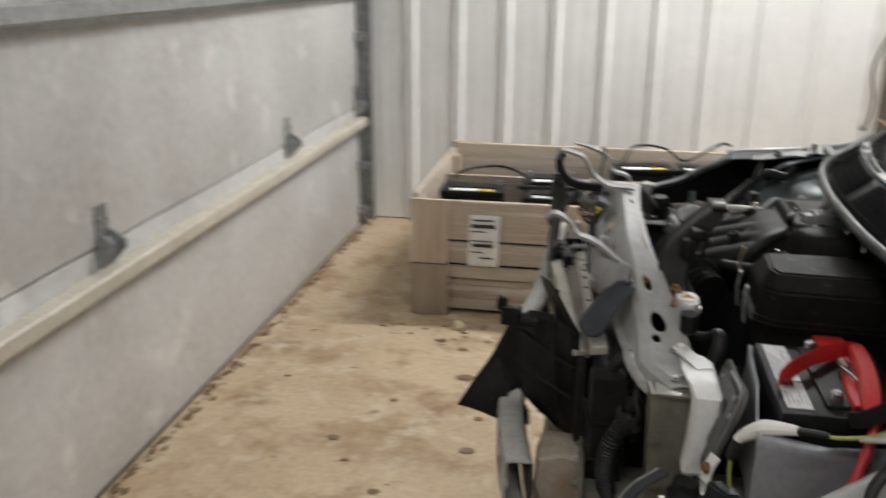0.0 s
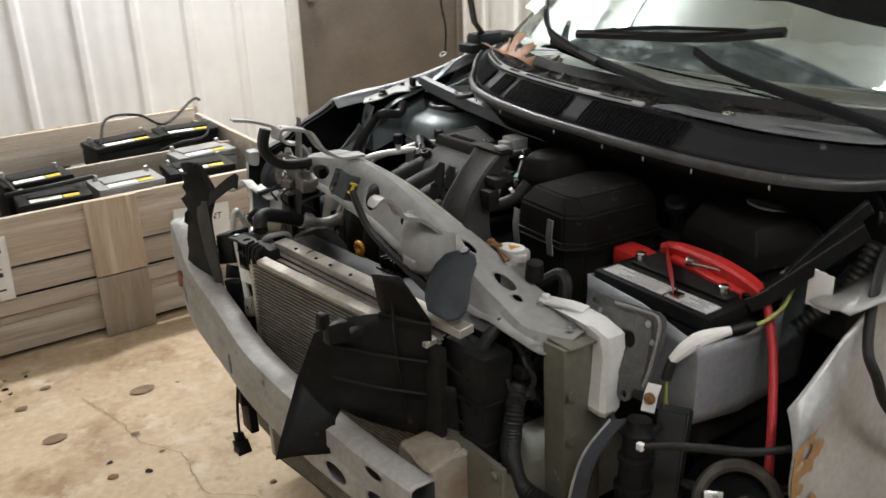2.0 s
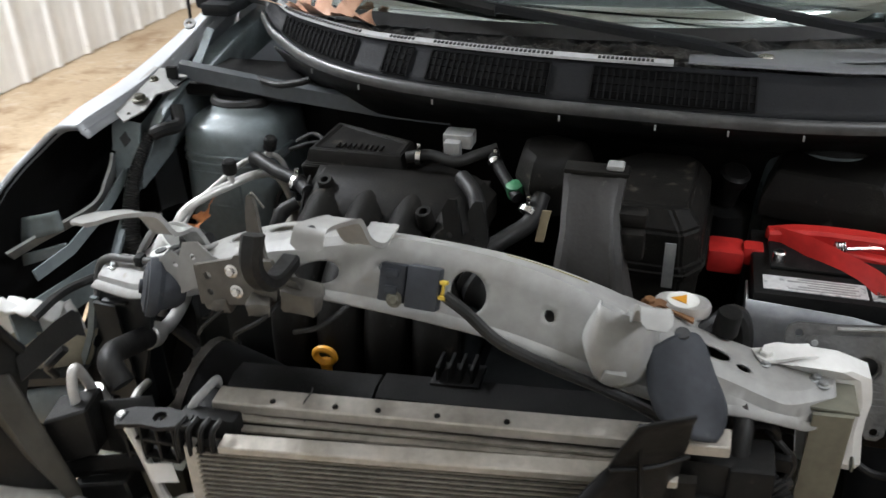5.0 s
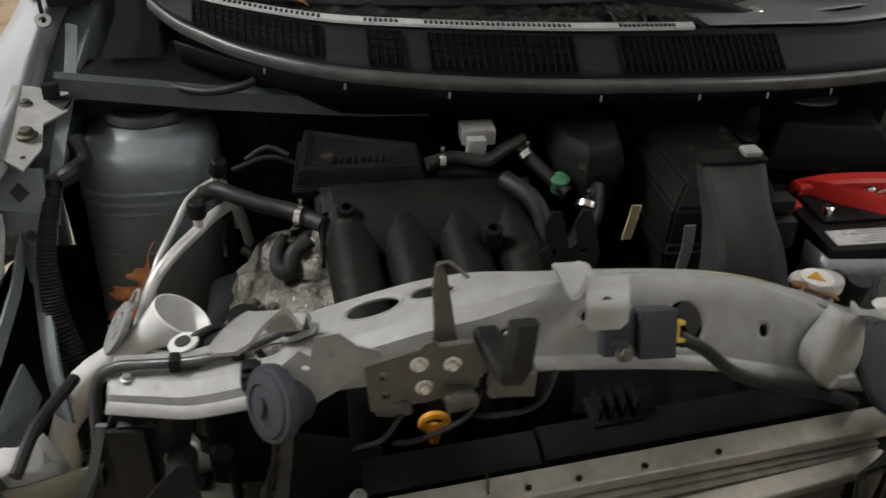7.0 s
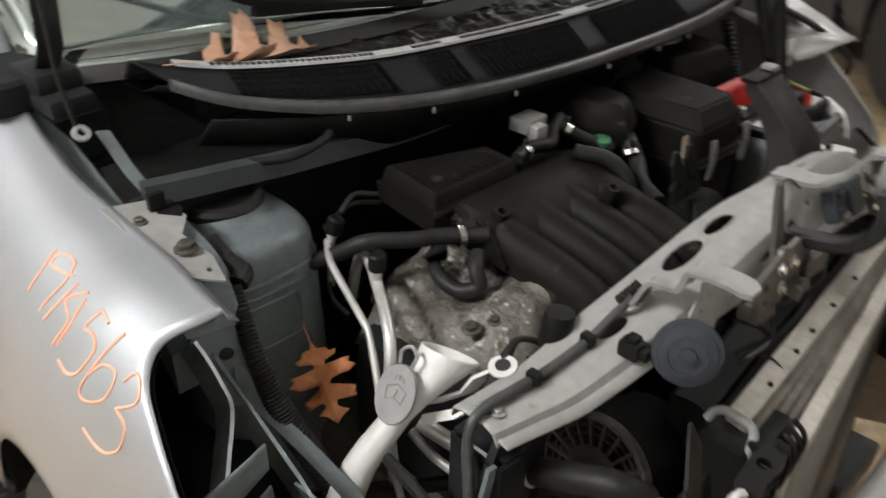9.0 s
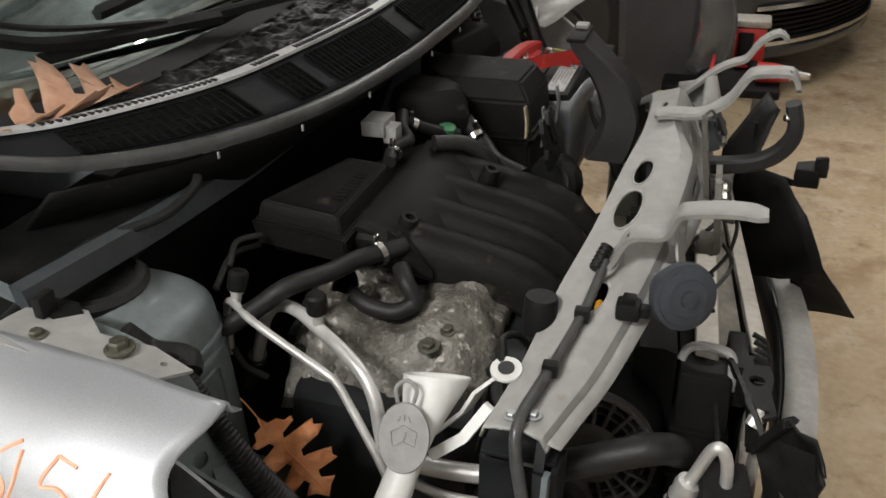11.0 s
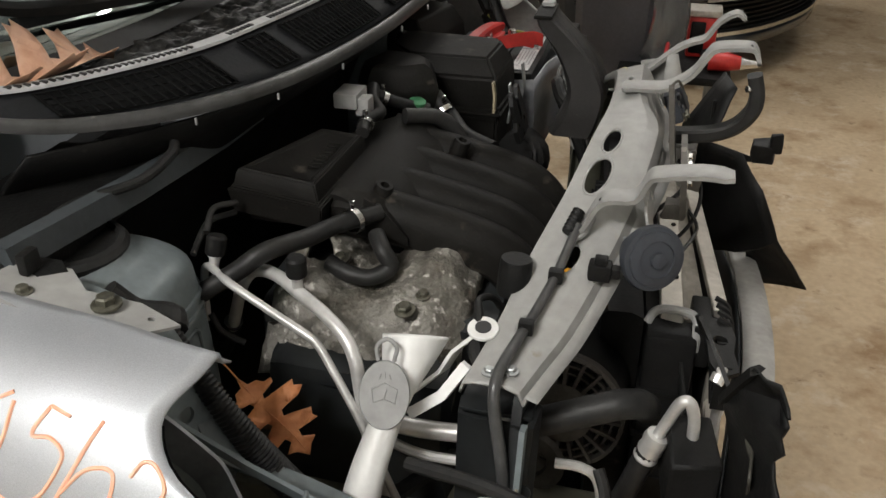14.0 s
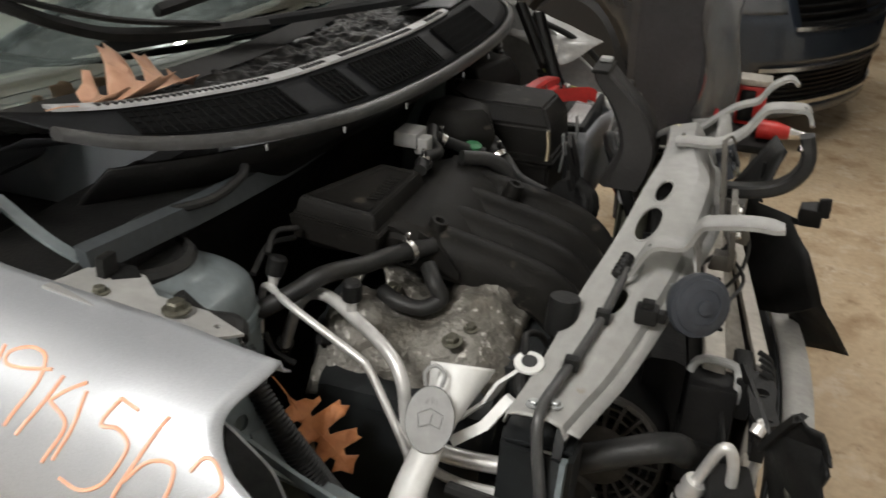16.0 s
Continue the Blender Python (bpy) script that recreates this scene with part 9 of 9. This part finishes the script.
def right_wing():
    bm = sheet(wing_at, span(0, 1, 44), span(0, 1, 40))
    w = part("front_wing", bm, SILVER, CAR, "silver metallic front wing with orange marker writing", solid=0.0025, angle=60)
    # added black sheet under the skin paints the shade inside the wing
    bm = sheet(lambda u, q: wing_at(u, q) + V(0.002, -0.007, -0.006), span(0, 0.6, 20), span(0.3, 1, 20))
    part("wing_liner", bm, SHADEBLACK, w, "black sheet holding the shade inside the wing", solid=0.002)
    # turned lips at the inner edge and the lamp opening
    bm = bmesh.new()
    loft(bm, [[wing_at(u, 0), wing_at(u, 0) + V(0, -0.004, -0.012), wing_at(u, 0) + V(0, -0.016, -0.02)] for u in span(0, 1, 40)], caps=False, closed=False)
    loft(bm, [[wing_at(0, s), wing_at(0, s) + V(0.003, -0.002, -0.005), wing_at(0, s) + V(0.012, -0.006, -0.011)] for s in span(0.0, 1, 30)], caps=False, closed=False)
    part("wing_lip", bm, SILVER, w, solid=0.002)
    # the handwriting, laid on the skin: places (along the car, down the skin) of each stroke
    strokes = [[(0.587, 0.245), (0.586, 0.327), (0.593, 0.419)],
               [(0.535, 0.26), (0.574, 0.291), (0.58, 0.26), (0.564, 0.224), (0.547, 0.235), (0.543, 0.31), (0.561, 0.433)],
               [(0.522, 0.267), (0.53, 0.347), (0.548, 0.443)],
               [(0.499, 0.267), (0.512, 0.296), (0.525, 0.337)],
               [(0.525, 0.337), (0.504, 0.387), (0.519, 0.489)],
               [(0.496, 0.289), (0.497, 0.385), (0.509, 0.476)],
               [(0.446, 0.303), (0.464, 0.284)],
               [(0.464, 0.284), (0.473, 0.361), (0.457, 0.364), (0.445, 0.407), (0.459, 0.503), (0.48, 0.538), (0.501, 0.518)],
               [(0.42, 0.301), (0.433, 0.421), (0.451, 0.558), (0.435, 0.583), (0.407, 0.533), (0.403, 0.436), (0.424, 0.431), (0.443, 0.494)],
               [(0.389, 0.438), (0.381, 0.397), (0.37, 0.409), (0.361, 0.472), (0.386, 0.539)],
               [(0.386, 0.539), (0.366, 0.568), (0.367, 0.65), (0.391, 0.718), (0.414, 0.725), (0.441, 0.682)]]
    for st in strokes:
        pts = []
        for q in spline([(a, b, 0) for a, b in st], 7):
            fr = along(FRONT, q.y)[0]
            pts.append(wing_at(max(0.0, (q.x - fr) / (1.06 - fr)), q.y) + V(0, 0.0012, 0.0006))
        bm = bmesh.new()
        tube(bm, pts, 0.0018, 6, 1)
        part("marker_stroke", bm, MARKER, w, "orange paint-marker stroke")
    # flat tab with bolts on the inner edge
    bm = bmesh.new()
    m = axes((0.515, 0.622, 0.976), (-1, -0.02, -0.18), (0.05, -1, -0.1))
    plate([(-0.085, -0.03), (0.06, -0.032), (0.095, 0.012), (0.05, 0.026), (0.0, 0.02), (-0.03, 0.045), (-0.075, 0.04)], 0.003, m, [(0.07, 0.008, 0.0035)], bm)
    tb = part("wing_tab", bm, STEEL, w, "pale painted mounting tab")
    bm = bmesh.new()
    bolt(bm, (0.486, 0.615, 0.975), (0, 0, 1), 0.009)
    bolt(bm, (0.556, 0.63, 0.986), (0, 0, 1), 0.006)
    pieces("bolt", bm, ZINC, tb)
    bm = bmesh.new()
    strap(bm, [(0.60, 0.60, 0.97), (0.585, 0.59, 0.985), (0.56, 0.59, 0.985), (0.545, 0.6, 0.975)], 0.028, (0.3, 1, 0), 0.004)
    box(bm, (0.565, 0.59, 0.987), (0.575, 0.61, 1.008), 0.002)
    part("tab_clip", bm, BLACK, tb)
    # wires and eyelet near the hinge
    bm = bmesh.new()
    hoop(bm, [(0.005, 0), (0.011, 0), (0.011, 0.005), (0.005, 0.005)], pole((0.686, 0.622, 1.05), (-0.6, -0.1, 0.7)), 18)
    part("eyelet", bm, GREYPL, CAR, "white rubber eyelet")
    bm = bmesh.new()
    tube(bm, [(0.69, 0.622, 1.045), (0.70, 0.628, 1.12), (0.69, 0.632, 1.2), (0.72, 0.63, 1.3)], 0.003, 8)
    part("stay_wire", bm, RUBBER, CAR)


def left_wing():
    # crushed and torn left wing
    def skin(u, v):
        x = 0.262 + 0.8 * u - 0.03 * math.sin(v * 3.1) * (1 - u) + 0.02 * v * (1 - u)
        top = along([(0.0, 0.80), (0.1, 0.872), (0.2, 0.93), (0.34, 1.0), (1.0, 1.09)], u)[0]
        low = along([(0.0, 0.63), (0.08, 0.59), (0.27, 0.535), (0.5, 0.5), (1.0, 0.46)], u)[0]
        return V(x, -0.772 - 0.05 * math.sin(v * 1.6) - 0.02 * u - 0.012 * math.sin(v * 6 + u * 9) * (1 - u), top + (low - top) * v)
    bm = sheet(skin, span(0, 1, 44), span(0, 1, 30))
    for v in bm.verts:
        v.co += noise.noise_vector(v.co * 7) * 0.009 + noise.noise_vector(v.co * 30) * 0.0016
    w = part("crumpled_wing", bm, TORN, CAR, "crumpled torn silver front wing with rust", solid=0.003, angle=60)
    # rust along the torn edge
    bm = sheet(skin, span(0, 0.075, 24), span(0.24, 0.92, 40))
    for v in bm.verts:
        v.co += noise.noise_vector(v.co * 7) * 0.009 + noise.noise_vector(v.co * 30) * 0.0016 + V(-0.002, -0.0045, 0)
    bmesh.ops.delete(bm, geom=[f for f in bm.faces if (f.calc_center_median().x - 0.235) / 0.07 + 0.9 * noise.noise(f.calc_center_median() * 38) > 0.62 + 0.35 * noise.noise(f.calc_center_median() * 14)], context="FACES")
    part("rust_patch", bm, mat("pale_orange_rust", (0.42, 0.25, 0.11), 0.8, col2=(0.26, 0.13, 0.05), scale=40, amount=1.0, bump=0.3, spots=(0.5, 0.4, 0.28), spot_scale=30, spot_at=0.6), w, "orange rust along the torn edge")
    bm = bmesh.new()
    tube(bm, [(0.47, -0.76, 0.97), (0.4, -0.79, 0.935), (0.345, -0.822, 0.885), (0.345, -0.84, 0.85), (0.37, -0.848, 0.80), (0.45, -0.86, 0.72), (0.55, -0.88, 0.64), (0.6, -0.9, 0.55)], 0.007, 10)
    part("wing_cable", bm, RUBBER, CAR, "black cable hanging over the torn wing")
    bm = bmesh.new()
    vs = [V(0.40, -0.70, 0.89), V(0.33, -0.80, 0.93), V(0.50, -0.87, 0.965), V(0.62, -0.86, 0.965), V(0.62, -0.78, 0.95), V(0.5, -0.74, 0.92)]
    fs = bm.faces.new([bm.verts.new(p) for p in vs])
    bmesh.ops.triangulate(bm, faces=bm.faces[:])
    bmesh.ops.subdivide_edges(bm, edges=bm.edges[:], cuts=3)
    crumple(bm, 0.006, 18)
    part("folded_edge", bm, TORN, w, "folded top edge", solid=0.003)
    # broken headlamp: the curved lens edge, a black tube with ridges, a flat bracket, and the bulb's seal
    arc = spline([(0.055, -0.575, 0.5), (0.07, -0.575, 0.58), (0.088, -0.577, 0.66), (0.108, -0.58, 0.7), (0.143, -0.588, 0.737)], 6)
    bm = bmesh.new()
    strap(bm, arc, 0.022, (0.6, -0.7, 0.2), 0.004)
    hl = part("headlamp_shell", bm, GREYRUB, CAR, "broken headlamp housing")
    for a in (-0.011, 0.011):
        bm = bmesh.new()
        tube(bm, [q + V(0.6, -0.7, 0.2) * a for q in arc], 0.003, 6, 1)
        part("shell_edge", bm, GALV if a < 0 else GREYRUB, hl)
    m = pole((0.155, -0.61, 0.56), (0.12, 0.06, 1))
    bm = bmesh.new()
    lathe(bm, [(0.026, -0.1), (0.026, 0.06), (0.029, 0.062), (0.029, 0.068), (0.024, 0.07), (0.024, 0.105), (0.027, 0.107), (0.027, 0.113), (0.022, 0.116), (0.022, 0.145), (0.025, 0.147), (0.025, 0.153), (0.021, 0.158), (0.018, 0.172), (0.01, 0.174)], m, 26)
    part("lamp_tube", bm, BLACK, hl, "ridged black plastic tube")
    bm = bmesh.new()
    loft(bm, [[V(0.2 - k * 0.09, -0.61, z), V(0.224 - k * 0.09, -0.647, z + 0.002), V(0.246 - k * 0.09, -0.64, z), V(0.222 - k * 0.09, -0.603, z)] for z, k in ((0.742, 0), (0.65, 0.1), (0.48, 0.2))])
    bmesh.ops.bevel(bm, geom=bm.edges[:], offset=0.003, segments=2, affect="EDGES")
    part("lamp_bracket", bm, mat("blue_black_plastic", (0.02, 0.024, 0.027), 0.4, spec=0.4), hl, "blue-black flat bracket")
    bm = bmesh.new()
    tube(bm, [(0.142, -0.64, 0.72), (0.165, -0.672, 0.728), (0.195, -0.715, 0.735), (0.226, -0.758, 0.741), (0.28, -0.8, 0.75)], [0.004, 0.0055, 0.0065, 0.0055, 0.005], 10)
    rd = part("lead_rod", bm, RUBBER, hl, "black sleeved lead")
    bm = bmesh.new()
    box(bm, (0.134, -0.642, 0.714), (0.143, -0.632, 0.725), 0.002)
    part("lead_end", bm, PAPER, rd, "white wire end")
    bm = bmesh.new()
    box(bm, (0.2, -0.71, 0.58), (0.235, -0.66, 0.6), 0.004)
    tube(bm, [(0.1, -0.6, 0.6), (0.15, -0.65, 0.605), (0.22, -0.7, 0.6)], 0.012, 10)
    part("lamp_stay", bm, BLACK, hl)
    sm = pole((0.222, -0.744, 0.648), (-0.6, -0.62, 0.5))
    bm = bmesh.new()
    hoop(bm, [(0.046, 0.004), (0.052, 0.008), (0.06, 0.006), (0.063, 0.0), (0.06, -0.012), (0.046, -0.02)], sm, 36)
    part("bulb_seal", bm, mat("tan_edged_rubber", (0.075, 0.062, 0.042), 0.5, col2=(0.02, 0.018, 0.015), scale=14, amount=1.0), hl, "round rubber bulb seal with a tan edge")
    bm = bmesh.new()
    lathe(bm, [(0.05, -0.014), (0.03, -0.03), (0.01, -0.034)], sm, 28)
    part("lamp_cup", bm, SHADEBLACK, hl)
    bm = bmesh.new()
    tube(bm, [sm @ V(0.02, 0.01, -0.02), sm @ V(0.008, 0.008, 0.006), sm @ V(-0.012, 0.0, 0.02)], [0.011, 0.009, 0.007], 12)
    for a in (-0.012, 0.0, 0.014):
        tube(bm, [sm @ V(-0.012 + a, 0.0, 0.018), sm @ V(-0.02 + a, -0.026, 0.026), sm @ V(-0.022 + a, -0.05, 0.02)], 0.0032, 6)
    box(bm, (-0.048, -0.004, 0.008), (-0.022, 0.018, 0.018), 0.002, sm)
    part("bulb", bm, CHROME, hl, "bare headlamp bulb with wire clips")


def bonnet():
    # open bonnet, hinged at the cowl; its underside faces the bay
    o = V(0.80, 0, 1.26)
    a = radians(71)
    d, n = V(-math.cos(a), 0, math.sin(a)), V(-math.sin(a), 0, -math.cos(a))
    def f(u, v):
        w = 0.69 - 0.04 * v
        bow = 0.05 * (1 - (u / 1.0) ** 2)
        back = -0.04 + 0.085 * (abs(u) ** 2.5)
        return o + d * (back * (1 - v) + 0.92 * v - 0.06 * v * u * u) + V(0, u * w, 0) - n * bow + V(0.02, 0, -0.07) * max(0, abs(u) - 0.45) / 0.4 * (1 - v) ** 3
    bm = sheet(f, span(-1, 1, 40), span(0, 1, 24))
    h = part("bonnet", bm, SILVER, CAR, "open silver bonnet", solid=0.002)
    bm = sheet(lambda u, v: f(u, v) + n * (0.014 + 0.006 * noise.noise(V(u * 14, v * 14, 0))), span(-0.97, 0.97, 90), span(0.0, 0.97, 60))
    part("bonnet_liner", bm, SKIN, h, "dark bonnet underside with pressed ribs", solid=0.004)
    for s in (-1, 1):
        bm = bmesh.new()
        if s > 0:
            strap(bm, [(0.80, s * 0.60, 1.10), (0.775, s * 0.6, 1.13), (0.765, s * 0.6, 1.18), (0.74, s * 0.6, 1.30)], 0.03, (0.2, 1, 0), 0.006)
        box(bm, (0.77, s * 0.6 - 0.03, 1.07), (0.85, s * 0.6 + 0.03, 1.10), 0.008)
        part("bonnet_hinge", bm, SHADEPAINT, h, "dark steel bonnet hinge")


def body():
    # screen pillars, roof, doors and tail
    for s in (-1, 1):
        bm = bmesh.new()
        rings = []
        for t in span(0, 1, 8):
            c = V(1.0 + 0.66 * t, s * (0.6 - 0.03 * t), 1.15 + 0.505 * t)
            rings.append([c + V(a, s * b, k) for a, b, k in ((-0.03, -0.02, -0.01), (-0.02, 0.03, 0.0), (0.03, 0.045, -0.02), (0.05, 0.0, -0.04))])
        loft(bm, rings)
        part("screen_pillar", bm, SILVER, CAR)
    for s in (-1, 1):
        bm = bmesh.new()
        box(bm, (0.80, s * 0.63 - 0.05, 1.045), (0.93, s * 0.63 + 0.05, 1.09), 0.015, seg=3)
        box(bm, (0.74, s * 0.6 - 0.03, 1.05), (0.82, s * 0.6 + 0.03, 1.075), 0.008)
        part("cowl_end", bm, VENT, CAR, "grey plastic cowl end piece")
    sec = [(1.06, 0.768, 1.04, 0.64, 1.12), (1.35, 0.79, 0.98, 0.6, 1.5), (1.6, 0.795, 0.97, 0.58, 1.62), (2.2, 0.8, 0.97, 0.57, 1.66), (2.9, 0.8, 0.98, 0.56, 1.64), (3.5, 0.79, 1.0, 0.55, 1.5), (3.75, 0.75, 0.97, 0.55, 1.1), (3.8, 0.72, 0.9, 0.55, 0.98)]
    bm = bmesh.new()
    rings = []
    for x in span(1.065, 3.8, 40):
        w, zb, wr, zr = along(sec, x)
        rings.append([V(x, y, z) for y, z in ((w - 0.06, 0.2), (w - 0.005, 0.32), (w, 0.6), (w - 0.01, 0.85), (w - 0.05, zb))])
    for s in (1, -1):
        b2 = bmesh.new()
        loft(b2, [[V(q.x, q.y * s, q.z) for q in r] for r in rings], caps=False, closed=False)
        part("body_side", b2, SILVER, CAR, "silver car side", solid=0.004)
        b2 = bmesh.new()
        loft(b2, [[V(x, s * (along(sec, x)[0] - 0.05 - k * (along(sec, x)[0] - 0.05 - along(sec, x)[2])), along(sec, x)[1] + k * (along(sec, x)[3] - 0.03 - along(sec, x)[1])) for k in span(0, 1, 4)] for x in span(1.5, 3.4, 16)], caps=False, closed=False)
        part("side_glass", b2, BLACK, CAR, "dark side window", solid=0.004)
    b2 = bmesh.new()
    loft(b2, [[V(x, along(sec, x)[2] * k, along(sec, x)[3] - 0.03 * k * k) for k in span(-1, 1, 10)] for x in span(1.5, 3.8, 20)], caps=False, closed=False)
    part("roof", b2, SILVER, CAR, "silver roof", solid=0.004)
    b2 = bmesh.new()
    loft(b2, [[V(x, y, z) for z in (0.25, 0.6, 1.0)] for x, y in ((3.79, -0.74), (3.83, -0.4), (3.84, 0), (3.83, 0.4), (3.79, 0.74))], caps=False, closed=False)
    part("tail", b2, SILVER, CAR, solid=0.004)
    b2 = boxes(((0.75, -0.78, 0.2), (3.75, 0.78, 0.26)), ((1.3, -0.7, 0.26), (1.36, 0.7, 0.6)))
    part("floor_pan", b2, BLACK, CAR)
    for y in (-0.36, 0.36):
        b2 = bmesh.new()
        box(b2, (1.75, y - 0.24, 0.5), (2.25, y + 0.24, 0.66), 0.05, seg=3)
        box(b2, (2.15, y - 0.23, 0.6), (2.32, y + 0.23, 1.2), 0.05, seg=3)
        box(b2, (2.24, y - 0.12, 1.22), (2.32, y + 0.12, 1.38), 0.03, seg=3)
        part("seat", b2, BLACK, CAR)


def oak_leaf(o, along_dir, up, size, name_label, fold=0.0, tint=LEAF):
    """A lobed dry leaf with a curled edge and its midrib."""
    lf = thing("oak_leaf", name_label, "leaf", o)
    half = [(0.0, 0.01), (0.08, 0.04), (0.1, 0.13), (0.17, 0.17), (0.19, 0.24), (0.24, 0.22), (0.25, 0.08), (0.3, 0.06), (0.34, 0.22), (0.36, 0.36), (0.41, 0.33), (0.46, 0.4), (0.51, 0.3), (0.51, 0.09), (0.57, 0.065), (0.63, 0.22), (0.67, 0.32), (0.73, 0.28), (0.78, 0.3), (0.76, 0.08), (0.82, 0.06), (0.89, 0.17), (0.93, 0.08), (1.0, 0.0)]
    pts = [(x, y) for x, y in half] + [(x * 0.98, -y * 0.92) for x, y in half[::-1][1:]]
    bm = bmesh.new()
    m = axes(o, along_dir, Vector(up).cross(Vector(along_dir)))
    vs = [bm.verts.new((x - 0.5, y, 0)) for x, y in pts]
    es = [bm.edges.new((vs[i], vs[(i + 1) % len(vs)])) for i in range(len(vs))]
    bmesh.ops.triangle_fill(bm, use_beauty=True, edges=es)
    bmesh.ops.subdivide_edges(bm, edges=bm.edges[:], cuts=2)
    for v in bm.verts:
        v.co.z += 0.16 * abs(v.co.y) ** 1.3 + 0.045 * math.sin(v.co.x * 7 + v.co.y * 9)
        if v.co.y < 0:
            v.co.z -= fold * v.co.y
            v.co.y *= 1 - 0.8 * fold
    bmesh.ops.transform(bm, matrix=m @ Matrix.Diagonal((size, size, size, 1)), verts=bm.verts)
    part("blade", bm, tint, lf, solid=0.0006)
    bm = bmesh.new()
    tube(bm, [m @ V((x - 0.5) * size, 0, 0.001 + 0.06 * size * math.sin((x - 0.5) * 7)) for x in span(-0.25, 0.95, 12)], [0.0011, 0.0008, 0.0004], 6, 1)
    part("stalk", bm, tint, lf)


def tool_cart():
    c = thing("shop_stool", "low dark stool beside the car holding tools", "stool", (-0.02, -1.95, 0))
    bm = bmesh.new()
    box(bm, (-0.16, -2.1, 0.38), (0.22, -1.78, 0.41), 0.01)
    part("seat", bm, BLACK, c)
    for x, y in ((-0.1, -2.07), (0.19, -2.07), (-0.1, -1.81), (0.19, -1.81)):
        bm = bmesh.new()
        tube(bm, [(x, y, 0.002), (x, y, 0.38)], 0.014, 10, 1)
        part("leg", bm, GALV, c)
    t = thing("cordless_driver", "red and black cordless impact driver lying on the stool", "power tool", (-0.12, -1.86, 0.412))
    bm = bmesh.new()
    tube(bm, [(-0.185, -1.86, 0.445), (-0.14, -1.86, 0.447), (-0.08, -1.86, 0.447)], [0.022, 0.032, 0.034], 16)
    part("motor_housing", bm, RED, t)
    bm = bmesh.new()
    tube(bm, [(-0.245, -1.86, 0.445), (-0.215, -1.86, 0.445), (-0.185, -1.86, 0.445)], [0.01, 0.015, 0.023], 14)
    part("nose", bm, CHROME, t)
    bm = bmesh.new()
    tube(bm, [(-0.1, -1.86, 0.437), (-0.08, -1.9, 0.437), (-0.07, -1.96, 0.437)], [0.019, 0.017, 0.019], 12)
    part("grip", bm, BLACK, t)
    k = thing("jump_starter", "red and silver battery booster box standing on the stool", "battery booster", (-0.07, -2.02, 0.412))
    bm = bmesh.new()
    box(bm, (-0.10, -2.08, 0.412), (0.0, -1.99, 0.555), 0.012)
    part("case", bm, RED, k)
    bm = bmesh.new()
    box(bm, (-0.11, -2.085, 0.556), (0.005, -1.985, 0.58), 0.008)
    part("lid", bm, TANK, k, "silver lid")
    bm = bmesh.new()
    box(bm, (-0.06, -1.99, 0.43), (-0.01, -1.982, 0.54), 0.006)
    part("front_panel", bm, BLACK, k)
    # grey bin with a clear plastic sheet over its edge
    g = thing("grey_bin", "tall dark grey plastic bin with clear plastic hanging over it", "bin", (0.25, -2.0, 0))
    bm = bmesh.new()
    rings = [[V(0.25 + sx * w, -2.0 + sy * w * 0.8, z) for sx, sy in ((-1, -0.8), (-0.8, -1), (0.8, -1), (1, -0.8), (1, 0.8), (0.8, 1), (-0.8, 1), (-1, 0.8))] for z, w in ((0.002, 0.12), (0.5, 0.135), (0.86, 0.15), (0.87, 0.162), (0.9, 0.162), (0.9, 0.145), (0.5, 0.125))]
    loft(bm, rings)
    part("bin_body", bm, mat("dark_grey_bin_plastic", (0.06, 0.06, 0.068), 0.5), g)
    bm = sheet(lambda u, v: V(0.02 + 0.12 * u + 0.02 * math.sin(v * 7), -1.86 + 0.03 * math.sin(u * 8 + v * 3), 0.93 - 0.5 * v), span(0, 1, 10), span(0, 1, 10))
    part("clear_sheet", bm, CLEAR, g, "clear crinkled plastic sheet", solid=0.001)


cowl()
GL = glazing()
wipers(GL)
right_wing()
left_wing()
bonnet()
body()
oak_leaf((0.703, 0.352, 1.074), (-0.14, -0.98, -0.09), (-0.66, 0.2, 0.72), 0.185, "dry pale brown oak leaf lying on the windscreen cowl", 0.9)
oak_leaf((0.4, 0.51, 0.778), (-0.84, 0.33, -0.44), (-0.35, 0.5, 0.8), 0.112, "dry orange-brown oak leaf caught among the pipes", tint=mat("orange_brown_oak_leaf", (0.62, 0.26, 0.1), 0.5, col2=(0.42, 0.14, 0.05), scale=18, bump=0.3))
tool_cart()
